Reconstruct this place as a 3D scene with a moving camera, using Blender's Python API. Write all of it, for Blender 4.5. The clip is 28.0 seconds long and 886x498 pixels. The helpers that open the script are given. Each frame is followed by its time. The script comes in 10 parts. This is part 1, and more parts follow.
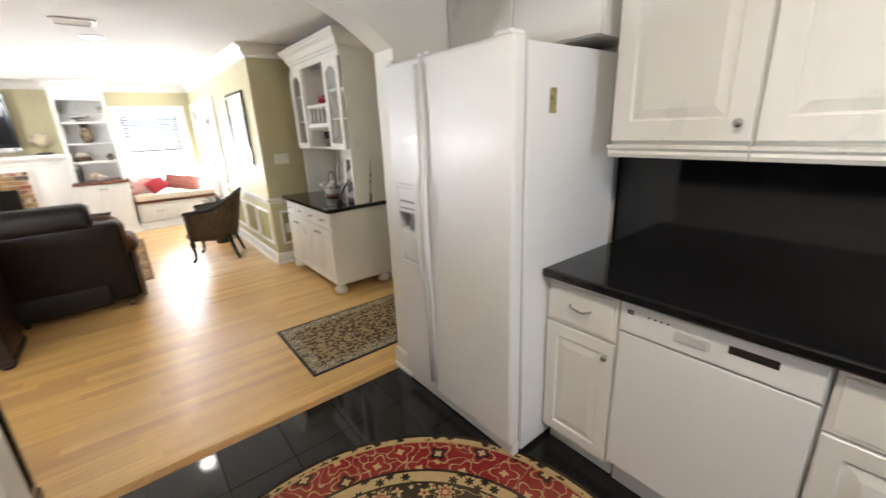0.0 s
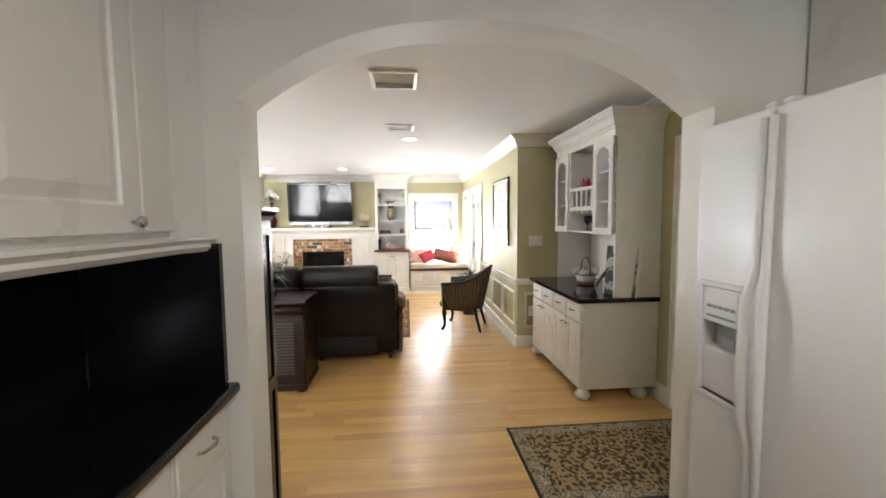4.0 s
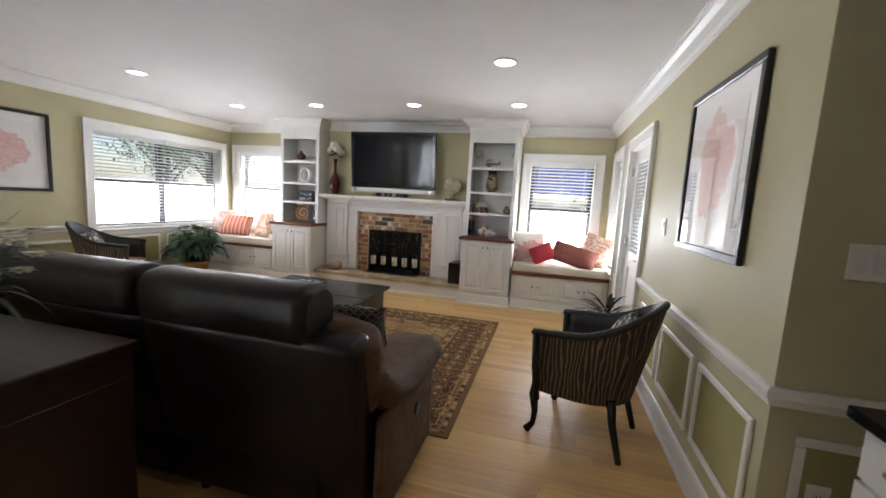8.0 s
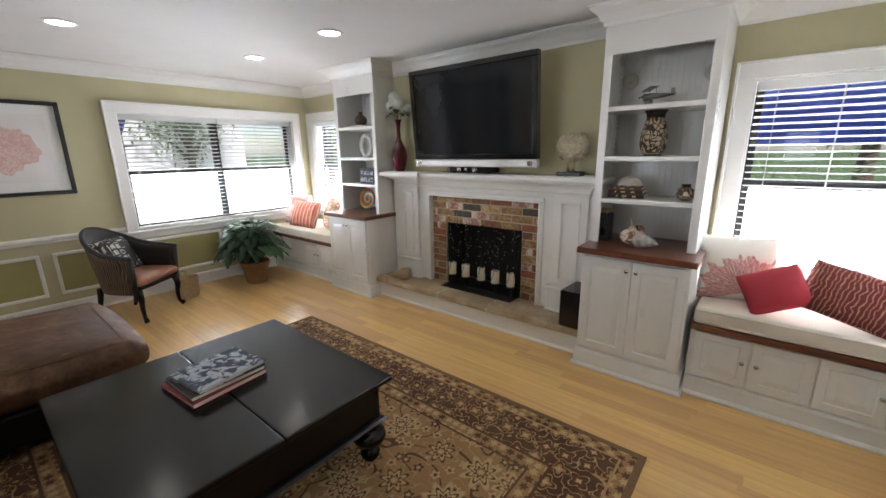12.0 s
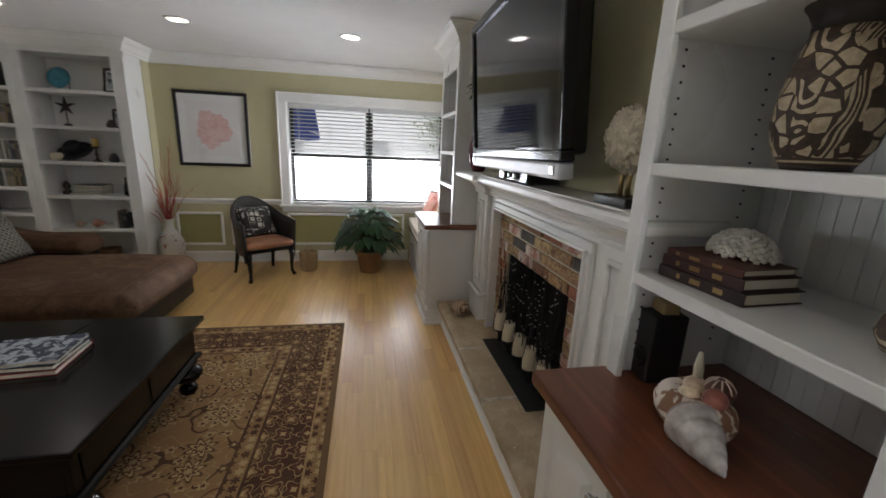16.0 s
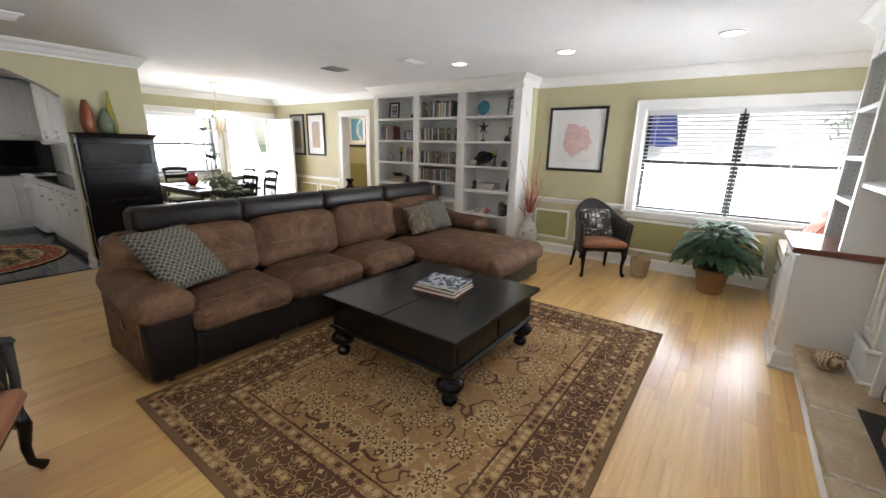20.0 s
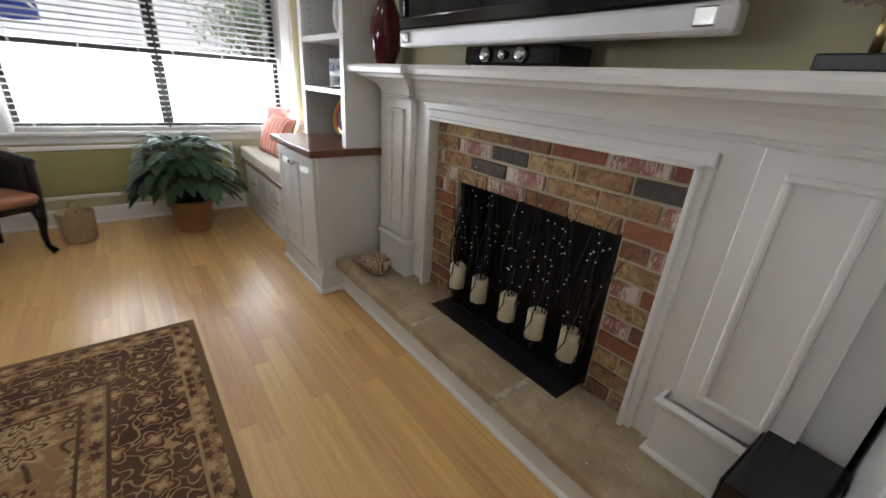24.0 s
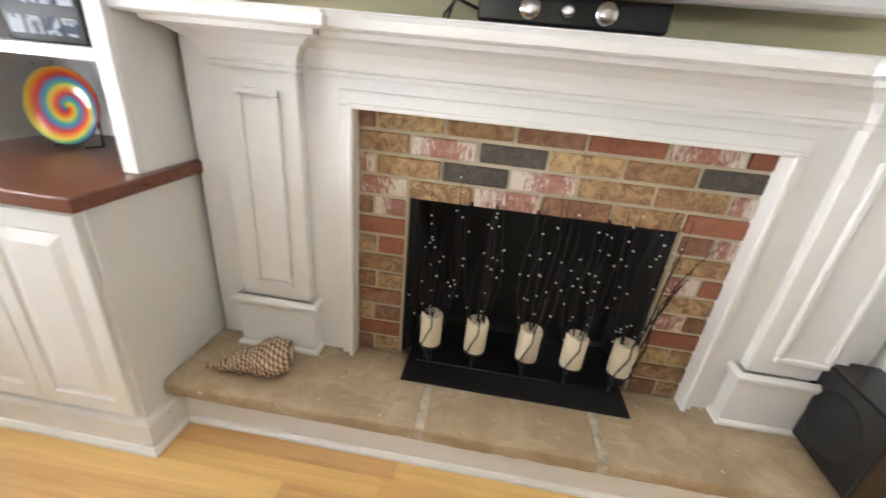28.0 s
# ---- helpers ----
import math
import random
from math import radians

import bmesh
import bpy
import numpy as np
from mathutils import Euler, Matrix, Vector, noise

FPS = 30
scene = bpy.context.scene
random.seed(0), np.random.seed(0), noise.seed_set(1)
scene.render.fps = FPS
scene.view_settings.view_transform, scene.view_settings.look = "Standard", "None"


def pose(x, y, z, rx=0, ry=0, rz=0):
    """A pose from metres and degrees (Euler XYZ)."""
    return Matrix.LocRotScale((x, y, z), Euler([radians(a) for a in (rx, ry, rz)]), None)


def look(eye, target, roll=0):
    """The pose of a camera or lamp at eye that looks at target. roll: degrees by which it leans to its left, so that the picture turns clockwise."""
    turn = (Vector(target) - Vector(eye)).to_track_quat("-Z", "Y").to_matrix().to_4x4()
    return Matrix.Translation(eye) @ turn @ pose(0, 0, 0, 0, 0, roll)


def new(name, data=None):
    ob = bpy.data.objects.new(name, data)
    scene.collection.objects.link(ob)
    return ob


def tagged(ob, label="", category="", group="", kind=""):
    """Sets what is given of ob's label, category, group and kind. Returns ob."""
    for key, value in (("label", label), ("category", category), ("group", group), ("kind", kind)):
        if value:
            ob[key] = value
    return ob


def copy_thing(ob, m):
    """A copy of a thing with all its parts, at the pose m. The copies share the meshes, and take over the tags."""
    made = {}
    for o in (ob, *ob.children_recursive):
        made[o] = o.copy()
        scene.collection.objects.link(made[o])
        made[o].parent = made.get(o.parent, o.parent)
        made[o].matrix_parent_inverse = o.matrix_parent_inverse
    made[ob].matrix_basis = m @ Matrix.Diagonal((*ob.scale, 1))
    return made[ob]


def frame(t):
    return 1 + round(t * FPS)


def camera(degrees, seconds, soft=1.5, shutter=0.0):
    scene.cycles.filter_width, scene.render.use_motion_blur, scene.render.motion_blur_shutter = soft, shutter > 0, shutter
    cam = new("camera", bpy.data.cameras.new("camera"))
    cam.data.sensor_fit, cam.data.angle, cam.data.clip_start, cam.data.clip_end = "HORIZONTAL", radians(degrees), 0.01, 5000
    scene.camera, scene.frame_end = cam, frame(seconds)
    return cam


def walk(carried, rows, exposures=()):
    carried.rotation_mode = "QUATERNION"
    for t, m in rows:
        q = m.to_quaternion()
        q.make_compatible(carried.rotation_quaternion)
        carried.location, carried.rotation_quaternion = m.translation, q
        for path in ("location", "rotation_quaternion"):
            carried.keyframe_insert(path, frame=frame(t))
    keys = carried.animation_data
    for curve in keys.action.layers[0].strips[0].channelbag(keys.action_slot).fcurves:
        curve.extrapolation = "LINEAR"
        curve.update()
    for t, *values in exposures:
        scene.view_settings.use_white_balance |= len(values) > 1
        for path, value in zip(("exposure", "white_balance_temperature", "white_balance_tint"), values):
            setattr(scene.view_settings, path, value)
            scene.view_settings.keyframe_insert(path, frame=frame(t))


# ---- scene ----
cam = camera(96.4, 28.0, shutter=0.35)
PATH = [
    (0, (1.45, 1.322, 1.572), (2.626, 2.825, 0.976), -2.4),
    (0.5, (1.403, 1.271, 1.584), (2.266, 2.981, 1.008), -1.4),
    (1, (1.39, 1.225, 1.602), (2.133, 2.998, 1.05), -1.3),
    (1.5, (1.378, 1.203, 1.61), (2.079, 2.999, 1.078), -0.9),
    (2, (1.376, 1.207, 1.608), (2.084, 3.012, 1.117), 0.2),
    (2.5, (1.383, 1.246, 1.568), (2.047, 3.096, 1.195), 1.9),
    (3, (1.395, 1.325, 1.533), (1.924, 3.231, 1.237), 2.4),
    (3.5, (1.422, 1.49, 1.519), (1.742, 3.443, 1.235), 1.6),
    (4, (1.45, 1.74, 1.524), (1.631, 3.727, 1.377), -0.5),
    (4.5, (1.556, 2.017, 1.519), (1.637, 4.013, 1.435), -0.9),
    (6.5, (1.869, 3.541, 1.357), (1.415, 5.488, 1.409), -3.0),
    (7, (1.881, 3.916, 1.402), (1.39, 5.854, 1.432), -0.3),
    (7.5, (1.937, 4.304, 1.406), (1.459, 6.245, 1.335), 1.5),
    (8, (1.942, 4.713, 1.394), (1.435, 6.632, 1.145), 3.3),
    (8.5, (1.971, 5.104, 1.408), (1.529, 7.026, 1.071), 0.5),
    (9, (2.011, 5.441, 1.423), (1.447, 7.329, 1.081), 0.6),
    (9.5, (1.983, 5.784, 1.5), (1.244, 7.609, 1.148), 2.1),
    (10, (1.975, 6.124, 1.518), (1.156, 7.91, 1.144), -0.7),
    (10.5, (1.893, 6.42, 1.536), (0.879, 8.084, 1.086), 1.1),
    (11, (1.784, 6.652, 1.57), (0.709, 8.268, 1.089), 0.6),
    (11.5, (1.779, 6.914, 1.583), (0.616, 8.471, 1.111), -0.4),
    (13.5, (1.711, 8.119, 1.516), (0.289, 9.404, 0.944), 0.2),
    (14, (1.733, 8.401, 1.527), (0.165, 9.509, 0.967), 0.4),
    (14.5, (1.81, 8.673, 1.532), (0.085, 9.579, 1.082), -0.6),
    (15, (1.898, 8.963, 1.528), (0.048, 9.563, 1.062), 1.6),
    (15.5, (1.839, 9.253, 1.524), (-0.025, 9.748, 0.992), 3.2),
    (16, (1.768, 9.419, 1.535), (-0.135, 9.795, 1.049), 2.5),
    (16.5, (1.836, 9.489, 1.544), (-0.122, 9.458, 1.134), 1.7),
    (17, (1.964, 9.484, 1.548), (0.081, 8.934, 1.156), 3.0),
    (17.5, (2.049, 9.518, 1.564), (0.297, 8.643, 1.159), 2.5),
    (18, (2.098, 9.507, 1.572), (0.498, 8.374, 1.178), 0.8),
    (18.5, (2.106, 9.501, 1.569), (0.571, 8.294, 1.134), 0.7),
    (19, (2.1, 9.516, 1.559), (0.576, 8.303, 1.106), -0.3),
    (19.5, (2.091, 9.527, 1.543), (0.56, 8.341, 1.044), 0.4),
    (20, (2.061, 9.526, 1.528), (0.5, 8.382, 1.025), 1.3),
    (20.5, (2.011, 9.498, 1.473), (0.374, 8.437, 1.032), 1.4),
    (21, (1.944, 9.448, 1.424), (0.214, 8.526, 1.032), 1.3),
    (21.5, (1.795, 9.347, 1.406), (-0.075, 8.789, 0.968), 1.5),
    (22, (1.618, 9.268, 1.403), (-0.323, 9.131, 0.94), 1.6),
    (22.5, (1.41, 9.22, 1.383), (-0.517, 9.507, 0.936), 0.2),
    (24.5, (0.466, 9.082, 1.294), (-0.771, 10.449, 0.519), 6.4),
    (25, (0.229, 9.061, 1.291), (-0.8, 10.618, 0.574), 6.2),
    (25.5, (0.029, 9.054, 1.299), (-0.647, 10.741, 0.465), 4.3),
    (26, (-0.122, 9.138, 1.279), (-0.563, 10.899, 0.44), 4.2),
    (26.5, (-0.235, 9.202, 1.28), (-0.551, 11.013, 0.491), 3.6),
    (27, (-0.338, 9.23, 1.279), (-0.405, 11.056, 0.464), 6.7),
    (27.5, (-0.414, 9.207, 1.275), (-0.391, 11.003, 0.394), 7.5),
    (28, (-0.517, 9.13, 1.269), (-0.699, 10.942, 0.441), 5.6),
]
walk(cam, [(t, look(eye, target, roll)) for t, eye, target, roll in PATH],
     exposures=[(0, 1.8, 6450, 13), (1, 1.66, 6550, 13), (3, 1.52, 6550, 13), (4.5, 1.3, 6550, 13), (7, 0.42, 6300, 15), (8, 0.15, 6250, 15), (9, 0.25, 6250, 15), (11, 0.28, 6050, 14),
                (13.5, -0.3, 6500, 14), (14, -0.33, 6500, 14), (15, -0.3, 6450, 14), (16, -0.5, 6250, 13), (17, -0.6, 6200, 13), (18.2, 0.0, 6250, 13), (19, 0.45, 6250, 13), (20.5, 0.52, 6150, 13),
                (21, 0.48, 6100, 13), (22, 0.42, 6000, 13), (24.5, -0.2, 6250, 13), (25, -0.12, 6150, 13), (26, 0.48, 6250, 13), (27, 0.92, 6350, 13), (28, 1.12, 6350, 13)])

# ---- world, sun, large lights ----
world = bpy.data.worlds.new("world")
scene.world = world
world.use_nodes = True
wn = world.node_tree
sky = wn.nodes.new("ShaderNodeTexSky")
sky.sky_type, sky.sun_disc = "NISHITA", False
sky.sun_elevation, sky.sun_rotation = radians(54), radians(121)
wn.links.new(sky.outputs[0], wn.nodes["Background"].inputs[0])
wn.nodes["Background"].inputs[1].default_value = 0.15
sun = new("sun", bpy.data.lights.new("sun", "SUN"))
sun.data.energy, sun.data.angle, sun.data.color = 5.0, radians(0.6), (1.0, 0.96, 0.9)
sun.matrix_world = look((0, 0, 0), (-0.50, 0.30, -0.81))


def daylight(name, centre, target, w, h, watts, colour=(0.93, 0.97, 1.0)):
    """A rectangular area lamp; most stand in for sky light that enters by one opening."""
    data = bpy.data.lights.new(name, "AREA")
    data.shape, data.size, data.size_y, data.energy, data.color = "RECTANGLE", w, h, watts, colour
    ob = new(name, data)
    ob.matrix_world = look(centre, target)
    return ob


daylight("daylight_west", (-3.86, 9.45, 1.06), (0, 9.35, 0.3), 2.0, 0.62, 100)
daylight("daylight_north_west", (-3.05, 10.93, 1.06), (-3.05, 5, 4.3), 0.8, 0.62, 95)
daylight("daylight_north_east", (2.05, 10.93, 1.0), (1.8, 5, 3.7), 0.9, 0.72, 105)
daylight("daylight_east", (2.96, 10.15, 1.0), (0, 10.15, 2.6), 0.5, 0.8, 22)
daylight("daylight_dining", (-1.5, 0.16, 1.35), (-1.5, 5, 4.0), 1.15, 1.1, 60)
daylight("daylight_entry", (-2.85, 0.10, 1.1), (-2.85, 5, 3.2), 0.85, 1.9, 60)
daylight("daylight_kitchen", (2.35, -0.95, 1.6), (2.2, 5, 1.8), 0.75, 0.95, 5.5, (0.85, 0.93, 1.0))
daylight("kitchen_ceiling_lamp", (1.85, 1.5, 2.465), (1.85, 1.501, 0), 0.13, 0.13, 6.2, (1.0, 0.86, 0.66))
# unseen lamp, added only to brighten the hall behind its opening
daylight("hall_fill_light", (-4.2, 2.3, 2.465), (-4.2, 2.301, 0), 0.13, 0.13, 12, (1.0, 0.86, 0.66))


# ---- materials ----
def nodes(name):
    m = bpy.data.materials.new(name)
    m.use_nodes = True
    t = m.node_tree
    return m, t, t.nodes["Principled BSDF"]


def ramp(t, fac, stops, mode="LINEAR"):
    r = t.nodes.new("ShaderNodeValToRGB")
    r.color_ramp.interpolation = mode
    el = r.color_ramp.elements
    while len(el) < len(stops):
        el.new(0.5)
    for e, (p, c) in zip(el, stops):
        e.position, e.color = p, (*c, 1) if len(c) == 3 else c
    t.links.new(fac, r.inputs[0])
    return r.outputs[0]


def noise_tex(t, scale, detail=3, vec=None, rough=0.55, distort=0.0):
    n = t.nodes.new("ShaderNodeTexNoise")
    n.inputs["Scale"].default_value, n.inputs["Detail"].default_value = scale, detail
    n.inputs["Roughness"].default_value, n.inputs["Distortion"].default_value = rough, distort
    if vec is not None:
        t.links.new(vec, n.inputs["Vector"])
    return n.outputs["Fac"]


def coords(t, scale=(1, 1, 1), kind="Object", turn=(0, 0, 0)):
    c, mp = t.nodes.new("ShaderNodeTexCoord"), t.nodes.new("ShaderNodeMapping")
    mp.inputs["Scale"].default_value, mp.inputs["Rotation"].default_value = scale, turn
    t.links.new(c.outputs[kind], mp.inputs["Vector"])
    return mp.outputs[0]


def mix(t, fac, a, b, blend="MIX"):
    n = t.nodes.new("ShaderNodeMix")
    n.data_type, n.blend_type = "RGBA", blend
    for sock, v in ((n.inputs["Factor"], fac), (n.inputs["A"], a), (n.inputs["B"], b)):
        if isinstance(v, (int, float)):
            sock.default_value = v
        elif isinstance(v, tuple):
            sock.default_value = (*v[:3], 1)
        else:
            t.links.new(v, sock)
    return n.outputs["Result"]


def maths(t, op, a, b=0.0):
    n = t.nodes.new("ShaderNodeMath")
    n.operation = op
    for sock, v in zip(n.inputs, (a, b)):
        if isinstance(v, (int, float)):
            sock.default_value = v
        else:
            t.links.new(v, sock)
    return n.outputs[0]


def bump(t, bsdf, height, strength, dist=0.01):
    b = t.nodes.new("ShaderNodeBump")
    b.inputs["Strength"].default_value, b.inputs["Distance"].default_value = strength, dist
    t.links.new(height, b.inputs["Height"])
    t.links.new(b.outputs[0], bsdf.inputs["Normal"])


def plain(name, col, rough=0.5, metal=0.0, var=0.10, scale=3.0, fine=60.0, relief=0.08, coat=0.0, kind="Object", spec=0.5):
    """A surface of one colour with broad and fine variation, in tone, gloss and relief."""
    m, t, b = nodes(name)
    v = coords(t, kind=kind)
    broad, grain = noise_tex(t, scale, 4, v), noise_tex(t, fine, 3, v)
    lo, hi = tuple(c * (1 - var) for c in col), tuple(min(1, c * (1 + var)) for c in col)
    c1 = ramp(t, broad, [(0.3, lo), (0.7, hi)])
    c2 = mix(t, maths(t, "MULTIPLY", grain, var), c1, tuple(c * 0.6 for c in col))
    t.links.new(c2, b.inputs["Base Color"])
    t.links.new(ramp(t, broad, [(0.3, (rough * 0.88,) * 3), (0.7, (min(1, rough * 1.12),) * 3)]), b.inputs["Roughness"])
    b.inputs["Metallic"].default_value, b.inputs["Coat Weight"].default_value = metal, coat
    b.inputs["Specular IOR Level"].default_value = spec
    if relief:
        bump(t, b, grain, relief, 0.004)
    return m


def glow(name, col, strength):
    m, t, b = nodes(name)
    b.inputs["Base Color"].default_value = (*col, 1)
    b.inputs["Emission Color"].default_value = (*col, 1)
    b.inputs["Emission Strength"].default_value = strength
    return m


def wood(name, dark, light, rough=0.35, grain=(2, 30, 30), coat=0.2, relief=0.1, per_piece=0.0, island=False):
    """Wood with the grain along the object's x axis; pieces may differ in tone."""
    m, t, b = nodes(name)
    v = coords(t, grain)
    if per_piece:
        src = t.nodes.new("ShaderNodeNewGeometry" if island else "ShaderNodeObjectInfo")
        rnd = src.outputs["Random Per Island" if island else "Random"]
        add = t.nodes.new("ShaderNodeVectorMath")
        add.operation = "ADD"
        comb = t.nodes.new("ShaderNodeCombineXYZ")
        for k in range(3):
            t.links.new(maths(t, "MULTIPLY", rnd, 37.0 + 11 * k), comb.inputs[k])
        t.links.new(v, add.inputs[0])
        t.links.new(comb.outputs[0], add.inputs[1])
        v = add.outputs[0]
    n1, n2 = noise_tex(t, 1.0, 5, v, 0.6, 0.6), noise_tex(t, 6.0, 2, v)
    c = ramp(t, n1, [(0.3, dark), (0.7, light)])
    c = mix(t, maths(t, "MULTIPLY", n2, 0.25), c, tuple(x * 0.6 for x in dark))
    if per_piece:
        hs = t.nodes.new("ShaderNodeHueSaturation")
        t.links.new(maths(t, "ADD", maths(t, "MULTIPLY", rnd, per_piece), 1 - per_piece / 2), hs.inputs["Value"])
        t.links.new(maths(t, "ADD", maths(t, "MULTIPLY", rnd, 0.016), 0.492), hs.inputs["Hue"])
        t.links.new(c, hs.inputs["Color"])
        c = hs.outputs[0]
    t.links.new(c, b.inputs["Base Color"])
    t.links.new(ramp(t, n1, [(0.2, (rough * 0.85,) * 3), (0.8, (rough * 1.2,) * 3)]), b.inputs["Roughness"])
    b.inputs["Coat Weight"].default_value, b.inputs["Coat Roughness"].default_value = coat, 0.12
    bump(t, b, n1, relief, 0.002)
    return m


WHITE = plain("white_paint", (0.80, 0.79, 0.76), 0.38, var=0.03, relief=0.03, scale=2)
CEIL = plain("ceiling_paint", (0.74, 0.73, 0.71), 0.85, var=0.03, relief=0.12, fine=180)
OLIVE = plain("olive_wall_paint", (0.51, 0.47, 0.29), 0.62, var=0.04, relief=0.06, fine=140)
OLIVE2 = plain("deep_olive_panel_paint", (0.34, 0.31, 0.12), 0.6, var=0.05, relief=0.06, fine=140)
CREAM = plain("cream_wall_paint", (0.72, 0.66, 0.50), 0.6, var=0.04, relief=0.06, fine=140)
KITWALL = plain("kitchen_wall_paint", (0.78, 0.77, 0.72), 0.55, var=0.03, relief=0.05, fine=140)
CAB = plain("cabinet_enamel", (0.76, 0.755, 0.73), 0.3, var=0.03, relief=0.02, coat=0.15)
BLACKSTONE = plain("black_granite", (0.008, 0.008, 0.009), 0.09, var=0.3, fine=220, scale=8, relief=0.0)
FRIDGE = plain("fridge_enamel", (0.75, 0.76, 0.77), 0.42, var=0.006, fine=400, relief=0.03, coat=0.1)
CHROME = plain("brushed_steel", (0.55, 0.54, 0.52), 0.25, metal=1.0, var=0.08, fine=200)
DARKMETAL = plain("dark_metal", (0.03, 0.03, 0.03), 0.4, metal=0.6, var=0.15)
BLACKPL = plain("black_plastic", (0.012, 0.012, 0.013), 0.35, var=0.2, fine=150)
BRASS = plain("brass", (0.55, 0.40, 0.18), 0.3, metal=1.0, var=0.1)
LEATHER = plain("dark_leather", (0.0125, 0.0092, 0.0080), 0.34, var=0.3, scale=5, fine=240, relief=0.28, spec=0.24)


def suede():
    """Brushed brown suede: rubbed lighter patches, darker creases, fine nap."""
    m, t, b = nodes("brown_suede")
    v = coords(t)
    patch, crease, nap = noise_tex(t, 5.0, 5, v, 0.65, 0.8), noise_tex(t, 16, 6, v, 0.7, 1.4), noise_tex(t, 320, 2, v)
    c = ramp(t, patch, [(0.30, (0.066, 0.033, 0.017)), (0.52, (0.112, 0.058, 0.029)), (0.74, (0.180, 0.102, 0.054))])
    c = mix(t, ramp(t, crease, [(0.36, (0.6, 0.6, 0.6)), (0.50, (0, 0, 0))]), c, (0.048, 0.024, 0.014))
    t.links.new(c, b.inputs["Base Color"])
    b.inputs["Roughness"].default_value, b.inputs["Specular IOR Level"].default_value = 0.72, 0.25
    bump(t, b, maths(t, "ADD", crease, maths(t, "MULTIPLY", nap, 0.25)), 0.5, 0.012)
    return m


SUEDE = suede()
CHERRY = wood("cherry_wood", (0.10, 0.028, 0.012), (0.22, 0.07, 0.03), 0.3, coat=0.4)
MAHOGANY = wood("dark_mahogany", (0.011, 0.0036, 0.0022), (0.027, 0.0080, 0.0044), 0.34, coat=0.03, relief=0.04)
EBONY = plain("black_brown_lacquer", (0.0070, 0.0054, 0.0047), 0.19, var=0.18, scale=2, fine=120, relief=0.006, coat=0.0, spec=0.28)
OAK = wood("oak_strip_floor", (0.61, 0.355, 0.120), (0.77, 0.495, 0.195), 0.32, grain=(1.5, 40, 40), coat=0.26, relief=0.035, per_piece=0.24)
OAKI = wood("oak_strip_floor_far", (0.61, 0.355, 0.120), (0.77, 0.495, 0.195), 0.32, grain=(1.5, 40, 40), coat=0.26, relief=0.035, per_piece=0.24, island=True)
JOINT = plain("filled_joint", (0.50, 0.29, 0.115), 0.7, var=0.2)


def slat_vinyl():
    """White vinyl that lets some daylight glow through."""
    m = plain("blind_slat_white", (0.80, 0.80, 0.78), 0.5, var=0.03)
    t = m.node_tree
    b, out = t.nodes["Principled BSDF"], t.nodes["Material Output"]
    tr, ms = t.nodes.new("ShaderNodeBsdfTranslucent"), t.nodes.new("ShaderNodeMixShader")
    tr.inputs[0].default_value = (0.80, 0.80, 0.78, 1)
    ms.inputs[0].default_value = 0.4
    t.links.new(b.outputs[0], ms.inputs[1])
    t.links.new(tr.outputs[0], ms.inputs[2])
    t.links.new(ms.outputs[0], out.inputs[0])
    return m


BLIND = slat_vinyl()
SASH = plain("dark_bronze_sash", (0.02, 0.018, 0.016), 0.4, var=0.2)
LAMPGLOW = glow("lamp_lens", (1.0, 0.93, 0.82), 26)
glass_m, gt, gb = nodes("window_glass")
gb.inputs["Base Color"].default_value = (1, 1, 1, 1)
gb.inputs["Roughness"].default_value, gb.inputs["Transmission Weight"].default_value, gb.inputs["IOR"].default_value = 0.0, 1.0, 1.45
GLASS = glass_m


# ---- mesh helpers ----
def add_box(bm, x0, y0, z0, x1, y1, z1, bev=0.0, seg=1, m=None):
    x0, x1, y0, y1, z0, z1 = min(x0, x1), max(x0, x1), min(y0, y1), max(y0, y1), min(z0, z1), max(z0, z1)
    mat = Matrix.LocRotScale(((x0 + x1) / 2, (y0 + y1) / 2, (z0 + z1) / 2), None, (x1 - x0, y1 - y0, z1 - z0))
    verts = bmesh.ops.create_cube(bm, size=1, matrix=mat)["verts"]
    if bev:
        edges = list({e for v in verts for e in v.link_edges})
        out = bmesh.ops.bevel(bm, geom=edges, offset=bev, segments=seg, affect="EDGES", profile=0.5)
        verts = list({v for f in out["faces"] for v in f.verts} | {v for v in verts if v.is_valid})
    if m is not None:
        bmesh.ops.transform(bm, matrix=m, verts=verts)
    return verts


def box(*a, **k):
    bm = bmesh.new()
    add_box(bm, *a, **k)
    return bm


def add_lathe(bm, prof, seg=20, m=None, caps=True):
    """Turned shape from (radius, height) pairs."""
    rings = []
    for r, z in prof:
        rings.append([bm.verts.new((r * math.cos(2 * math.pi * k / seg), r * math.sin(2 * math.pi * k / seg), z)) for k in range(seg)])
    for a, b in zip(rings, rings[1:]):
        for k in range(seg):
            f = bm.faces.new((a[k], a[(k + 1) % seg], b[(k + 1) % seg], b[k]))
            f.smooth = True
    if caps:
        bm.faces.new(list(reversed(rings[0])))
        bm.faces.new(rings[-1])
    vs = [v for r in rings for v in r]
    if m is not None:
        bmesh.ops.transform(bm, matrix=m, verts=vs)
    return vs


def lathe(prof, seg=20, m=None):
    bm = bmesh.new()
    add_lathe(bm, prof, seg, m)
    return bm


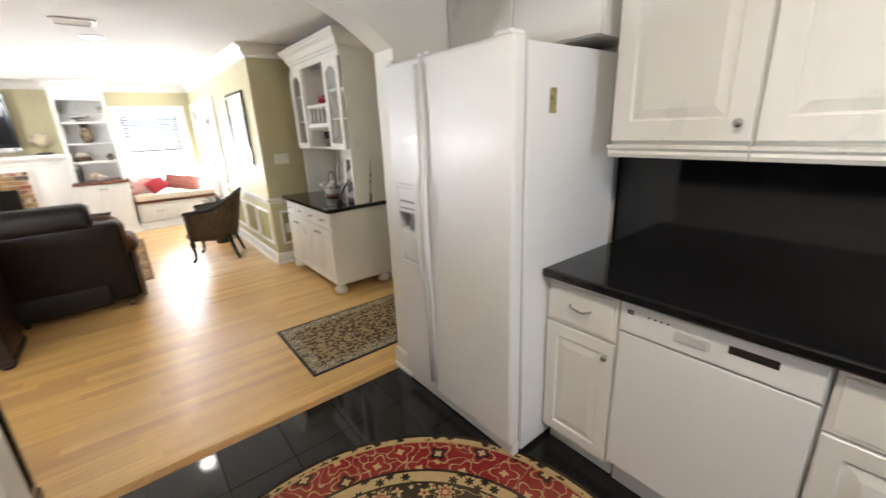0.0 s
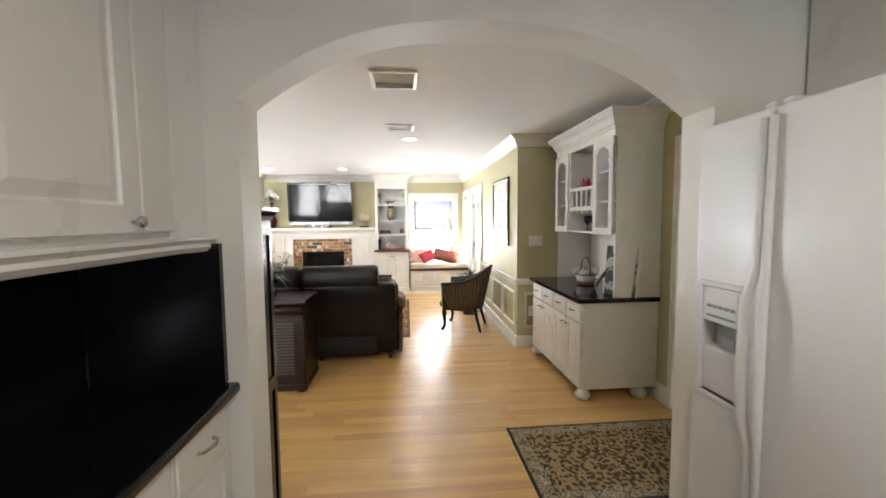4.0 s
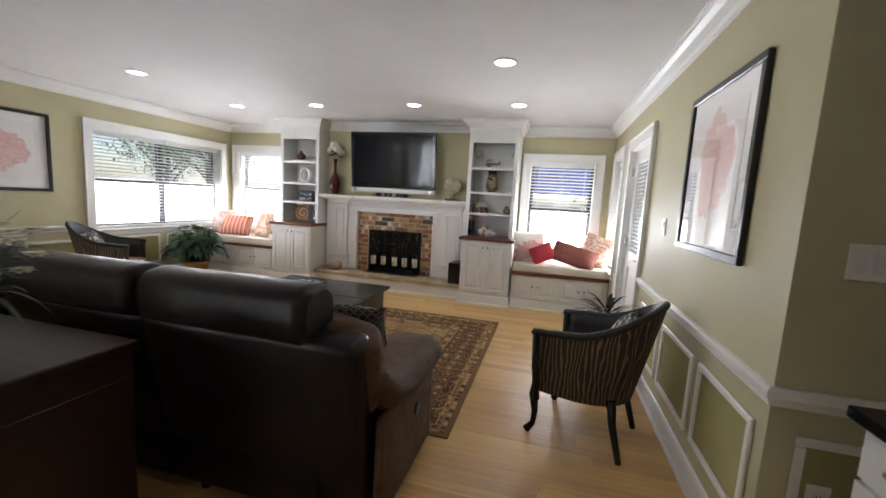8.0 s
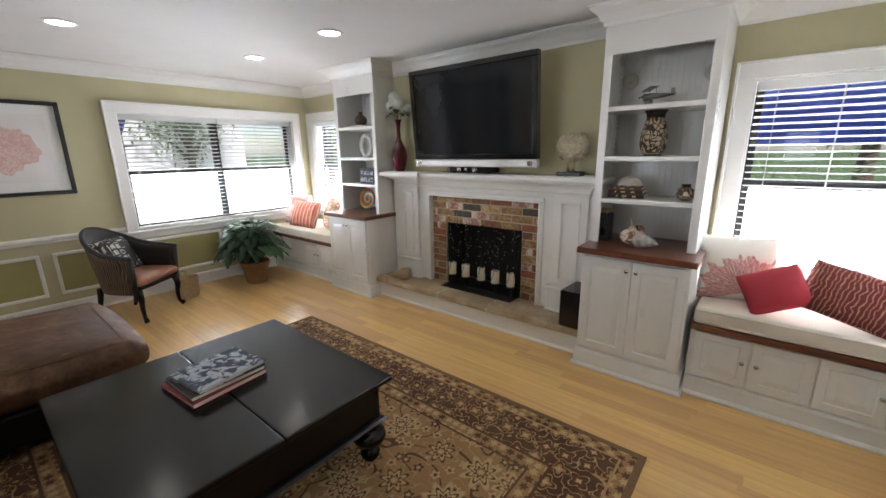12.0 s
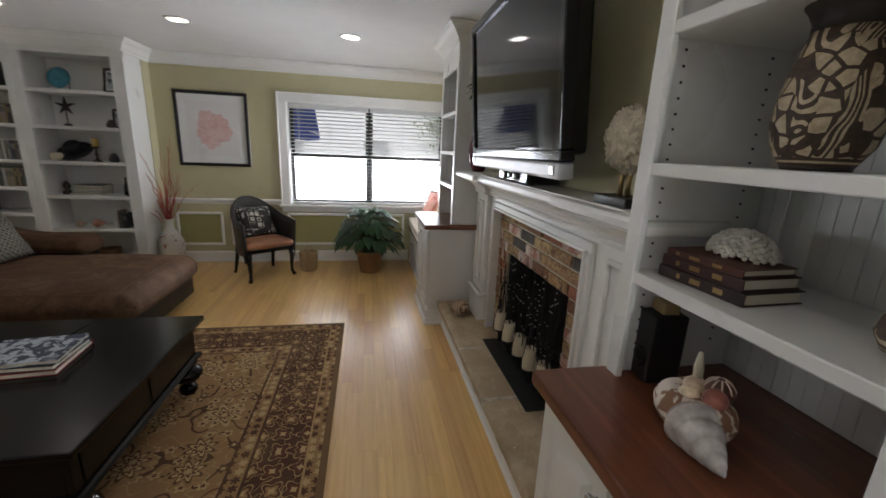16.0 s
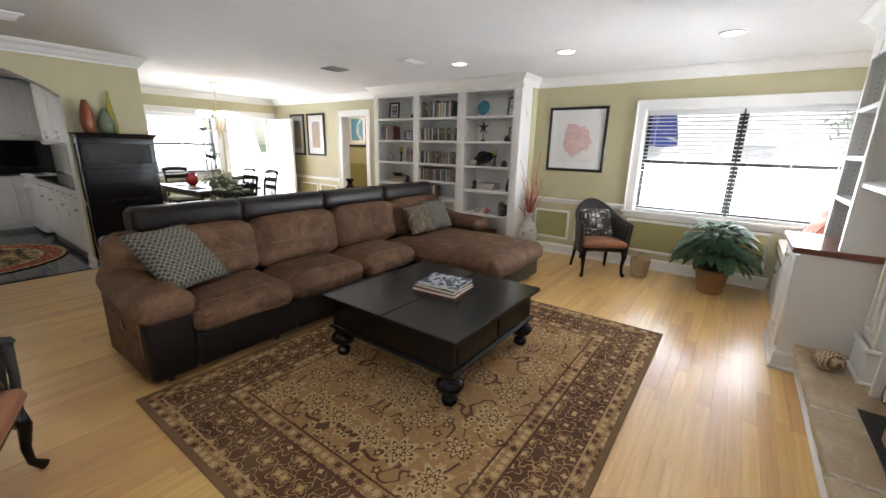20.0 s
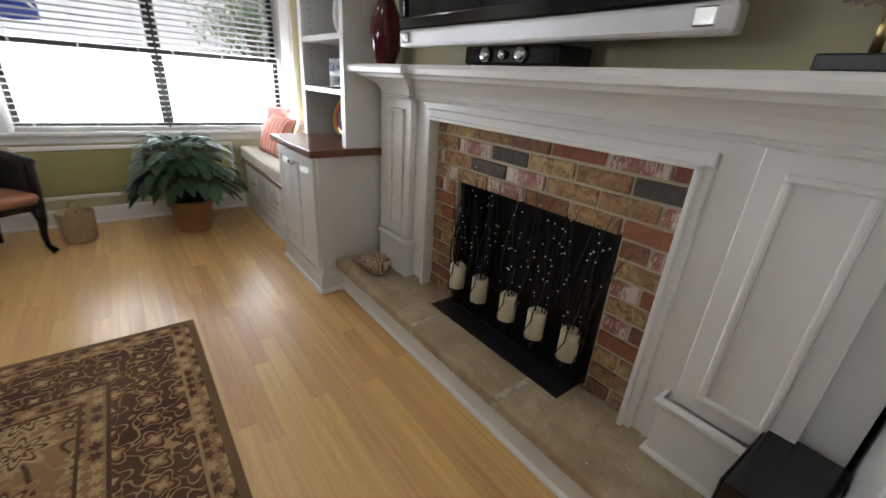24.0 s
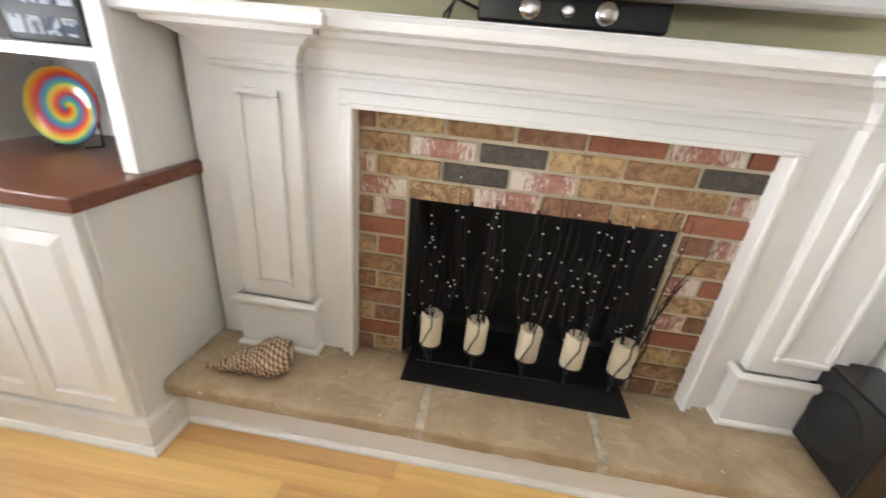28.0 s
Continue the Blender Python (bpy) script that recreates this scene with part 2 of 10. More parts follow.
def add_tube(bm, pts, radii, seg=8, squash=1.0):
    """A round bar along points, with one radius or one for each point."""
    pts = [Vector(p) for p in pts]
    radii = radii if isinstance(radii, (list, tuple)) else [radii] * len(pts)
    rings, side = [], None
    for i, p in enumerate(pts):
        d = (pts[min(i + 1, len(pts) - 1)] - pts[max(i - 1, 0)]).normalized()
        if side is None:
            side = d.cross(Vector((0, 0, 1)) if abs(d.z) < 0.9 else Vector((1, 0, 0))).normalized()
        side = (side - d * side.dot(d)).normalized()
        up = d.cross(side)
        rings.append([bm.verts.new(p + radii[i] * (side * math.cos(a) + squash * up * math.sin(a))) for a in (2 * math.pi * k / seg for k in range(seg))])
    for a, b in zip(rings, rings[1:]):
        for k in range(seg):
            bm.faces.new((a[k], a[(k + 1) % seg], b[(k + 1) % seg], b[k])).smooth = True
    bm.faces.new(list(reversed(rings[0])))
    bm.faces.new(rings[-1])
    return [v for r in rings for v in r]


def tube(pts, radii, seg=8, squash=1.0):
    bm = bmesh.new()
    add_tube(bm, pts, radii, seg, squash)
    return bm


def add_sweep(bm, prof, path, closed=False):
    """A moulding: (out, up) pairs carried along (x, y, z) points in plan, mitred; out is to the right of the way."""
    pts = [Vector(p) for p in path]
    n = len(pts)
    rows = []
    for i, p in enumerate(pts):
        d0 = (p - pts[i - 1]) if i or closed else (pts[1] - p)
        d1 = (pts[(i + 1) % n] - p) if i < n - 1 or closed else (p - pts[i - 1])
        n0, n1 = Vector((d0.y, -d0.x, 0)).normalized(), Vector((d1.y, -d1.x, 0)).normalized()
        off = (n0 + n1) / max(0.2, 1 + n0.dot(n1))
        rows.append([bm.verts.new(p + off * o + Vector((0, 0, u))) for o, u in prof])
    for i in range(n if closed else n - 1):
        a, b = rows[i], rows[(i + 1) % n]
        for k in range(len(prof)):
            bm.faces.new((a[k], a[(k + 1) % len(prof)], b[(k + 1) % len(prof)], b[k]))
    if not closed:
        bm.faces.new(list(reversed(rows[0])))
        bm.faces.new(rows[-1])
    bmesh.ops.recalc_face_normals(bm, faces=bm.faces)


def sweep(prof, path, closed=False):
    bm = bmesh.new()
    add_sweep(bm, prof, path, closed)
    return bm


def add_pillow(bm, lx, ly, lz, m=None, power=2.6, seg=14, pinch=0.0):
    """A stuffed cushion: full in the middle, thin at the seams."""
    grid = {}
    vs = []
    for s in (1, -1):
        for i in range(seg + 1):
            for j in range(seg + 1):
                u, v = 2 * i / seg - 1, 2 * j / seg - 1
                edge = abs(u) == 1 or abs(v) == 1
                if s < 0 and edge:
                    grid[s, i, j] = grid[1, i, j]
                    continue
                h = (max(0, 1 - abs(u) ** power) * max(0, 1 - abs(v) ** power)) ** 0.5
                k = 1 - pinch * (1 - max(abs(u), abs(v)) ** 2 * min(1, 2 * min(abs(u), abs(v)))) if pinch else 1
                vert = bm.verts.new((u * lx / 2 * (k if abs(u) > abs(v) else 1), v * ly / 2 * (k if abs(v) >= abs(u) else 1), s * h * lz / 2))
                grid[s, i, j] = vert
                vs.append(vert)
    for s in (1, -1):
        for i in range(seg):
            for j in range(seg):
                q = [grid[s, i, j], grid[s, i + 1, j], grid[s, i + 1, j + 1], grid[s, i, j + 1]]
                bm.faces.new(q if s > 0 else q[::-1]).smooth = True
    if m is not None:
        bmesh.ops.transform(bm, matrix=m, verts=vs)
    return vs


def add_blob(bm, x0, y0, z0, x1, y1, z1, bev=0.08, seg=4, m=None, puff=0.0):
    """An upholstered block with well rounded edges, a little full on its faces."""
    vs = add_box(bm, x0, y0, z0, x1, y1, z1, bev, seg)
    fs = {f for v in vs for f in v.link_faces}
    for f in fs:
        f.smooth = True
    if puff:
        big = [f for f in fs if f.calc_area() > 0.01]
        r = bmesh.ops.subdivide_edges(bm, edges=list({e for f in big for e in f.edges if e.calc_length() > 0.12}), cuts=5, use_grid_fill=True)
        c, h = Vector(((x0 + x1) / 2, (y0 + y1) / 2, (z0 + z1) / 2)), Vector((abs(x1 - x0) / 2, abs(y1 - y0) / 2, abs(z1 - z0) / 2))
        vs = [v for v in bm.verts if all(abs(v.co[k] - c[k]) <= h[k] + 1e-4 for k in range(3))]
        for v in vs:
            q = [(v.co[k] - c[k]) / h[k] for k in range(3)]
            for k in range(3):
                if abs(q[k]) > 0.98:
                    a, b = (k + 1) % 3, (k + 2) % 3
                    v.co[k] += math.copysign(puff, q[k]) * max(0, 1 - q[a] ** 4) * max(0, 1 - q[b] ** 4)
        for f in bm.faces:
            f.smooth = True
    if m is not None:
        bmesh.ops.transform(bm, matrix=m, verts=[v for v in vs if v.is_valid])
    return vs


def finish(name, bm, material):
    me = bpy.data.meshes.new(name)
    bm.normal_update()
    bm.to_mesh(me)
    bm.free()
    for m in material if isinstance(material, (list, tuple)) else [material]:
        me.materials.append(m)
    return me


def part(name, bm, material, parent, label=""):
    """One mesh object under a thing or a part, built in world coordinates or in those of its parent."""
    ob = new(name, finish(name, bm, material))
    ob.parent = parent
    return tagged(ob, label)


def thing(name, label, category, at=(0, 0, 0), turn=0.0, group=""):
    ob = new(name)
    ob.empty_display_size = 0.1
    ob.matrix_world = pose(*at, 0, 0, turn)
    return tagged(ob, label, category, group)


def solid(name, bm, material, label, category, at=(0, 0, 0), turn=0.0, group=""):
    """A thing that is one mesh."""
    ob = new(name, finish(name, bm, material))
    ob.matrix_world = pose(*at, 0, 0, turn)
    return tagged(ob, label, category, group)


def setting(name, bm, material, label="", category="wall"):
    return tagged(new(name, finish(name, bm, material)), label, category, kind="structure")


def piece(name, mesh, parent, x, y, z, rx=0, ry=0, rz=0):
    ob = new(name, mesh)
    ob.parent = parent
    ob.matrix_basis = pose(x, y, z, rx, ry, rz)
    return ob


# ---- structure ----
XR, XL, YN, YTV, YA0, YA1, ZC, XA = 2.735, -3.65, 10.70, 10.42, 3.235, 3.42, 2.48, 3.55
XW, YS, XP0, XP1, XK, YK = -3.50, 0.40, 0.10, 0.30, 3.40, -0.80


def wall(name, axis, a0, a1, t0, t1, z0=0.0, z1=ZC, holes=(), material=None, label="painted plaster wall"):
    """A wall along one axis from a0 to a1, t0 to t1 thick, with holes (a, a, z, z) through it."""
    bm = bmesh.new()
    cuts = sorted({a0, a1, *(h[0] for h in holes), *(h[1] for h in holes)})
    for p, q in zip(cuts, cuts[1:]):
        spans, z = [], z0
        for h in sorted((h for h in holes if h[0] <= p and h[1] >= q), key=lambda h: h[2]):
            if h[2] > z:
                spans.append((z, h[2]))
            z = h[3]
        if z < z1:
            spans.append((z, z1))
        for u, v in spans:
            add_box(bm, p, t0, u, q, t1, v) if axis == "x" else add_box(bm, t0, p, u, t1, q, v)
    bmesh.ops.remove_doubles(bm, verts=bm.verts, dist=1e-5)
    seen = {}
    for f in bm.faces:
        seen.setdefault(tuple(round(c, 4) for c in f.calc_center_median()), []).append(f)
    bmesh.ops.delete(bm, geom=[f for fs in seen.values() if len(fs) > 1 for f in fs], context="FACES_ONLY")
    return setting(name, bm, material or OLIVE, label)


WIN_W = (8.443, 10.46, 0.76, 2.03)
WIN_NW = (-3.50, -2.22, 0.76, 2.03)
WIN_NE = (1.605, 2.51, 0.62, 2.015)
WIN_E = (9.86, 10.46, 0.62, 2.03)
DOOR_E = (8.515, 9.435, 0.0, 2.03)
WIN_D = (-2.12, -0.88, 0.85, 2.05)
DOOR_F = (-3.38, -2.36, 0.0, 2.07)
HALL = (2.83, 3.55, 0.0, 2.09)
DOOR_A = (3.74, 4.56, 0.0, 2.04)
WIN_K = (1.93, 2.77, 1.10, 2.10)
wall("wall_west", "y", 6.98, YN + 0.2, XL - 0.2, XL, holes=[WIN_W], label="olive green painted wall with white trim")
wall("wall_north", "x", XL, XR, YN, YN + 0.2, holes=[WIN_NW, WIN_NE], label="olive green painted wall with windows")
wall("wall_east", "y", 6.27, YN + 0.2, XR, XR + 0.2, holes=[WIN_E, DOOR_E], label="olive green wall with white wainscot frames")
wall("wall_alcove_north", "x", XR + 0.2, XA + 0.2, 6.27, 6.47)
wall("wall_alcove_east", "y", YA1, 6.27, XA, XA + 0.2, holes=[DOOR_A])
wall("wall_bookcase_back", "y", 4.15, 6.98, XW - 0.16, XW)
wall("wall_dining_west", "y", YS - 0.2, 4.15, XW - 0.16, XW, holes=[HALL], label="cream yellow dining wall with wainscot")
wall("wall_dining_south", "x", XW, XP0, YS - 0.2, YS, holes=[WIN_D, DOOR_F], label="cream yellow dining wall with window and entry")
wall("wall_partition", "y", YS - 0.2, YA0, XP0, XP1, label="partition between kitchen and dining area")
wall("wall_partition_south", "y", YK - 0.2, YS - 0.2, XP0, XP1, material=KITWALL)
wall("wall_kitchen_south", "x", XP1, XK + 0.2, YK - 0.2, YK, holes=[WIN_K], material=KITWALL)
wall("wall_kitchen_east", "y", YK, YA0, XK, XK + 0.2, material=KITWALL)
# small hall behind the doorway
wall("wall_hall_west", "y", 0.85, 4.6, -5.05, -4.9, z0=1.05)
wall("wall_hall_west_low", "y", 0.85, 4.6, -5.05, -4.9, z1=1.05, material=OLIVE2, label="deep olive lower hall wall")
wall("wall_hall_south", "x", -4.9, XW - 0.16, 0.85, 1.0)
wall("wall_hall_north", "x", -4.9, XW - 0.16, 4.45, 4.6)


def arch_wall():
    """The kitchen wall with its flat arch: olive to the living room, white to the kitchen."""
    ax0, ax1, spring, rise, n = 0.86, 2.668, 1.962, 0.292, 36
    bm = bmesh.new()
    curve = []
    half = (ax1 - ax0) / 2
    for k in range(n + 1):
        x = -half + 2 * half * k / n
        curve.append(((ax0 + ax1) / 2 + x, spring + rise * (1 - abs(x / half) ** 2.5)))
    ends = (XP0, XA + 0.2)
    for y, flip, mi in ((YA0, False, 0), (YA1, True, 1)):
        def face(pts):
            vs = [bm.verts.new((x, y, z)) for x, z in pts]
            f = bm.faces.new(vs[::-1] if flip else vs)
            f.material_index = mi
        face([(ends[0], 0), (ax0, 0), (ax0, spring), (ax0, ZC), (ends[0], ZC)])
        face([(ax1, 0), (ends[1], 0), (ends[1], ZC), (ax1, ZC), (ax1, spring)])
        for (xa, za), (xb, zb) in zip(curve, curve[1:]):
            face([(xa, za), (xb, zb), (xb, ZC), (xa, ZC)])
    inner = [(ax0, 0)] + curve + [(ax1, 0)]
    for (xa, za), (xb, zb) in zip(inner, inner[1:]):
        vs = [bm.verts.new(p) for p in ((xa, YA0, za), (xa, YA1, za), (xb, YA1, zb), (xb, YA0, zb))]
        bm.faces.new(vs[::-1]).material_index = 0
    for x in ends:
        vs = [bm.verts.new(p) for p in ((x, YA0, 0), (x, YA1, 0), (x, YA1, ZC), (x, YA0, ZC))]
        bm.faces.new(vs[::-1] if x == ends[1] else vs).material_index = 1
    bmesh.ops.remove_doubles(bm, verts=bm.verts, dist=1e-5)
    bmesh.ops.recalc_face_normals(bm, faces=bm.faces)
    setting("wall_arch", bm, [KITWALL, OLIVE], "wall with a wide flat archway, white to the kitchen")


arch_wall()
setting("ceiling", box(-5.3, -1.1, ZC, 4.0, YN + 0.3, ZC + 0.12), CEIL, "flat white painted ceiling", "ceiling")
setting("roof", box(-5.8, -1.7, ZC + 0.2, 4.5, YN + 0.55, ZC + 0.32), plain("roof_board", (0.3, 0.29, 0.28), 0.8), "flat roof slab with eaves", "roof")
wall("chimney_breast", "x", -1.515, 0.80, YTV, YN, holes=[(-0.772, 0.102, 0.218, 0.878)], label="olive green wall above the fireplace")

CROWN = [(0, -0.125), (0.012, -0.125), (0.016, -0.105), (0.03, -0.09), (0.055, -0.05), (0.085, -0.028), (0.092, -0.014), (0.105, -0.012), (0.105, 0), (0, 0)]
loop = [(XA, YA1), (XP0, YA1), (XP0, YS), (XW, YS), (XW, 4.15), (-3.12, 4.15), (-3.12, 6.98), (XL, 6.98), (XL, YN), (-2.19, YN), (-2.19, 10.13), (-1.515, 10.13),
        (-1.515, YTV), (0.80, YTV), (0.80, 10.13), (1.47, 10.13), (1.47, YN), (XR, YN), (XR, 6.27), (XA, 6.27)]
setting("crown_moulding", sweep(CROWN, [(x, y, ZC - 0.001) for x, y in loop], True), WHITE, "white crown moulding round the ceiling", "trim")
BASE = [(0, 0.001), (0.030, 0.001), (0.030, 0.012), (0.022, 0.022), (0.016, 0.024), (0.016, 0.120), (0.010, 0.135), (0, 0.140)]
RAIL = [(0, 0.755), (0.012, 0.755), (0.016, 0.775), (0.030, 0.790), (0.032, 0.812), (0.020, 0.822), (0, 0.822)]


def run(name, prof, pts, label):
    setting(name, sweep(prof, [(x, y, 0) for x, y in pts]), WHITE, label, "trim")


WB = "white painted baseboard"
run("baseboard_east", BASE, [(XR, 8.402), (XR, 6.27), (XA, 6.27), (XA, 4.66)], WB)
run("baseboard_east_far", BASE, [(XR, 9.9), (XR, 9.55)], WB)
run("baseboard_west", BASE, [(XL, 6.98), (XL, 9.98)], WB)
run("baseboard_arch", BASE, [(0.875, YA0), (0.86, YA0), (0.86, YA1), (XP0, YA1), (XP0, YS), (WIN_D[0], YS)], WB)
run("baseboard_arch_right", BASE, [(XA, YA1), (2.668, YA1), (2.668, YA0)], WB)
run("baseboard_dining", BASE, [(XW, YS), (XW, HALL[0] - 0.1)], WB)
run("baseboard_dining_far", BASE, [(XW, HALL[1] + 0.1), (XW, 4.15)], WB)
WR = "white moulded chair rail"
run("chair_rail_east", RAIL, [(XR, 8.402), (XR, 6.27), (XA, 6.27)], WR)
run("chair_rail_west", RAIL, [(XL, 6.98), (XL, 8.33)], WR)
run("chair_rail_arch", RAIL, [(0.84, YA1), (XP0, YA1), (XP0, YS), (-0.8, YS)], WR)
run("chair_rail_dining", RAIL, [(XW, YS), (XW, HALL[0] - 0.1)], WR)


def wainscot(name, axis, at, side, a0, a1, z0, z1):
    """A picture-frame moulding on a wall with a deeper coloured field."""
    w = 0.032
    bm, field = bmesh.new(), bmesh.new()
    for p, q, r, s in ((a0, a1, z0, z0 + w), (a0, a1, z1 - w, z1), (a0, a0 + w, z0 + w, z1 - w), (a1 - w, a1, z0 + w, z1 - w)):
        d = (at, at + side * 0.017)
        add_box(bm, p, d[0], r, q, d[1], s, 0.005) if axis == "x" else add_box(bm, d[0], p, r, d[1], q, s, 0.005)
    d = (at, at + side * 0.003)
    if axis == "x":
        add_box(field, a0 + w, d[0], z0 + w, a1 - w, d[1], z1 - w)
    else:
        add_box(field, d[0], a0 + w, z0 + w, d[1], a1 - w, z1 - w)
    ob = setting(name, bm, WHITE, "white wainscot frame with a deep olive field", "trim")
    part("field", field, OLIVE2, ob, "deep olive painted field")


for n, (a0, a1) in enumerate(((6.34, 6.89), (6.975, 7.555), (7.64, 8.20))):
    wainscot("trim_east_frame", "y", XR, -1, a0, a1, 0.24, 0.66)
wainscot("trim_alcove_frame", "x", 6.27, -1, 2.82, 3.40, 0.24, 0.66)
for a0, a1 in ((7.08, 7.62), (7.71, 8.28), (8.40, 9.30), (9.40, 9.92)):
    wainscot("trim_west_frame", "y", XL, 1, a0, a1, 0.22, 0.65)
for a0, a1 in ((1.32, 1.92), (2.0, 2.58)):
    wainscot("trim_dining_frame", "y", XW, 1, a0, a1, 0.24, 0.66)


# ---- windows and doors ----
def casing(bm, w, z0, z1, cw=0.095, t=0.022, foot=False):
    """Flat trim with a back band round an opening 0..w, in front of y = 0."""
    lo = z0 if foot else z0 - 0.0
    add_box(bm, -cw, -t, lo, 0.004, 0, z1, 0.003)
    add_box(bm, w - 0.004, -t, lo, w + cw, 0, z1, 0.003)
    add_box(bm, -cw, -t - 0.001, z1 - 0.004, w + cw, 0, z1 + cw, 0.003)
    add_box(bm, -cw - 0.012, -t - 0.012, lo, -cw + 0.006, 0, z1 + cw + 0.012, 0.003)
    add_box(bm, w + cw - 0.006, -t - 0.012, lo, w + cw + 0.012, 0, z1 + cw + 0.012, 0.003)
    add_box(bm, -cw + 0.006, -t - 0.012, z1 + cw - 0.006, w + cw - 0.006, 0, z1 + cw + 0.012, 0.003)


SLATS = {}


def window(name, at, turn, w, z0, z1, lights=1, label="", depth=0.2, blind=True, tilt=-11):
    """A sash window in its wall: white casing and stool, dark sashes, panes, an open slatted blind."""
    ob = new(name)
    ob.matrix_world = pose(*at, 0, 0, turn)
    tagged(ob, label, "window", kind="structure")
    bm = bmesh.new()
    casing(bm, w, z0, z1)
    part("window_frame", bm, WHITE, ob, "white painted casing")
    bm = bmesh.new()
    add_box(bm, -0.13, -0.055, z0 - 0.03, w + 0.13, 0.05, z0, 0.006)
    add_box(bm, -0.10, -0.018, z0 - 0.09, w + 0.10, 0, z0 - 0.03, 0.003)
    part("window_sill", bm, WHITE, ob)
    bm = bmesh.new()
    for p in ((0, 0.002, z0, 0.014, depth, z1), (w - 0.014, 0.002, z0, w, depth, z1), (0.014, 0.002, z1 - 0.014, w - 0.014, depth, z1), (0.014, 0.05, z0, w - 0.014, depth, z0 + 0.014)):
        add_box(bm, *p)
    part("jamb_lining", bm, WHITE, ob)
    lw, zm = (w - 0.028) / lights, (z0 + z1) / 2
    for k in range(lights):
        a, b = 0.014 + k * lw, 0.014 + (k + 1) * lw
        for s, (u, v, y) in enumerate(((z0 + 0.014, zm + 0.02, 0.11), (zm - 0.02, z1 - 0.014, 0.145))):
            bm = bmesh.new()
            f = 0.045
            for p in ((a, u, b, u + f), (a, v - f, b, v), (a, u + f, a + f, v - f), (b - f, u + f, b, v - f)):
                add_box(bm, p[0], y, p[1], p[2], y + 0.032, p[3], 0.003)
            sash = part("sash", bm, SASH, ob, "dark bronze sash")
            pane = part("pane", box(a + f, y + 0.013, u + f, b - f, y + 0.019, v - f), GLASS, sash)
            pane.visible_shadow = False
        if blind:
            bw = lw - 0.02
            key = round(bw, 3)
            if key not in SLATS:
                bm = bmesh.new()
                for y0, y1, h0, h1 in ((-0.024, -0.008, -0.002, 0.001), (-0.008, 0.008, 0.001, 0.001), (0.008, 0.024, 0.001, -0.002)):
                    vs = [bm.verts.new(p) for p in ((0, y0, h0), (bw, y0, h0), (bw, y1, h1), (0, y1, h1), (0, y0, h0 + 0.0025), (bw, y0, h0 + 0.0025), (bw, y1, h1 + 0.0025), (0, y1, h1 + 0.0025))]
                    for q in ((3, 2, 1, 0), (4, 5, 6, 7), (0, 1, 5, 4), (2, 3, 7, 6)):
                        bm.faces.new([vs[i] for i in q])
                SLATS[key] = finish("slat", bm, BLIND)
            head = part("blind_headrail", box(a + 0.008, 0.03, z1 - 0.075, b - 0.008, 0.09, z1 - 0.016, 0.004), BLIND, ob, "white blind headrail and valance")
            z = z1 - 0.105
            while z > z0 + 0.06:
                piece("slat", SLATS[key], head, a + 0.01, 0.06, z, tilt, 0, 0)
                z -= 0.046
            bm = bmesh.new()
            for x in (a + 0.12, (a + b) / 2, b - 0.12):
                add_box(bm, x - 0.002, 0.034, z0 + 0.03, x + 0.002, 0.036, z1 - 0.07)
                add_box(bm, x - 0.002, 0.084, z0 + 0.03, x + 0.002, 0.086, z1 - 0.07)
            add_box(bm, a + 0.01, 0.036, z0 + 0.018, b - 0.01, 0.084, z0 + 0.034, 0.004)
            part("blind_cords_and_bottom_rail", bm, BLIND, head)
    return ob


W1 = "white cased window with an open white slatted blind"
window("window_west", (XL, WIN_W[0], 0), 90, WIN_W[1] - WIN_W[0], WIN_W[2], WIN_W[3], 2, "wide twin window with open white slatted blinds")
window("window_north_west", (WIN_NW[0], YN, 0), 0, WIN_NW[1] - WIN_NW[0], WIN_NW[2], WIN_NW[3], 1, W1)
window("window_north_east", (WIN_NE[0], YN, 0), 0, WIN_NE[1] - WIN_NE[0], WIN_NE[2], WIN_NE[3], 1, W1)
window("window_east", (XR, WIN_E[1], 0), -90, WIN_E[1] - WIN_E[0], WIN_E[2], WIN_E[3], 1, W1)
window("window_dining", (WIN_D[1], YS, 0), 180, WIN_D[1] - WIN_D[0], WIN_D[2], WIN_D[3], 1, "bright dining window with a slatted blind")
window("window_kitchen", (WIN_K[1], YK, 0), 180, WIN_K[1] - WIN_K[0], WIN_K[2], WIN_K[3], 1, "kitchen window in a white wall", blind=False)


def door_case(name, at, turn, w, h, label):
    ob = new(name)
    ob.matrix_world = pose(*at, 0, 0, turn)
    tagged(ob, label, "door", kind="structure")
    bm = bmesh.new()
    casing(bm, w, 0, h, foot=True)
    part("door_frame", bm, WHITE, ob)
    bm = bmesh.new()
    for p in ((0, 0.002, 0, 0.018, 0.16, h), (w - 0.018, 0.002, 0, w, 0.16, h), (0.018, 0.002, h - 0.018, w - 0.018, 0.16, h)):
        add_box(bm, *p)
    part("door_lining", bm, WHITE, ob)
    return ob


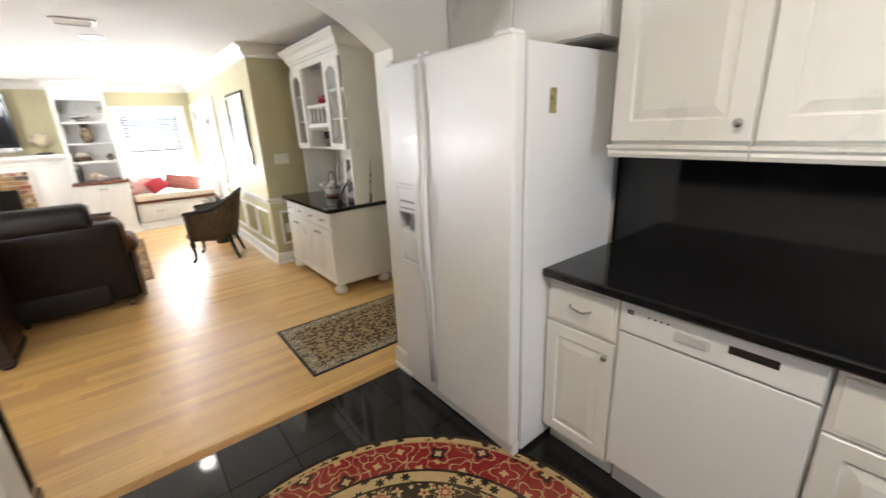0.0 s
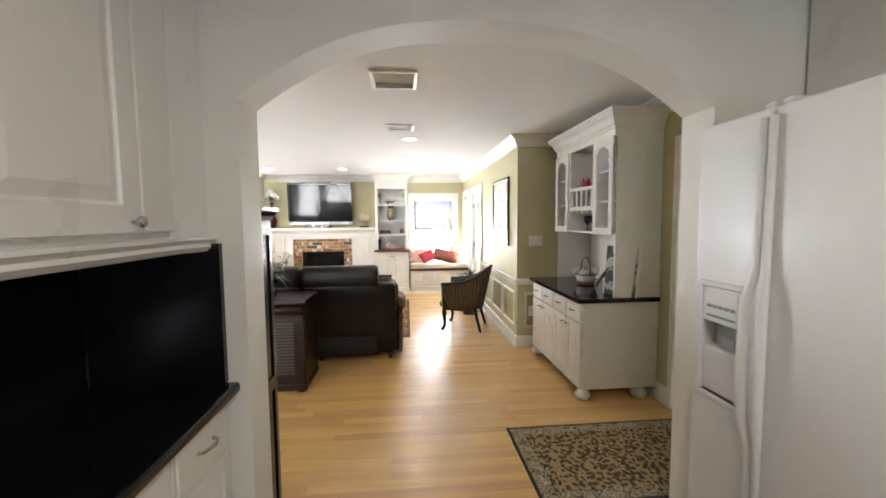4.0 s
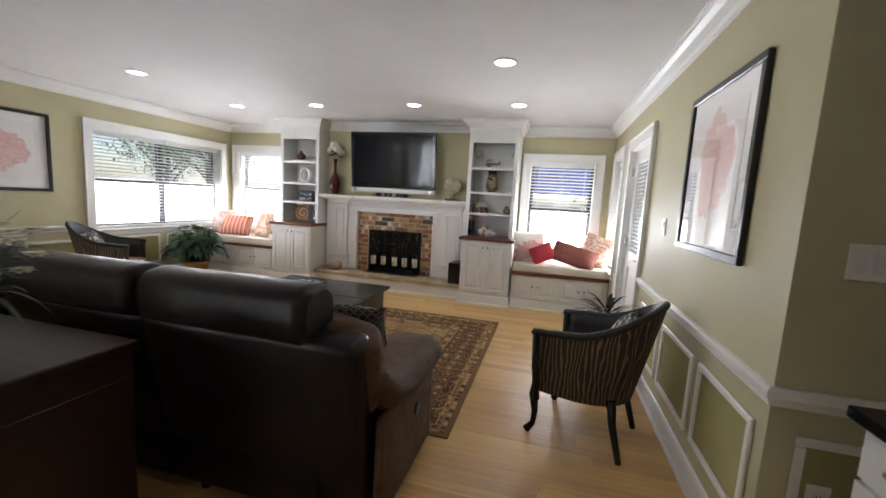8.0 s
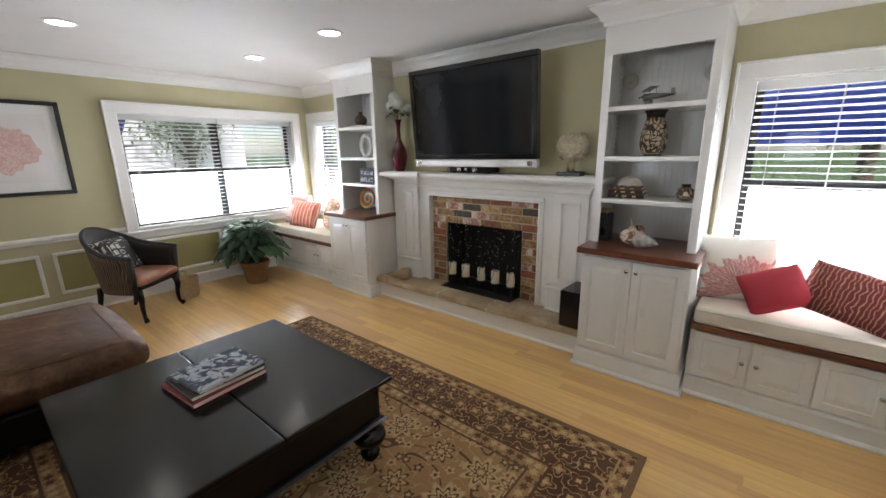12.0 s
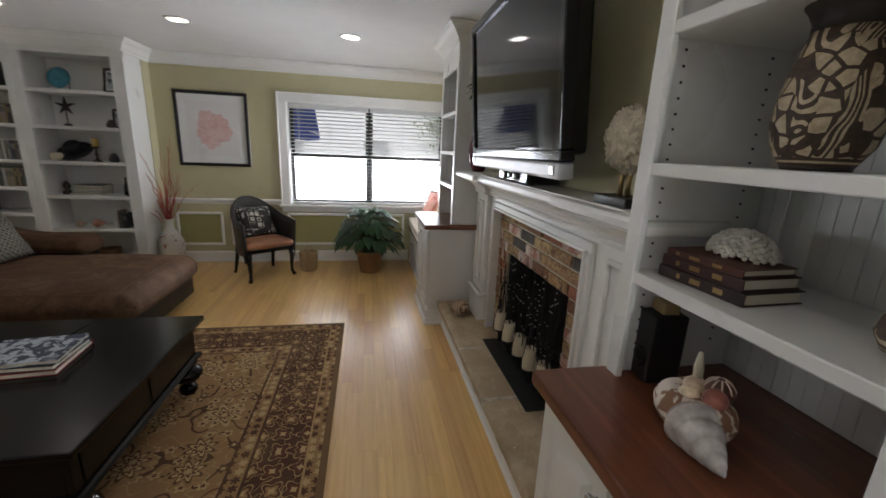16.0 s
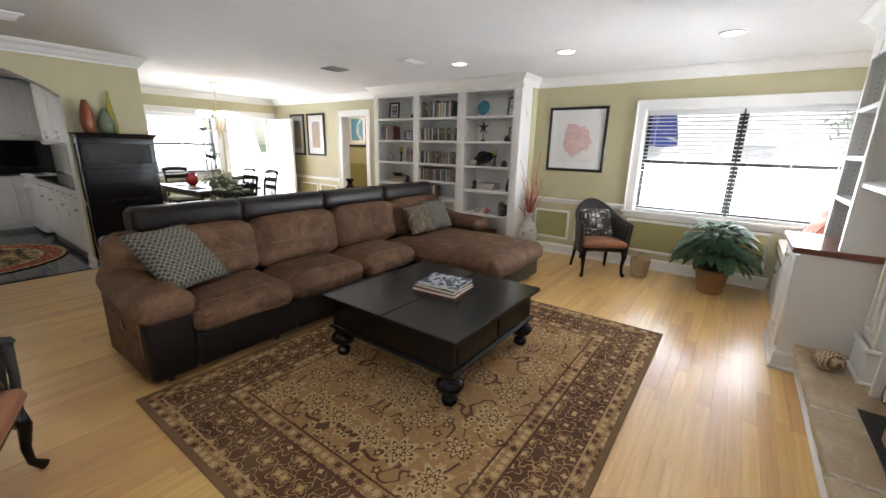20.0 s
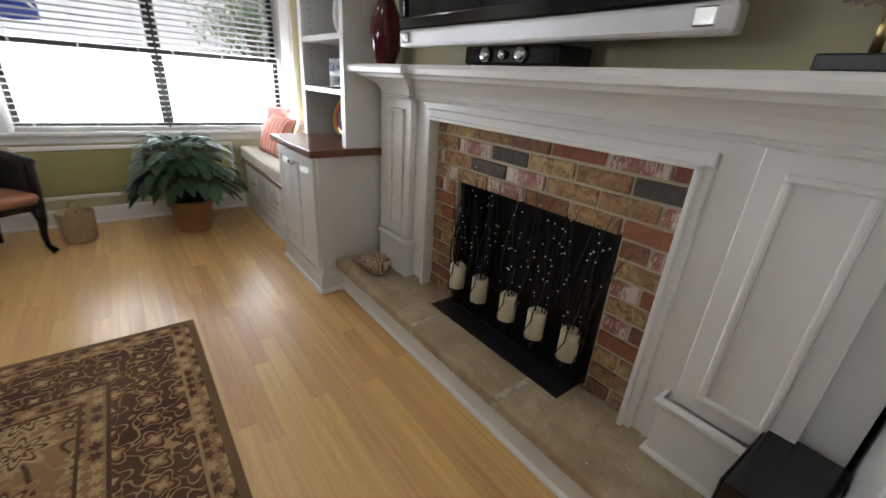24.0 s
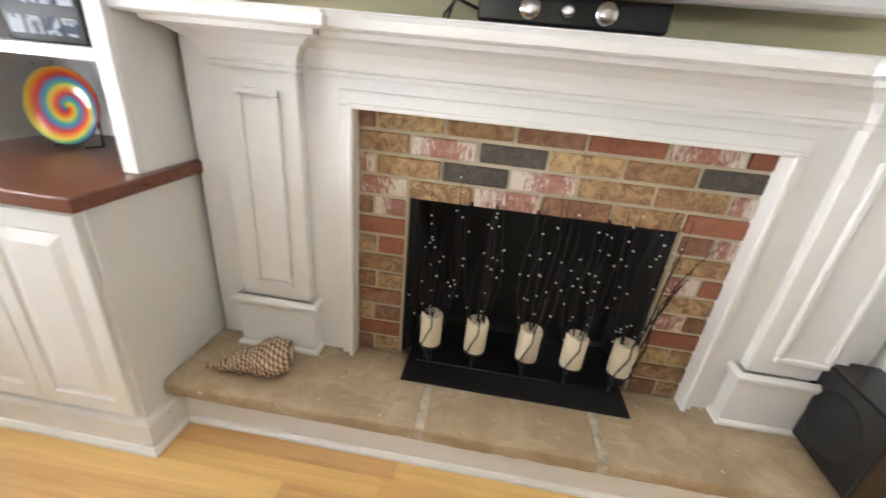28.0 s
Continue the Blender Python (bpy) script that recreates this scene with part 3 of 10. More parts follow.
def add_panel(bm, x0, z0, x1, z1, y=0.0, t=0.02, stile=0.055, raise_=0.012):
    """A raised-panel door leaf, front towards -y at the given depth."""
    s = stile
    c = min(0.035, (x1 - x0 - 2 * s) / 5, (z1 - z0 - 2 * s) / 5)
    rings = []
    for inset, depth in ((0, t), (0, 0.0025), (0.0025, 0), (s, 0), (s + 0.004, 0.0065), (s + 0.009, 0.0085), (s + 0.009 + c, 0.0085 - raise_ * 0.8)):
        rings.append([bm.verts.new((x, y + depth, z)) for x, z in ((x0 + inset, z0 + inset), (x1 - inset, z0 + inset), (x1 - inset, z1 - inset), (x0 + inset, z1 - inset))])
    for p, q in zip(rings, rings[1:]):
        for k in range(4):
            bm.faces.new((p[k], p[(k + 1) % 4], q[(k + 1) % 4], q[k]))
    bm.faces.new(rings[0][::-1])
    bm.faces.new(rings[-1])


def panel(*a, **k):
    bm = bmesh.new()
    add_panel(bm, *a, **k)
    return bm


KNOB = [(0.004, 0), (0.005, 0.008), (0.008, 0.012), (0.013, 0.017), (0.0145, 0.022), (0.012, 0.027), (0.004, 0.030)]


def knob_bm(x, y, z, k=1.0):
    return lathe([(r * k, h * k) for r, h in KNOB], 12, pose(x, y, z, 90))


def pull_bm(x, y, z, w=0.095):
    """A bow handle with two feet, proud of y."""
    pts = [(x - w / 2, y + 0.002, z), (x - w / 2 + 0.006, y - 0.016, z), (x - w / 4, y - 0.026, z + 0.003), (x, y - 0.029, z), (x + w / 4, y - 0.026, z - 0.003), (x + w / 2 - 0.006, y - 0.016, z), (x + w / 2, y + 0.002, z)]
    return tube(pts, [0.006, 0.005, 0.0045, 0.006, 0.0045, 0.005, 0.006], 8)


# exterior glazed door in the east wall
d = door_case("door_east", (XR, DOOR_E[1], 0), -90, 0.92, 2.03, "white glazed exterior door with a small blind, closed")
bm = bmesh.new()
for x0, z0, x1, z1 in ((0.02, 0.01, 0.16, 2.03), (0.76, 0.01, 0.90, 2.03), (0.16, 1.88, 0.76, 2.03), (0.16, 0.01, 0.76, 0.24), (0.16, 0.80, 0.76, 0.96)):
    add_box(bm, x0, 0.045, z0, x1, 0.09, z1, 0.004)
leaf = part("door_leaf", bm, WHITE, d)
part("lower_panel", panel(0.15, 0.23, 0.77, 0.81, 0.055, 0.02, 0.03), WHITE, leaf)
pane = part("pane", box(0.15, 0.064, 0.95, 0.77, 0.070, 1.89), GLASS, leaf)
pane.visible_shadow = False
bm = bmesh.new()
for k in range(22):
    add_box(bm, 0.17, 0.046, 1.0 + 0.04 * k, 0.75, 0.062, 1.003 + 0.04 * k)
part("door_blind", bm, BLIND, leaf, "white narrow slatted door blind")
part("lever_handle", tube([(0.83, 0.045, 0.93), (0.83, 0.0, 0.93), (0.80, -0.012, 0.932), (0.73, -0.012, 0.93)], 0.009), CHROME, d)
part("deadbolt", lathe([(0.028, 0), (0.028, 0.010), (0.020, 0.016)], 16, pose(0.83, 0.045, 1.08, 90)), CHROME, d)
for z in (0.25, 1.05, 1.8):
    part("hinge", box(0.012, 0.012, z - 0.045, 0.034, 0.046, z + 0.045, 0.004), CHROME, d)
# plain door in the alcove
d = door_case("door_alcove", (XA, DOOR_A[1], 0), -90, DOOR_A[1] - DOOR_A[0], 2.04, "white panelled interior door, closed")
bm = box(0.02, 0.05, 0.01, 0.80, 0.088, 2.02)
for z0, z1 in ((0.02, 0.75), (0.78, 1.30), (1.33, 2.01)):
    for x0, x1 in ((0.02, 0.41), (0.41, 0.80)):
        add_panel(bm, x0, z0, x1, z1, 0.036, 0.014, 0.06)
part("door_leaf", bm, WHITE, d)
for z in (0.28, 1.05, 1.78):
    part("hinge", box(0.010, 0.010, z - 0.05, 0.036, 0.040, z + 0.05, 0.004), CHROME, d, "steel butt hinge")
part("door_knob", knob_bm(0.74, 0.036, 0.96, 2.0), CHROME, d)
# framed pane added in the entry so its area lamp shows white through the glass
entry_pane = new("door_storm")
entry_pane.matrix_world = pose(DOOR_F[0] + 0.02, 0.26, 0)
tagged(entry_pane, "added framed glass pane that shows the entry light as white", "door", kind="structure")
bm = bmesh.new()
for p in ((0, 0, 0.02, 0.05, 0.03, 2.05), (0.93, 0, 0.02, 0.98, 0.03, 2.05), (0.05, 0, 0.02, 0.93, 0.03, 0.14), (0.05, 0, 1.99, 0.93, 0.03, 2.05)):
    add_box(bm, *p, 0.003)
part("frame", bm, WHITE, entry_pane)
part("pane", box(0.05, 0.012, 0.14, 0.93, 0.018, 1.99), GLASS, entry_pane).visible_shadow = False
# front door, standing open against the west wall, and the hall opening
d = door_case("door_front_frame", (DOOR_F[1], YS, 0), 180, DOOR_F[1] - DOOR_F[0], 2.07, "white cased front entry opening")
door_case("door_hall_frame", (XW, HALL[0], 0), 90, HALL[1] - HALL[0], 2.07, "white cased opening to the hall")
d = thing("front_door", "white panelled front door standing wide open", "door", (-3.37, YS + 0.03, 0), 84)
bm = box(0, 0.004, 0.012, 0.98, 0.040, 2.04)
for z0, z1 in ((0.02, 0.72), (0.74, 1.45), (1.47, 2.03)):
    for x0, x1 in ((0.03, 0.49), (0.49, 0.95)):
        add_panel(bm, x0, z0, x1, z1, -0.010, 0.014, 0.07)
part("door_leaf", bm, WHITE, d)
part("door_knob", knob_bm(0.91, -0.010, 0.98, 2.2), BRASS, d, "brass door knob")
part("deadbolt", lathe([(0.03, 0), (0.03, 0.012), (0.018, 0.02)], 16, pose(0.91, -0.010, 1.12, 90)), BRASS, d)


# ---- fireplace wall ----
def brick_material(name, low, high, torn_col, torn_amount, wash, smooth):
    """Wire-cut brick: base tones, torn darker patches, dragged marks, lime wash on some."""
    m, t, b = nodes(name)
    src = t.nodes.new("ShaderNodeObjectInfo")
    add = t.nodes.new("ShaderNodeVectorMath")
    comb = t.nodes.new("ShaderNodeCombineXYZ")
    for k in range(3):
        t.links.new(maths(t, "MULTIPLY", src.outputs["Random"], 31.0 + 7 * k), comb.inputs[k])
    t.links.new(coords(t), add.inputs[0])
    t.links.new(comb.outputs[0], add.inputs[1])
    v = add.outputs[0]
    n0, n1, n2 = noise_tex(t, 12, 4, v, 0.65, 0.8), noise_tex(t, 26, 6, v, 0.75, 1.2), noise_tex(t, 190, 4, v, 0.7)
    scale_ = t.nodes.new("ShaderNodeVectorMath")
    scale_.operation = "MULTIPLY"
    scale_.inputs[1].default_value = (170, 170, 34)
    t.links.new(v, scale_.inputs[0])
    drag = noise_tex(t, 1.0, 4, scale_.outputs[0], 0.65, 0.6)
    shift = maths(t, "MULTIPLY", maths(t, "SUBTRACT", src.outputs["Random"], 0.5), 0.30)
    c = ramp(t, maths(t, "ADD", n0, shift), [(0.34, low), (0.66, high)])
    marks = maths(t, "ADD", maths(t, "MULTIPLY", n1, 0.62), maths(t, "MULTIPLY", drag, 0.38))
    c = mix(t, maths(t, "MULTIPLY", ramp(t, marks, [(0.46, (0, 0, 0)), (0.56, (1, 1, 1))]), torn_amount), c, torn_col)
    c = mix(t, maths(t, "MULTIPLY", ramp(t, drag, [(0.55, (0, 0, 0)), (0.66, (1, 1, 1))]), 0.0 if smooth else 0.40), c, tuple(min(1, q * 1.45) for q in high))
    if wash:
        sepg = t.nodes.new("ShaderNodeSeparateXYZ")
        t.links.new(coords(t, kind="Generated"), sepg.inputs[0])
        end = maths(t, "ABSOLUTE", maths(t, "SUBTRACT", sepg.outputs["X"], maths(t, "ADD", 0.25, maths(t, "MULTIPLY", src.outputs["Random"], 0.5))))
        lime = maths(t, "ADD", maths(t, "MULTIPLY", end, 0.32), maths(t, "ADD", maths(t, "MULTIPLY", drag, 0.62), maths(t, "MULTIPLY", n0, 0.22)))
        c = mix(t, ramp(t, lime, [(0.485, (0, 0, 0)), (0.555, (0.95, 0.95, 0.95))]), c, (0.74, 0.66, 0.57))
    c = mix(t, maths(t, "MULTIPLY", ramp(t, n2, [(0.60, (0, 0, 0)), (0.70, (1, 1, 1))]), 0.25 if smooth else 0.5), c, (0.50, 0.42, 0.32))
    t.links.new(c, b.inputs["Base Color"])
    b.inputs["Roughness"].default_value = 0.88
    bump(t, b, maths(t, "ADD", maths(t, "MULTIPLY", drag, 0.25 if smooth else 1.0), maths(t, "MULTIPLY", n2, 0.5)), 0.9, 0.008)
    return m


BRICKS = {"tan": brick_material("tan_brick", (0.345, 0.198, 0.088), (0.60, 0.425, 0.205), (0.130, 0.055, 0.028), 0.8, False, False),
          "brown": brick_material("brown_brick", (0.25, 0.118, 0.058), (0.40, 0.215, 0.108), (0.085, 0.042, 0.028), 0.65, False, False),
          "wash": brick_material("whitewashed_brick", (0.34, 0.140, 0.095), (0.46, 0.235, 0.170), (0.20, 0.075, 0.050), 0.5, True, False),
          "char": brick_material("charcoal_brick", (0.072, 0.060, 0.050), (0.118, 0.098, 0.078), (0.036, 0.033, 0.031), 0.6, False, True),
          "red": brick_material("red_brick", (0.270, 0.098, 0.050), (0.345, 0.132, 0.068), (0.165, 0.058, 0.034), 0.4, False, True)}
MORTAR = plain("grey_mortar", (0.50, 0.43, 0.30), 0.95, var=0.2, fine=120, relief=0.5)


def hearth_stone():
    """Riven tan sandstone: cloudy tones, faint bedding streaks, pale chips and pits."""
    m, t, b = nodes("tan_hearth_stone")
    v = coords(t)
    cloud, blot, grit = noise_tex(t, 3.2, 5, v, 0.6, 0.6), noise_tex(t, 15, 5, v, 0.65, 0.8), noise_tex(t, 150, 3, v)
    bed = noise_tex(t, 1.0, 4, coords(t, (5, 22, 40)), 0.6, 0.8)
    c = ramp(t, cloud, [(0.30, (0.31, 0.225, 0.130)), (0.50, (0.43, 0.33, 0.205)), (0.70, (0.53, 0.43, 0.29))])
    c = mix(t, ramp(t, blot, [(0.40, (0.5, 0.5, 0.5)), (0.54, (0, 0, 0))]), c, (0.32, 0.235, 0.135))
    c = mix(t, ramp(t, bed, [(0.58, (0, 0, 0)), (0.68, (0.45, 0.45, 0.45))]), c, (0.56, 0.46, 0.31))
    chips = noise_tex(t, 42, 2, v, 0.4)
    c = mix(t, ramp(t, chips, [(0.735, (0, 0, 0)), (0.76, (0.9, 0.9, 0.9))]), c, (0.76, 0.69, 0.57))
    c = mix(t, ramp(t, chips, [(0.24, (0.7, 0.7, 0.7)), (0.265, (0, 0, 0))]), c, (0.13, 0.085, 0.05))
    t.links.new(c, b.inputs["Base Color"])
    t.links.new(ramp(t, blot, [(0.3, (0.52, 0.52, 0.52)), (0.7, (0.70, 0.70, 0.70))]), b.inputs["Roughness"])
    bump(t, b, maths(t, "ADD", maths(t, "ADD", blot, maths(t, "MULTIPLY", bed, 0.8)), maths(t, "MULTIPLY", grit, 0.25)), 0.55, 0.012)
    return m


STONE = hearth_stone()
BLACKIRON = plain("black_iron", (0.010, 0.010, 0.010), 0.5, var=0.3, fine=120, relief=0.2)
SOOT = plain("sooty_firebrick", (0.012, 0.011, 0.010), 0.95, var=0.4)


def fireplace():
    hz = 0.218
    brickwork = setting("wall_fireplace_brick", wall_mesh_brick_back(hz), MORTAR, "old mixed brick fireplace face with grey mortar", "fireplace")
    rng = random.Random(11)
    bx0, bx1, course = -0.95, 0.287, (1.148 - hz) / 13
    shapes = {}

    def brick(x0, x1, z, kind):
        key = (round(x1 - x0, 3), kind)
        if key not in shapes:
            shapes[key] = finish("brick", box(0, 0, 0, x1 - x0 - 0.011, 0.03, course - 0.012, 0.004, 2), BRICKS[kind])
        piece("brick", shapes[key], brickwork, x0 + 0.0055, 10.375 + rng.uniform(-0.003, 0.003), z + 0.006, rng.uniform(-0.5, 0.5), rng.uniform(-0.4, 0.4), rng.uniform(-0.6, 0.6))

    # four courses over the opening, from the top, then nine courses of each jamb
    odd, even = (bx0, -0.888, -0.672, -0.455, -0.243, -0.010, 0.207, bx1), (bx0, -0.777, -0.561, -0.345, -0.120, 0.097, bx1)
    over = (("brown", "tan", "tan", "brown", "red", "wash", "red"), ("tan", "wash", "char", "tan", "tan", "char"),
            ("wash", "tan", "char", "wash", "tan", "tan", "wash"), ("wash", "tan", "wash", "brown", "tan", "red"))
    for row, kinds in enumerate(over):
        cuts = even if row % 2 else odd
        for a, b, kind in zip(cuts, cuts[1:], kinds):
            brick(a, b, hz + (12 - row) * course, kind)
    left = (("brown", 0.34, "wash"), ("red",), ("tan", 0.42, "red"), ("tan",), ("brown", 0.42, "tan"), ("brown",), ("tan", 0.36, "brown"), ("red",), ("brown", 0.40, "tan"))
    right = (("brown", 0.58, "wash"), ("tan",), ("wash", 0.60, "red"), ("tan",), ("wash", 0.58, "brown"), ("red",), ("tan", 0.55, "tan"), ("tan",), ("brown", 0.55, "tan"))
    for side, a, b in ((left, bx0, -0.777), (right, 0.104, bx1)):
        for row, way in enumerate(side):
            z = hz + (8 - row) * course
            if len(way) == 1:
                brick(a, b, z, way[0])
            else:
                cut = a + (b - a) * way[1]
                brick(a, cut, z, way[0])
                brick(cut, b, z, way[2])
    # firebox lining
    lining = setting("wall_firebox", box(-0.747, 10.675, hz - 0.004, 0.077, 10.699, 0.877), SOOT, "sooty black firebox lining", "fireplace")
    for p in ((-0.771, 10.405, hz - 0.004, -0.747, 10.699, 0.877), (0.077, 10.405, hz - 0.004, 0.101, 10.699, 0.877), (-0.747, 10.405, 0.853, 0.077, 10.675, 0.877), (-0.747, 10.43, hz - 0.004, 0.077, 10.675, hz)):
        part("firebox_panel", box(*p), SOOT, lining)

    # hearth
    h = thing("hearth", "raised hearth of tan stone slabs with white riser", "hearth")
    bm = box(-1.518, 10.085, 0.0, 0.80, 10.30, 0.162)
    part("riser", bm, WHITE, h, "white painted riser")
    part("riser_moulding", sweep([(0, 0.001), (0.016, 0.001), (0.016, 0.012), (0.008, 0.020), (0, 0.022)], [(-1.486, 10.085, 0), (0.80, 10.085, 0)]), WHITE, h)
    part("riser_top_bead", sweep([(0, 0.136), (0.012, 0.136), (0.018, 0.152), (0.018, 0.162), (0, 0.162)], [(-1.486, 10.085, 0), (0.80, 10.085, 0)]), WHITE, h)
    for a, b in ((-1.518, -0.638), (-0.620, -0.060), (-0.040, 0.80)):
        bm = bmesh.new()
        add_blob(bm, a, 10.034, 0.163, b, 10.385, hz, 0.008, 2)
        bmesh.ops.subdivide_edges(bm, edges=[e for e in bm.edges if abs(e.verts[0].co.x - e.verts[1].co.x) > 0.2], cuts=24)
        for v in bm.verts:
            if v.co.y < 10.05:
                v.co.y -= 0.0035 * noise.noise(v.co * 22.0)
        part("stone_slab", bm, STONE, h, "tan sandstone slab")
    pale = plain("pale_mortar", (0.50, 0.44, 0.34), 0.95, var=0.4, scale=30, relief=0.8)
    for a in (-0.629, -0.050):
        # ragged smeared joint, a little proud of the slabs
        bm = bmesh.new()
        rows = []
        for k in range(25):
            y = 10.033 + 0.347 * k / 24
            wa, wb = 0.010 + 0.006 * rng.random(), 0.010 + 0.006 * rng.random()
            rows.append([bm.verts.new(p) for p in ((a - wa, y, 0.17), (a - wa, y, hz + 0.0008), (a + rng.uniform(-0.004, 0.004), y, hz + 0.0030), (a + wb, y, hz + 0.0008), (a + wb, y, 0.17))])
        for p, q in zip(rows, rows[1:]):
            for k in range(4):
                bm.faces.new((p[k], p[k + 1], q[k + 1], q[k]))
        bm.faces.new(rows[0][::-1]), bm.faces.new(rows[-1])
        bmesh.ops.recalc_face_normals(bm, faces=bm.faces)
        part("mortar_joint", bm, pale, h, "ragged pale mortar joint")
    solid("hearth_plate", box(-0.738, 10.232, hz + 0.001, 0.082, 10.62, hz + 0.007, 0.001), BLACKIRON, "flat black steel plate on the hearth stone", "hearth plate")

    # surround and mantel
    s = thing("mantelpiece", "white painted panelled wooden mantelpiece with pilasters", "mantelpiece")
    for p in ((-1.498, hz, -0.992), (0.322, hz, 0.798), (-0.992, 1.185, 0.322)):
        part("backing_board", box(p[0], 10.352, p[1], p[2], 10.419, 1.30), WHITE, s)
    for x0, x1, z0, z1 in ((-0.993, -0.947, hz, 1.146), (0.284, 0.323, hz, 1.146), (-0.993, 0.323, 1.146, 1.187)):
        part("architrave_board", box(x0, 10.329, z0, x1, 10.40, z1, 0.004), WHITE, s)
    for x0, x1, z0, z1 in ((-0.962, -0.944, hz, 1.150), (0.281, 0.299, hz, 1.150), (-0.962, 0.299, 1.136, 1.152)):
        part("architrave_bead", box(x0, 10.313, z0, x1, 10.40, z1, 0.004), WHITE, s)
    for x0, x1 in ((-1.364, -1.110), (0.420, 0.704)):
        pil = part("pilaster", box(x0, 10.312, 0.44, x1, 10.352, 1.225, 0.003), WHITE, s)
        bm = bmesh.new()
        a, b, c, d_ = x0 + 0.058, x1 - 0.056, 0.495, 1.168
        for p in ((a, c, b, c + 0.02), (a, d_ - 0.02, b, d_), (a, c + 0.02, a + 0.02, d_ - 0.02), (b - 0.02, c + 0.02, b, d_ - 0.02)):
            add_box(bm, p[0], 10.295, p[1], p[2], 10.3125, p[3], 0.006, 2)
        part("panel_moulding", bm, WHITE, pil)
        pl = part("plinth", box(x0 - 0.022, 10.292, hz, x1 + 0.022, 10.352, 0.412, 0.003), WHITE, s)
        part("plinth_cap", sweep([(0, 0), (0.012, 0), (0.018, 0.012), (0.018, 0.022), (0.004, 0.034), (0, 0.034)], [(x0 - 0.02, 10.352, 0.41), (x0 - 0.02, 10.294, 0.41), (x1 + 0.02, 10.294, 0.41), (x1 + 0.02, 10.352, 0.41)]), WHITE, pl)
        part("plinth_shoe", sweep([(0, 0), (0.014, 0), (0.014, 0.010), (0.006, 0.018), (0, 0.02)], [(x0 - 0.02, 10.352, hz + 0.001), (x0 - 0.02, 10.294, hz + 0.001), (x1 + 0.02, 10.294, hz + 0.001), (x1 + 0.02, 10.352, hz + 0.001)]), WHITE, pl)
    way = [(-1.364, 10.415), (-1.364, 10.300), (-1.110, 10.300), (-1.110, 10.335), (0.420, 10.335), (0.420, 10.300), (0.704, 10.300), (0.704, 10.415)]
    part("cove_moulding", sweep([(-0.05, 1.218), (0.008, 1.218), (0.014, 1.224), (0.016, 1.232), (0.008, 1.238), (0.014, 1.246), (0.020, 1.262), (0.040, 1.286), (0.078, 1.308), (0.108, 1.316), (0.112, 1.330), (-0.05, 1.330)], [(x, y, 0) for x, y in way]), WHITE, s)
    part("mantel_shelf", sweep([(-0.05, 1.330), (0.140, 1.330), (0.152, 1.336), (0.154, 1.358), (0.146, 1.370), (0.138, 1.372), (-0.05, 1.372)], [(x, y, 0) for x, y in way]), WHITE, s)
    part("mantel_top", box(-1.495, 10.20, 1.3705, 0.79, 10.418, 1.3765), WHITE, s)


def wall_mesh_brick_back(hz):
    bm = bmesh.new()
    for p in ((-0.96, hz, -0.772, 1.152), (0.102, hz, 0.30, 1.152), (-0.772, 0.879, 0.102, 1.152)):
        add_box(bm, p[0], 10.384, p[1], p[2], 10.44, p[3])
    return bm


fireplace()


def base_cabinet(x0, x1, name_top, top_label):
    """A two-door base cabinet with its cherry top, fronts to the room."""
    c = thing("base_cabinet", "white raised-panel base cabinet beside the fireplace", "cabinet", group="cabinets beside the fireplace")
    part("body", box(x0 + 0.02, 9.95, 0.0, x1 - 0.02, 10.68, 0.870, 0.002), CAB, c)
    mid = (x0 + x1) / 2
    for a, b, kx in ((x0 + 0.035, mid - 0.002, mid - 0.03), (mid + 0.002, x1 - 0.035, mid + 0.03)):
        dr = part("door", panel(a, 0.165, b, 0.850, 9.929, 0.02, 0.052), CAB, c)
        part("knob", knob_bm(kx, 9.929, 0.785), CHROME, dr, "small round metal knob")
    part("plinth", sweep([(0, 0.001), (0.034, 0.001), (0.034, 0.014), (0.024, 0.026), (0.018, 0.028), (0.018, 0.118), (0.010, 0.134), (0, 0.138)], [(x0 + 0.02, 10.40, 0), (x0 + 0.02, 9.95, 0), (x1 - 0.02, 9.95, 0), (x1 - 0.02, 10.40, 0)]), CAB, c)
    solid(name_top, box(x0 - 0.012, 9.900, 0.8705, x1 + 0.012, 10.69, 0.912, 0.006, 2), CHERRY, top_label, "countertop")


base_cabinet(-2.215, -1.50, "countertop", "polished dark cherry top on the base cabinet")
base_cabinet(0.795, 1.503, "countertop", "polished dark cherry top on the base cabinet")


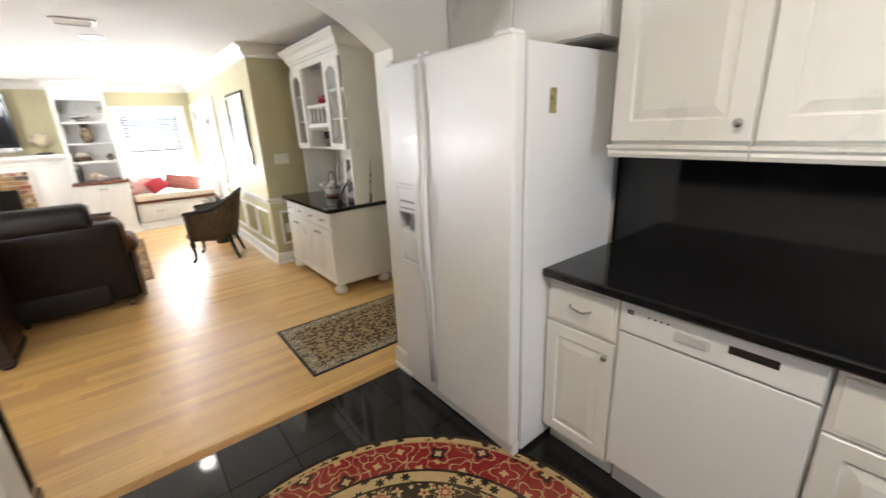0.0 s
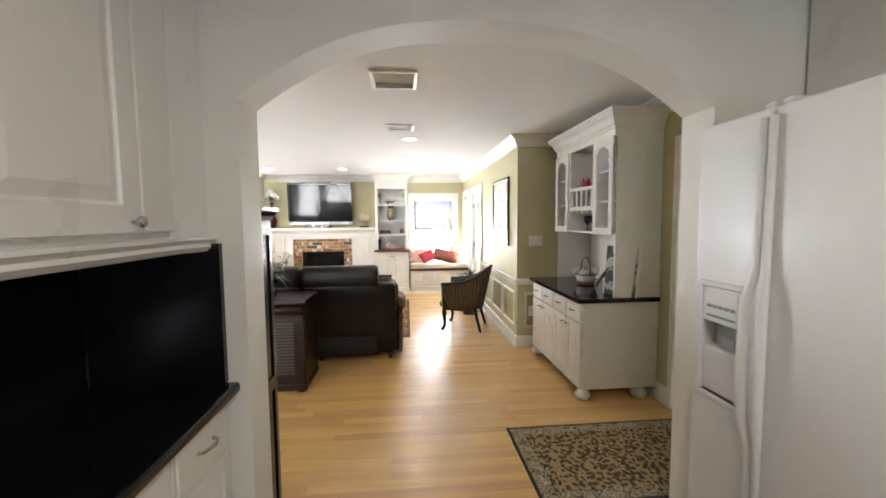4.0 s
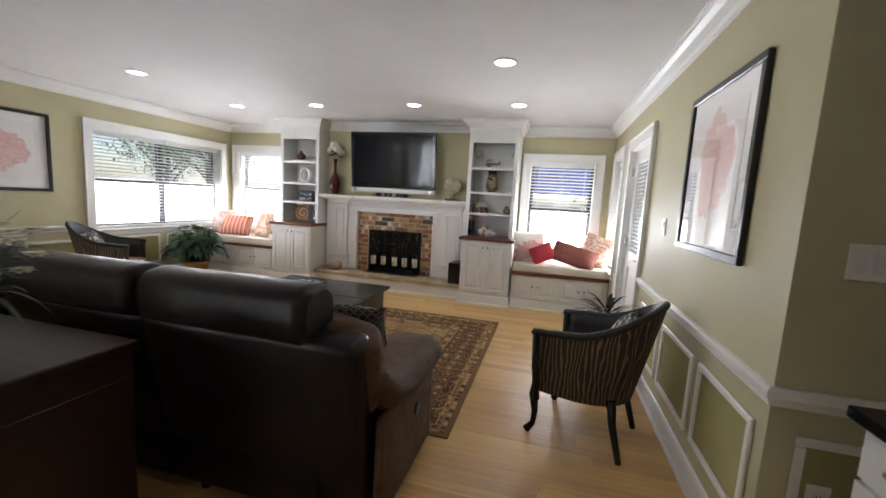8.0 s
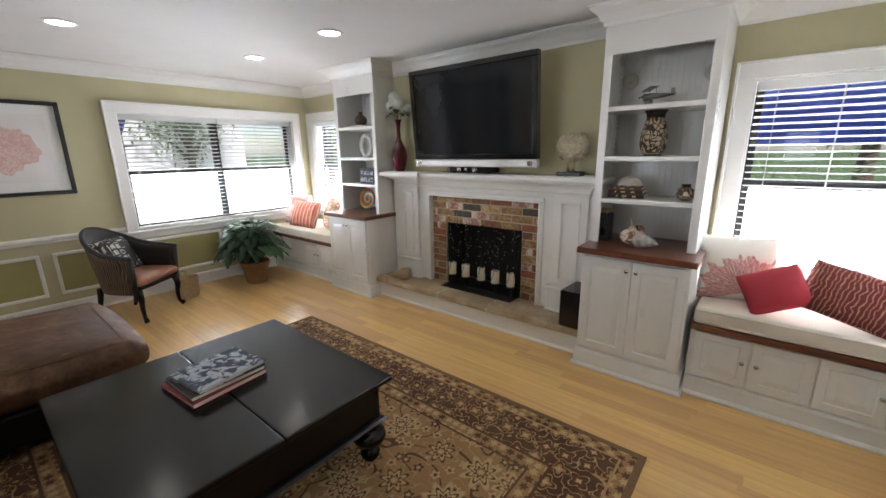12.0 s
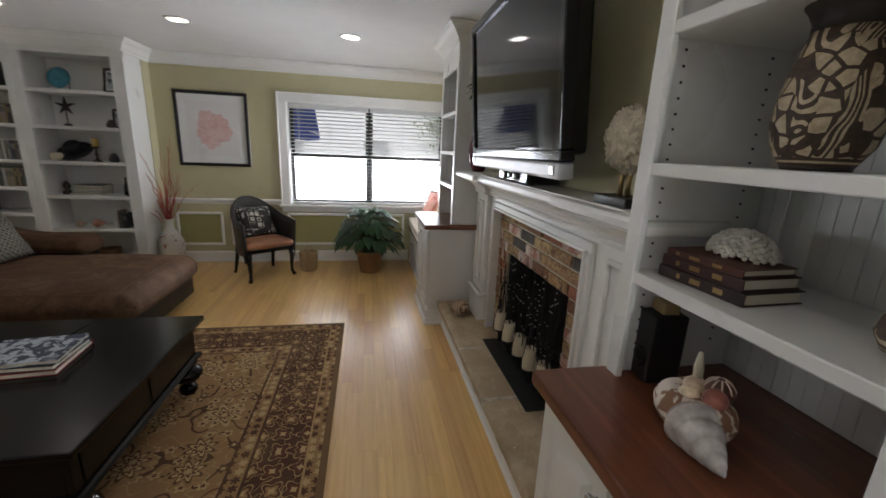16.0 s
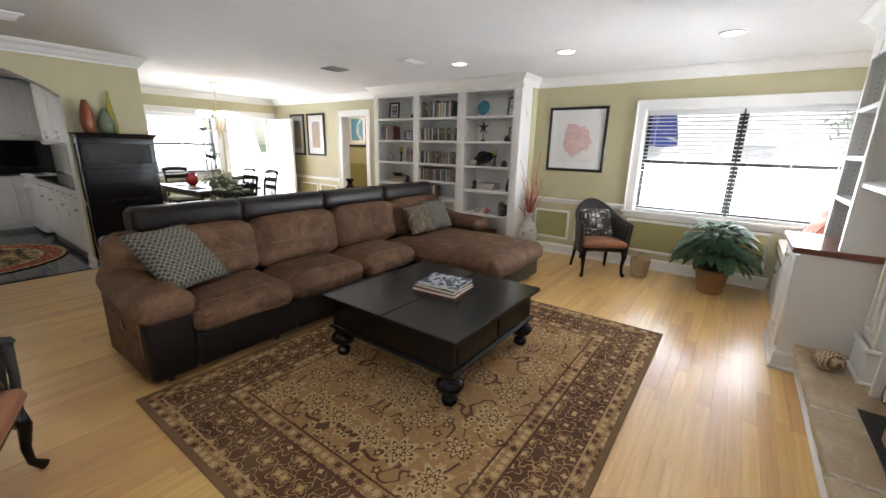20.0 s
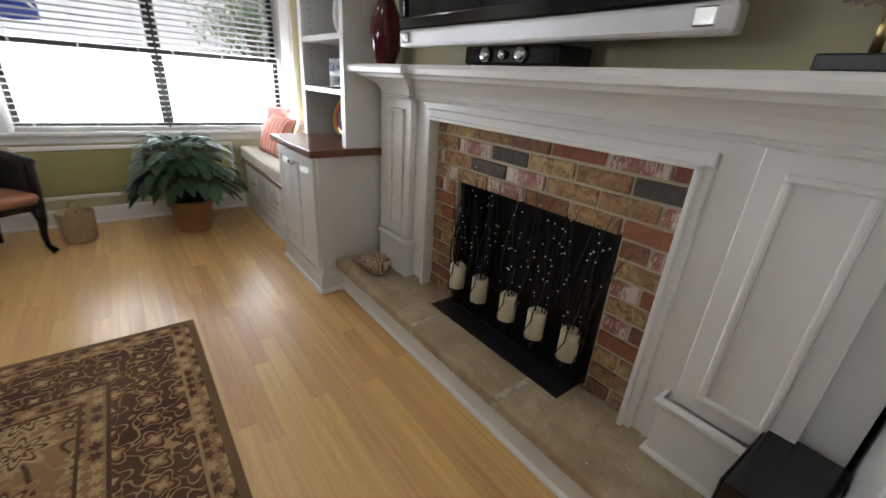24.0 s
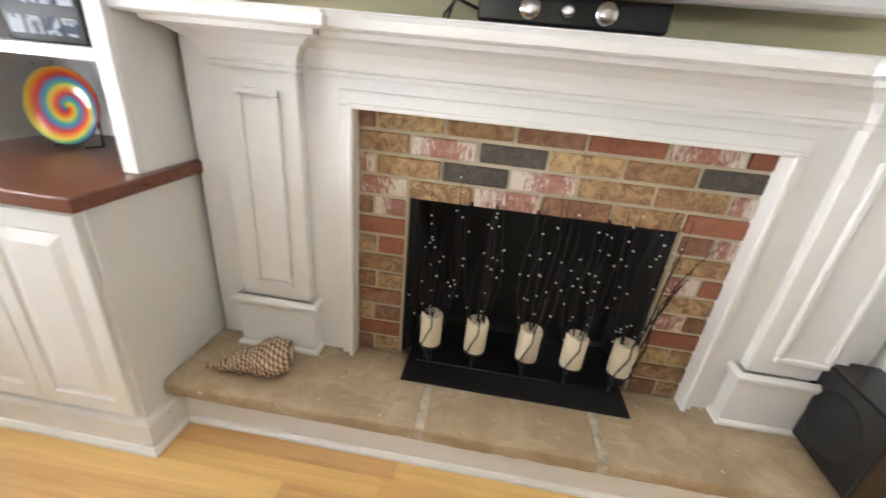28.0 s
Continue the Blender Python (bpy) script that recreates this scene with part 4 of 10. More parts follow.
def upper_bookcase(x0, x1, shelves):
    """Open shelves from the cabinet top to the ceiling, with a beaded back."""
    b = thing("bookcase", "white open built-in bookcase with beadboard back", "bookcase", group="bookcases beside the fireplace")
    y0, y1, st = 10.13, 10.69, 0.052
    for a, e in ((x0, x0 + 0.02), (x1 - 0.02, x1)):
        part("side_panel", box(a, y0 + 0.02, 0.913, e, y1, ZC - 0.126), CAB, b)
    for a, e in ((x0, x0 + st), (x1 - st, x1)):
        part("face_stile", box(a, y0, 0.913, e, y0 + 0.0195, 2.18, 0.002), CAB, b)
    part("header", box(x0, y0, 2.18, x1, y0 + 0.02, ZC - 0.12, 0.002), CAB, b)
    bm = box(x0 + 0.02, 10.53, 0.913, x1 - 0.02, 10.545, 2.35)
    n = 16
    for k in range(n):
        w = (x1 - x0 - 0.042) / n
        part("bead_board", box(x0 + 0.021 + k * w + 0.0012, 10.527, 0.914, x0 + 0.021 + (k + 1) * w - 0.0008, 10.5298, 2.34, 0.0012), CAB, b)
    part("back_panel", bm, CAB, b)
    part("top_board", box(x0 + 0.02, y0 + 0.02, 2.35, x1 - 0.02, 10.53, 2.37), CAB, b)
    for z in shelves:
        part("shelf", box(x0 + 0.021, y0 + 0.004, z - 0.032, x1 - 0.021, 10.524, z, 0.003), CAB, b)
    bm = bmesh.new()
    for z in range(30):
        for x in (x0 + 0.0205, x1 - 0.0205):
            for y in (10.20, 10.46):
                add_box(bm, x - 0.002, y - 0.003, 1.0 + z * 0.038, x + 0.002, y + 0.003, 1.006 + z * 0.038)
    tagged(part("peg_holes", bm, BLACKPL, b), kind="stuff")


SH = (1.235, 1.525, 1.855)
upper_bookcase(-2.19, -1.515, SH)
upper_bookcase(0.80, 1.47, SH)


def window_seat(x0, x1, doors, lab):
    c = thing("window_seat", lab, "window seat", group="window seats")
    part("body", box(x0, 10.03, 0.0, x1, 10.68, 0.462, 0.002), CAB, c)
    part("plinth", sweep([(0, 0.001), (0.034, 0.001), (0.034, 0.014), (0.024, 0.026), (0.018, 0.028), (0.018, 0.112), (0.010, 0.128), (0, 0.132)], [(x0, 10.03, 0), (x1, 10.03, 0)]), CAB, c)
    w = (x1 - x0 - 0.05) / doors
    for k in range(doors):
        a = x0 + 0.025 + k * w
        dr = part("door", panel(a + 0.006, 0.150, a + w - 0.006, 0.448, 10.009, 0.02, 0.042, 0.010), CAB, c)
        part("knob", knob_bm(a + (w - 0.035 if k % 2 == 0 else 0.035), 10.009, 0.31, 0.9), CHROME, dr, "small pewter knob")
    part("seat_edge", box(x0, 9.985, 0.4625, x1, 10.69, 0.503, 0.005), CHERRY, c, "dark cherry seat edge")


window_seat(1.512, 2.730, 4, "white window seat with panelled doors and cherry edge")
window_seat(-3.645, -2.237, 4, "white window seat with panelled doors under the corner window")
CUSH = plain("cream_cushion_cloth", (0.70, 0.64, 0.54), 0.9, var=0.06, fine=420, relief=0.3)


def seat_cushion(x0, x1):
    c = thing("seat_cushion", "cream box cushion on the window seat", "cushion", group="window seat cushions")
    bm = bmesh.new()
    add_blob(bm, x0, 9.985, 0.504, x1, 10.66, 0.612, 0.025, 3)
    part("pad", bm, CUSH, c)
    for z in (0.520, 0.596):
        bm = bmesh.new()
        add_tube(bm, [(x0 + 0.012, 10.6, z), (x0 + 0.004, 10.05, z), (x0 + 0.02, 9.985, z), (x1 - 0.02, 9.985, z), (x1 - 0.004, 10.05, z), (x1 - 0.012, 10.6, z)], 0.005, 6)
        part("piping", bm, CUSH, c)


seat_cushion(1.52, 2.725)
seat_cushion(-3.64, -2.245)


# pattern cloths
def cloth(name, base, other, kind, scale, thr=0.5, third=None):
    m, t, b = nodes(name)
    v = coords(t, (scale, scale, scale))
    if kind == "wave":
        w = t.nodes.new("ShaderNodeTexWave")
        w.inputs["Scale"].default_value, w.inputs["Distortion"].default_value, w.inputs["Detail Scale"].default_value = 1.0, 7.0, 1.2
        t.links.new(v, w.inputs["Vector"])
        fac = w.outputs["Fac"]
    elif kind == "check":
        w = t.nodes.new("ShaderNodeTexBrick")
        for n, val in (("Scale", 1.0), ("Mortar Size", 0.08), ("Brick Width", 0.5), ("Row Height", 0.5)):
            w.inputs[n].default_value = val
        t.links.new(v, w.inputs["Vector"])
        w2 = t.nodes.new("ShaderNodeTexVoronoi")
        w2.distance = "CHEBYCHEV"
        w2.inputs["Randomness"].default_value = 0.25
        w2.inputs["Scale"].default_value = 2.0
        t.links.new(v, w2.inputs["Vector"])
        fac = maths(t, "FRACT", maths(t, "MULTIPLY", w2.outputs["Distance"], 3.1))
    elif kind == "scale":
        w = t.nodes.new("ShaderNodeTexVoronoi")
        w.voronoi_dimensions = "2D"
        w.inputs["Scale"].default_value = 1.0
        w.inputs["Randomness"].default_value = 0.0
        t.links.new(v, w.inputs["Vector"])
        fac = maths(t, "FRACT", maths(t, "MULTIPLY", w.outputs["Distance"], 2.0))
    elif kind == "maze":
        n = noise_tex(t, 1.0, 1, v, 0.4, 0.8)
        fac = maths(t, "FRACT", maths(t, "MULTIPLY", n, 9.0))
    elif kind == "stripe":
        sep = t.nodes.new("ShaderNodeSeparateXYZ")
        t.links.new(v, sep.inputs[0])
        fac = maths(t, "FRACT", sep.outputs["X"])
    else:
        fac = noise_tex(t, 1.0, 3, v, 0.6, 1.2)
    stops = [(max(0, thr - 0.03), base), (thr + 0.03, other)]
    if third:
        stops.append((0.86, third))
    c = ramp(t, fac, stops)
    t.links.new(c, b.inputs["Base Color"])
    b.inputs["Roughness"].default_value = 0.9
    bump(t, b, noise_tex(t, 400, 2, coords(t)), 0.25, 0.002)
    return m


CORAL = plain("coral_red_cloth", (0.38, 0.025, 0.038), 0.8, var=0.08, fine=300, relief=0.25)
WINE = cloth("wine_red_waved_cloth", (0.13, 0.016, 0.018), (0.40, 0.20, 0.11), "wave", 15.0, 0.90)
LEAFRED = cloth("cream_red_leaf_cloth", (0.66, 0.52, 0.38), (0.36, 0.13, 0.07), "noise", 24, 0.52)
RIPPLE = cloth("cream_rust_dash_cloth", (0.70, 0.57, 0.43), (0.40, 0.13, 0.075), "noise", 44, 0.52)
SHELLC = cloth("cream_coral_print_cloth", (0.72, 0.68, 0.60), (0.66, 0.30, 0.26), "noise", 7, 0.56)
STRIPE = cloth("red_striped_cloth", (0.55, 0.16, 0.10), (0.68, 0.52, 0.36), "stripe", 14, 0.5, (0.30, 0.05, 0.04))
SCALE = cloth("grey_scallop_cloth", (0.040, 0.037, 0.033), (0.185, 0.168, 0.125), "scale", 26, 0.68)
MAZE = cloth("black_gold_maze_cloth", (0.030, 0.022, 0.016), (0.22, 0.165, 0.095), "maze", 13, 0.62)
SQUARES = cloth("black_white_square_cloth", (0.025, 0.024, 0.022), (0.42, 0.39, 0.33), "check", 7, 0.62)
PINK = cloth("pale_pink_coral_cloth", (0.72, 0.60, 0.54), (0.62, 0.32, 0.28), "noise", 9, 0.5)


def sea_fan_cloth():
    """Cream cloth with one pink branching fan across it."""
    m, t, b = nodes("cream_sea_fan_print")
    v = coords(t)
    sep = t.nodes.new("ShaderNodeSeparateXYZ")
    t.links.new(v, sep.inputs[0])
    x, y = maths(t, "SUBTRACT", sep.outputs["X"], 0.03), maths(t, "ADD", sep.outputs["Y"], 0.15)
    r = maths(t, "SQRT", maths(t, "ADD", maths(t, "MULTIPLY", x, x), maths(t, "MULTIPLY", y, y)))
    a = maths(t, "ARCTAN2", x, y)
    comb = t.nodes.new("ShaderNodeCombineXYZ")
    t.links.new(maths(t, "MULTIPLY", a, 9.0), comb.inputs[0])
    t.links.new(maths(t, "MULTIPLY", r, 12.0), comb.inputs[1])
    rim = maths(t, "ADD", 0.10, maths(t, "MULTIPLY", 0.26, noise_tex(t, 0.42, 2, comb.outputs[0])))
    inside = maths(t, "MULTIPLY", maths(t, "LESS_THAN", r, rim), maths(t, "LESS_THAN", maths(t, "ABSOLUTE", a), 1.9))
    twig = ramp(t, noise_tex(t, 2.2, 4, comb.outputs[0], 0.7, 0.6), [(0.40, (0.70, 0.54, 0.48)), (0.54, (0.50, 0.21, 0.20))])
    t.links.new(mix(t, inside, (0.72, 0.69, 0.61), twig), b.inputs["Base Color"])
    b.inputs["Roughness"].default_value = 0.9
    bump(t, b, noise_tex(t, 400, 2, coords(t)), 0.25, 0.002)
    return m


SEAFAN = sea_fan_cloth()


def throw_pillow(label, mat, at, size, rx, ry, rz, group="", thick=0.15, buttons=0):
    ob = thing("throw_pillow", label, "pillow", group=group)
    ob.matrix_world = pose(*at, rx, ry, rz)
    bm = bmesh.new()
    add_pillow(bm, size[0], size[1], thick, power=2.4, seg=16, pinch=0.06)
    rng = random.Random(len(label))
    for v in bm.verts:
        v.co += Vector((0, 0, 1)) * noise.noise(v.co * 9 + Vector((rng.random(), 0, 0))) * 0.012
    part("cover", bm, mat, ob)
    pts = [(sx * size[0] / 2 * 0.97, sy * size[1] / 2 * 0.97, 0) for sx, sy in ((-1, -1), (1, -1), (1, 1), (-1, 1), (-1, -1))]
    part("seam", tube(pts, 0.004, 5), mat, ob)
    for k in range(buttons):
        part("button", lathe([(0.012, 0), (0.014, 0.006), (0.006, 0.011)], 10, pose((k - (buttons - 1) / 2) * 0.11, 0.0, thick / 2 - 0.012)), BLACKPL, ob)
    return ob


G1, G2 = "pillows on the east window seat", "pillows on the west window seat"
throw_pillow("cream pillow with a pink sea fan print on the window seat", SEAFAN, (1.69, 10.33, 0.805), (0.42, 0.42), 74, 0, 12, G1)
throw_pillow("plain coral red pillow on the window seat", CORAL, (1.885, 10.15, 0.755), (0.31, 0.26), 52, -24, 10, G1, 0.13)
throw_pillow("long wine red pillow with wavy gold lines", WINE, (2.285, 10.16, 0.755), (0.58, 0.33), 44, 13, -12, G1, 0.13)
throw_pillow("cream pillow with short rust dashes on the window seat", RIPPLE, (2.565, 10.34, 0.825), (0.43, 0.43), 62, 14, -30, G1)
throw_pillow("pale pink coral print pillow on the window seat", PINK, (-3.42, 10.30, 0.805), (0.40, 0.40), 72, 0, 24, G2)
throw_pillow("red and cream striped pillow on the window seat", STRIPE, (-3.08, 10.19, 0.775), (0.56, 0.36), 64, 0, 4, G2, 0.13)
throw_pillow("cream pillow with dark red leaf print", LEAFRED, (-2.60, 10.27, 0.810), (0.42, 0.42), 72, 0, -24, G2)
throw_pillow("small grey green pillow beside the cabinet", plain("grey_green_cloth", (0.16, 0.20, 0.17), 0.9), (-2.36, 10.28, 0.710), (0.24, 0.20), 72, 0, -50, G2, 0.09)


def television():
    tv = thing("television", "large black flat television with a silver lower bar", "television")
    part("cabinet", box(-0.90, 10.21, 1.52, 0.27, 10.30, 2.22, 0.02, 2), BLACKPL, tv)
    bm = bmesh.new()
    x0, x1, z0, z1, f = -0.962, 0.335, 1.498, 2.288, 0.045
    for p in ((x0, z0, x1, z0 + f), (x0, z1 - f, x1, z1), (x0, z0 + f, x0 + f, z1 - f), (x1 - f, z0 + f, x1, z1 - f)):
        add_box(bm, p[0], 10.146, p[1], p[2], 10.21, p[3], 0.006, 2)
    part("bezel", bm, plain("gloss_black_bezel", (0.008, 0.008, 0.009), 0.12, var=0.2, relief=0.0), tv, "gloss black bezel")
    part("screen", box(x0 + f - 0.003, 10.160, z0 + f - 0.003, x1 - f + 0.003, 10.205, z1 - f + 0.003), plain("dark_screen", (0.010, 0.011, 0.013), 0.07, var=0.15, relief=0.0, spec=0.32), tv, "dark switched-off screen")
    bm = bmesh.new()
    add_box(bm, x0 + 0.002, 10.142, 1.430, x1 - 0.002, 10.21, 1.497, 0.012, 2)
    part("speaker_bar", bm, plain("silver_grille", (0.56, 0.56, 0.56), 0.35, metal=0.7, var=0.06, fine=500, relief=0.4), tv, "silver speaker bar under the screen")
    for x in (x0 + 0.06, x1 - 0.06):
        part("end_cap", box(x - 0.025, 10.137, 1.447, x + 0.025, 10.145, 1.487, 0.004), CHROME, tv)
    tv.matrix_world = Matrix.Translation((0, 10.185, 1.612)) @ Matrix.Rotation(radians(4.5), 4, "X") @ Matrix.Translation((0, -10.2, -1.6))
    part("wall_bracket", box(-0.50, 10.30, 1.70, -0.13, 10.428, 2.05, 0.004), BLACKIRON, tv)


television()


def receiver():
    r = thing("stereo_receiver", "black stereo unit with three round knobs on the mantel", "stereo")
    part("case", box(-0.60, 10.225, 1.383, -0.16, 10.40, 1.444, 0.004), BLACKPL, r)
    part("front_panel", box(-0.598, 10.218, 1.385, -0.162, 10.2245, 1.442, 0.002), plain("gloss_black_panel", (0.01, 0.01, 0.011), 0.15, relief=0.0), r)
    for x, k in ((-0.478, 1.0), (-0.392, 0.6), (-0.306, 1.0)):
        part("knob", lathe([(0.025 * k, 0), (0.025 * k, 0.012), (0.021 * k, 0.017), (0.008, 0.018)], 20, pose(x, 10.218, 1.413, 90)), CHROME, r, "ringed silver knob")
    for x in (-0.57, -0.19):
        part("foot", lathe([(0.012, 0), (0.012, 0.008)], 10, pose(x, 10.26, 1.3768)), BLACKPL, r)
    part("cable", tube([(-0.60, 10.30, 1.412), (-0.66, 10.29, 1.432), (-0.69, 10.30, 1.397), (-0.70, 10.34, 1.381), (-0.70, 10.40, 1.382), (-0.68, 10.41, 1.45)], 0.004), BLACKPL, r)


receiver()


def subwoofer():
    s = thing("subwoofer", "gloss black subwoofer with a round side cone on the hearth", "speaker", (0.722, 10.185, 0.219), -3)
    part("cabinet", box(-0.082, -0.15, 0.008, 0.082, 0.15, 0.300, 0.004, 2), plain("gloss_black_case", (0.010, 0.010, 0.011), 0.15, var=0.2, relief=0.0), s, "gloss black case")
    part("side_panel", box(-0.0885, -0.146, 0.012, -0.0825, 0.146, 0.296, 0.003), BLACKPL, s)
    part("grille", lathe([(0.104, 0), (0.104, 0.003), (0.10, 0.004), (0.05, 0.004), (0.0, 0.004)], 28, pose(-0.0885, 0, 0.155, 0, -90, 0)), plain("black_rubber_cone", (0.012, 0.012, 0.012), 0.8, var=0.2), s, "round black cloth grille")
    for x in (-0.06, 0.06):
        for y in (-0.12, 0.12):
            part("foot", lathe([(0.014, 0), (0.016, 0.009)], 10, pose(x, y, 0)), BLACKPL, s)


subwoofer()
WAX = plain("cream_wax", (0.68, 0.60, 0.44), 0.45, var=0.06, relief=0.03)
BEADS = plain("pale_grey_beads", (0.72, 0.72, 0.70), 0.3, var=0.1)


TWIG = plain("dark_painted_twig", (0.014, 0.012, 0.011), 0.6, spec=0.25, var=0.3, fine=120, relief=0.2)


def candle_screen():
    c = thing("candle_stand", "black iron branch candle stand filling the firebox", "candle stand")
    xs = [-0.652, -0.486, -0.297, -0.137, 0.030]
    part("base_rail", tube([(-0.70, 10.345, 0.2295), (0.06, 10.345, 0.2295)], 0.004, 8), BLACKIRON, c)
    rng = random.Random(4)
    beads = bmesh.new()
    for x in xs:
        cup = part("candle_cup", lathe([(0.012, 0), (0.018, 0.006), (0.042, 0.012), (0.046, 0.022), (0.044, 0.022), (0.040, 0.015), (0.0, 0.013)], 16, pose(x, 10.325, 0.324)), BLACKIRON, c)
        part("cup_stem", tube([(x, 10.345, 0.2295), (x - 0.01, 10.322, 0.283), (x, 10.325, 0.316)], 0.005, 6), BLACKIRON, c)
        for k in range(11):
            bx = x + rng.uniform(-0.075, 0.075)
            pts, a = [], rng.uniform(0, 6)
            top = rng.uniform(0.72, 0.96)
            for i in range(9):
                f = i / 8
                pts.append((x + (bx - x) * min(1, f * 2) + 0.018 * math.sin(a + 7 * f) * f, 10.335 + 0.012 * math.cos(a + 6 * f) + 0.02 * (k % 2), 0.248 + (top - 0.248) * f))
            part("branch", tube(pts, [0.0032] * 6 + [0.0026, 0.0018, 0.0010], 5), TWIG, c)
            for i in range(3, 9):
                if rng.random() < 0.42:
                    p = Vector(pts[i]) + Vector((rng.uniform(-0.012, 0.012), -0.012, rng.uniform(-0.02, 0.02)))
                    bmesh.ops.create_icosphere(beads, subdivisions=1, radius=0.0036, matrix=Matrix.Translation(p))
        # wire arms that hug each candle
        part("wire_arm", tube([(x - 0.022, 10.30, 0.318), (x - 0.026, 10.284, 0.353), (x - 0.012, 10.281, 0.393), (x + 0.006, 10.283, 0.433), (x + 0.004, 10.288, 0.473), (x + 0.018, 10.30, 0.533), (x + 0.022, 10.31, 0.603)], 0.0026, 6), BLACKIRON, c)
        cd = thing("candle", "ivory pillar candle in the iron stand", "candle", (x, 10.325, 0.3385), 0, "candles in the fireplace")
        part("wax", lathe([(0.037, 0), (0.039, 0.004), (0.039, 0.124), (0.034, 0.130), (0.027, 0.122), (0.004, 0.118)], 20), WAX, cd)
        part("wick", tube([(0, 0, 0.118), (0.001, 0, 0.127), (0.003, 0, 0.133)], 0.0012, 5), BLACKPL, cd)
    for x, dx, top, bow in ((0.030, 0.165, 0.845, 0.02), (0.040, 0.120, 0.735, 0.03), (0.050, 0.095, 0.800, -0.01), (-0.670, -0.055, 0.900, 0.01), (-0.640, -0.075, 0.760, -0.015)):
        pts = [(x + dx * (f / 8) ** 1.6 + bow * math.sin(f * 0.7), 10.325 - 0.006 * (f % 2), 0.26 + (top - 0.26) * (f / 8) ** 0.9) for f in range(9)]
        part("branch", tube(pts, [0.0030] * 6 + [0.0024, 0.0016, 0.0009], 5), TWIG, c, "long bent twig")
    tagged(part("beads", beads, BEADS, c), "pale round beads on the twigs", kind="stuff")


candle_screen()


# ---- rugs ----
def smooth_rug(name, kind, hx, hy, cols):
    """A woven rug pattern about the object's centre: borders by the distance from the edge, flowers and vines within."""
    m, t, b = nodes(name)
    tc = t.nodes.new("ShaderNodeTexCoord")
    sep = t.nodes.new("ShaderNodeSeparateXYZ")
    t.links.new(tc.outputs["Object"], sep.inputs[0])
    ax, ay = maths(t, "ABSOLUTE", sep.outputs["X"]), maths(t, "ABSOLUTE", sep.outputs["Y"])
    if kind == "round":
        rr = maths(t, "SQRT", maths(t, "ADD", maths(t, "MULTIPLY", ax, ax), maths(t, "MULTIPLY", ay, ay)))
        edge = maths(t, "SUBTRACT", hx, rr)
    else:
        edge = maths(t, "MINIMUM", maths(t, "SUBTRACT", hx, ax), maths(t, "SUBTRACT", hy, ay))
    comb = t.nodes.new("ShaderNodeCombineXYZ")
    t.links.new(ax, comb.inputs[0])
    t.links.new(ay, comb.inputs[1])
    sym = comb.outputs[0]

    def flowers(scale, size, petals, random_=0.55, src=sym):
        v = t.nodes.new("ShaderNodeTexVoronoi")
        v.voronoi_dimensions = "2D"
        v.inputs["Scale"].default_value, v.inputs["Randomness"].default_value = scale, random_
        t.links.new(src, v.inputs["Vector"])
        sub = t.nodes.new("ShaderNodeVectorMath")
        sub.operation = "SUBTRACT"
        t.links.new(src, sub.inputs[0])
        t.links.new(v.outputs["Position"], sub.inputs[1])
        s2 = t.nodes.new("ShaderNodeSeparateXYZ")
        t.links.new(sub.outputs[0], s2.inputs[0])
        ang = maths(t, "ARCTAN2", s2.outputs["Y"], s2.outputs["X"])
        sep2 = t.nodes.new("ShaderNodeSeparateColor")
        t.links.new(v.outputs["Color"], sep2.inputs[0])
        lobes = maths(t, "ADD", 1.0, maths(t, "MULTIPLY", 0.28, maths(t, "COSINE", maths(t, "ADD", maths(t, "MULTIPLY", ang, petals), maths(t, "MULTIPLY", sep2.outputs[0], 6.0)))))
        r = maths(t, "DIVIDE", v.outputs["Distance"], maths(t, "MULTIPLY", lobes, size))
        return r, sep2.outputs[1]

    def vines(scale, width, src=sym):
        n = noise_tex(t, scale, 1, src, 0.4, 0.6)
        return maths(t, "LESS_THAN", maths(t, "ABSOLUTE", maths(t, "SUBTRACT", n, 0.5)), width)

    field, dark, light, accent, line = cols["field"], cols["dark"], cols["light"], cols["accent"], cols["line"]
    c = mix(t, vines(cols.get("vine", 7), 0.014), field, line)
    r, pick = flowers(cols.get("small", 13), 0.30, 5)
    c = mix(t, vines(cols.get("vine", 7) * 0.62, 0.016), c, dark)
    keep = maths(t, "GREATER_THAN", pick, 0.34)
    c = mix(t, maths(t, "MULTIPLY", keep, maths(t, "LESS_THAN", r, 1.0)), c, mix(t, maths(t, "GREATER_THAN", pick, 0.62), dark, light))
    c = mix(t, maths(t, "MULTIPLY", keep, maths(t, "LESS_THAN", r, 0.45)), c, mix(t, maths(t, "GREATER_THAN", pick, 0.62), light, accent))
    r, pick = flowers(cols.get("big", 3.9), 0.36, 8)
    for lim, col in ((1.0, line), (0.9, mix(t, maths(t, "GREATER_THAN", pick, 0.45), field, light)), (0.68, dark), (0.55, light), (0.36, accent), (0.2, light)):
        c = mix(t, maths(t, "LESS_THAN", r, lim), c, col)
    # borders, from the field outwards
    r, pick = flowers(cols.get("border", 8.5), 0.40, 4, 0.2)
    main = mix(t, vines(9, 0.011), cols.get("ground", dark), line)
    for lim, col in ((1.0, line), (0.88, cols.get("ground", dark)), (0.6, mix(t, maths(t, "GREATER_THAN", pick, 0.5), accent, field)), (0.3, light)):
        main = mix(t, maths(t, "LESS_THAN", r, lim), main, col)
    r2, p2 = flowers(19, 0.36, 6, 0.1)
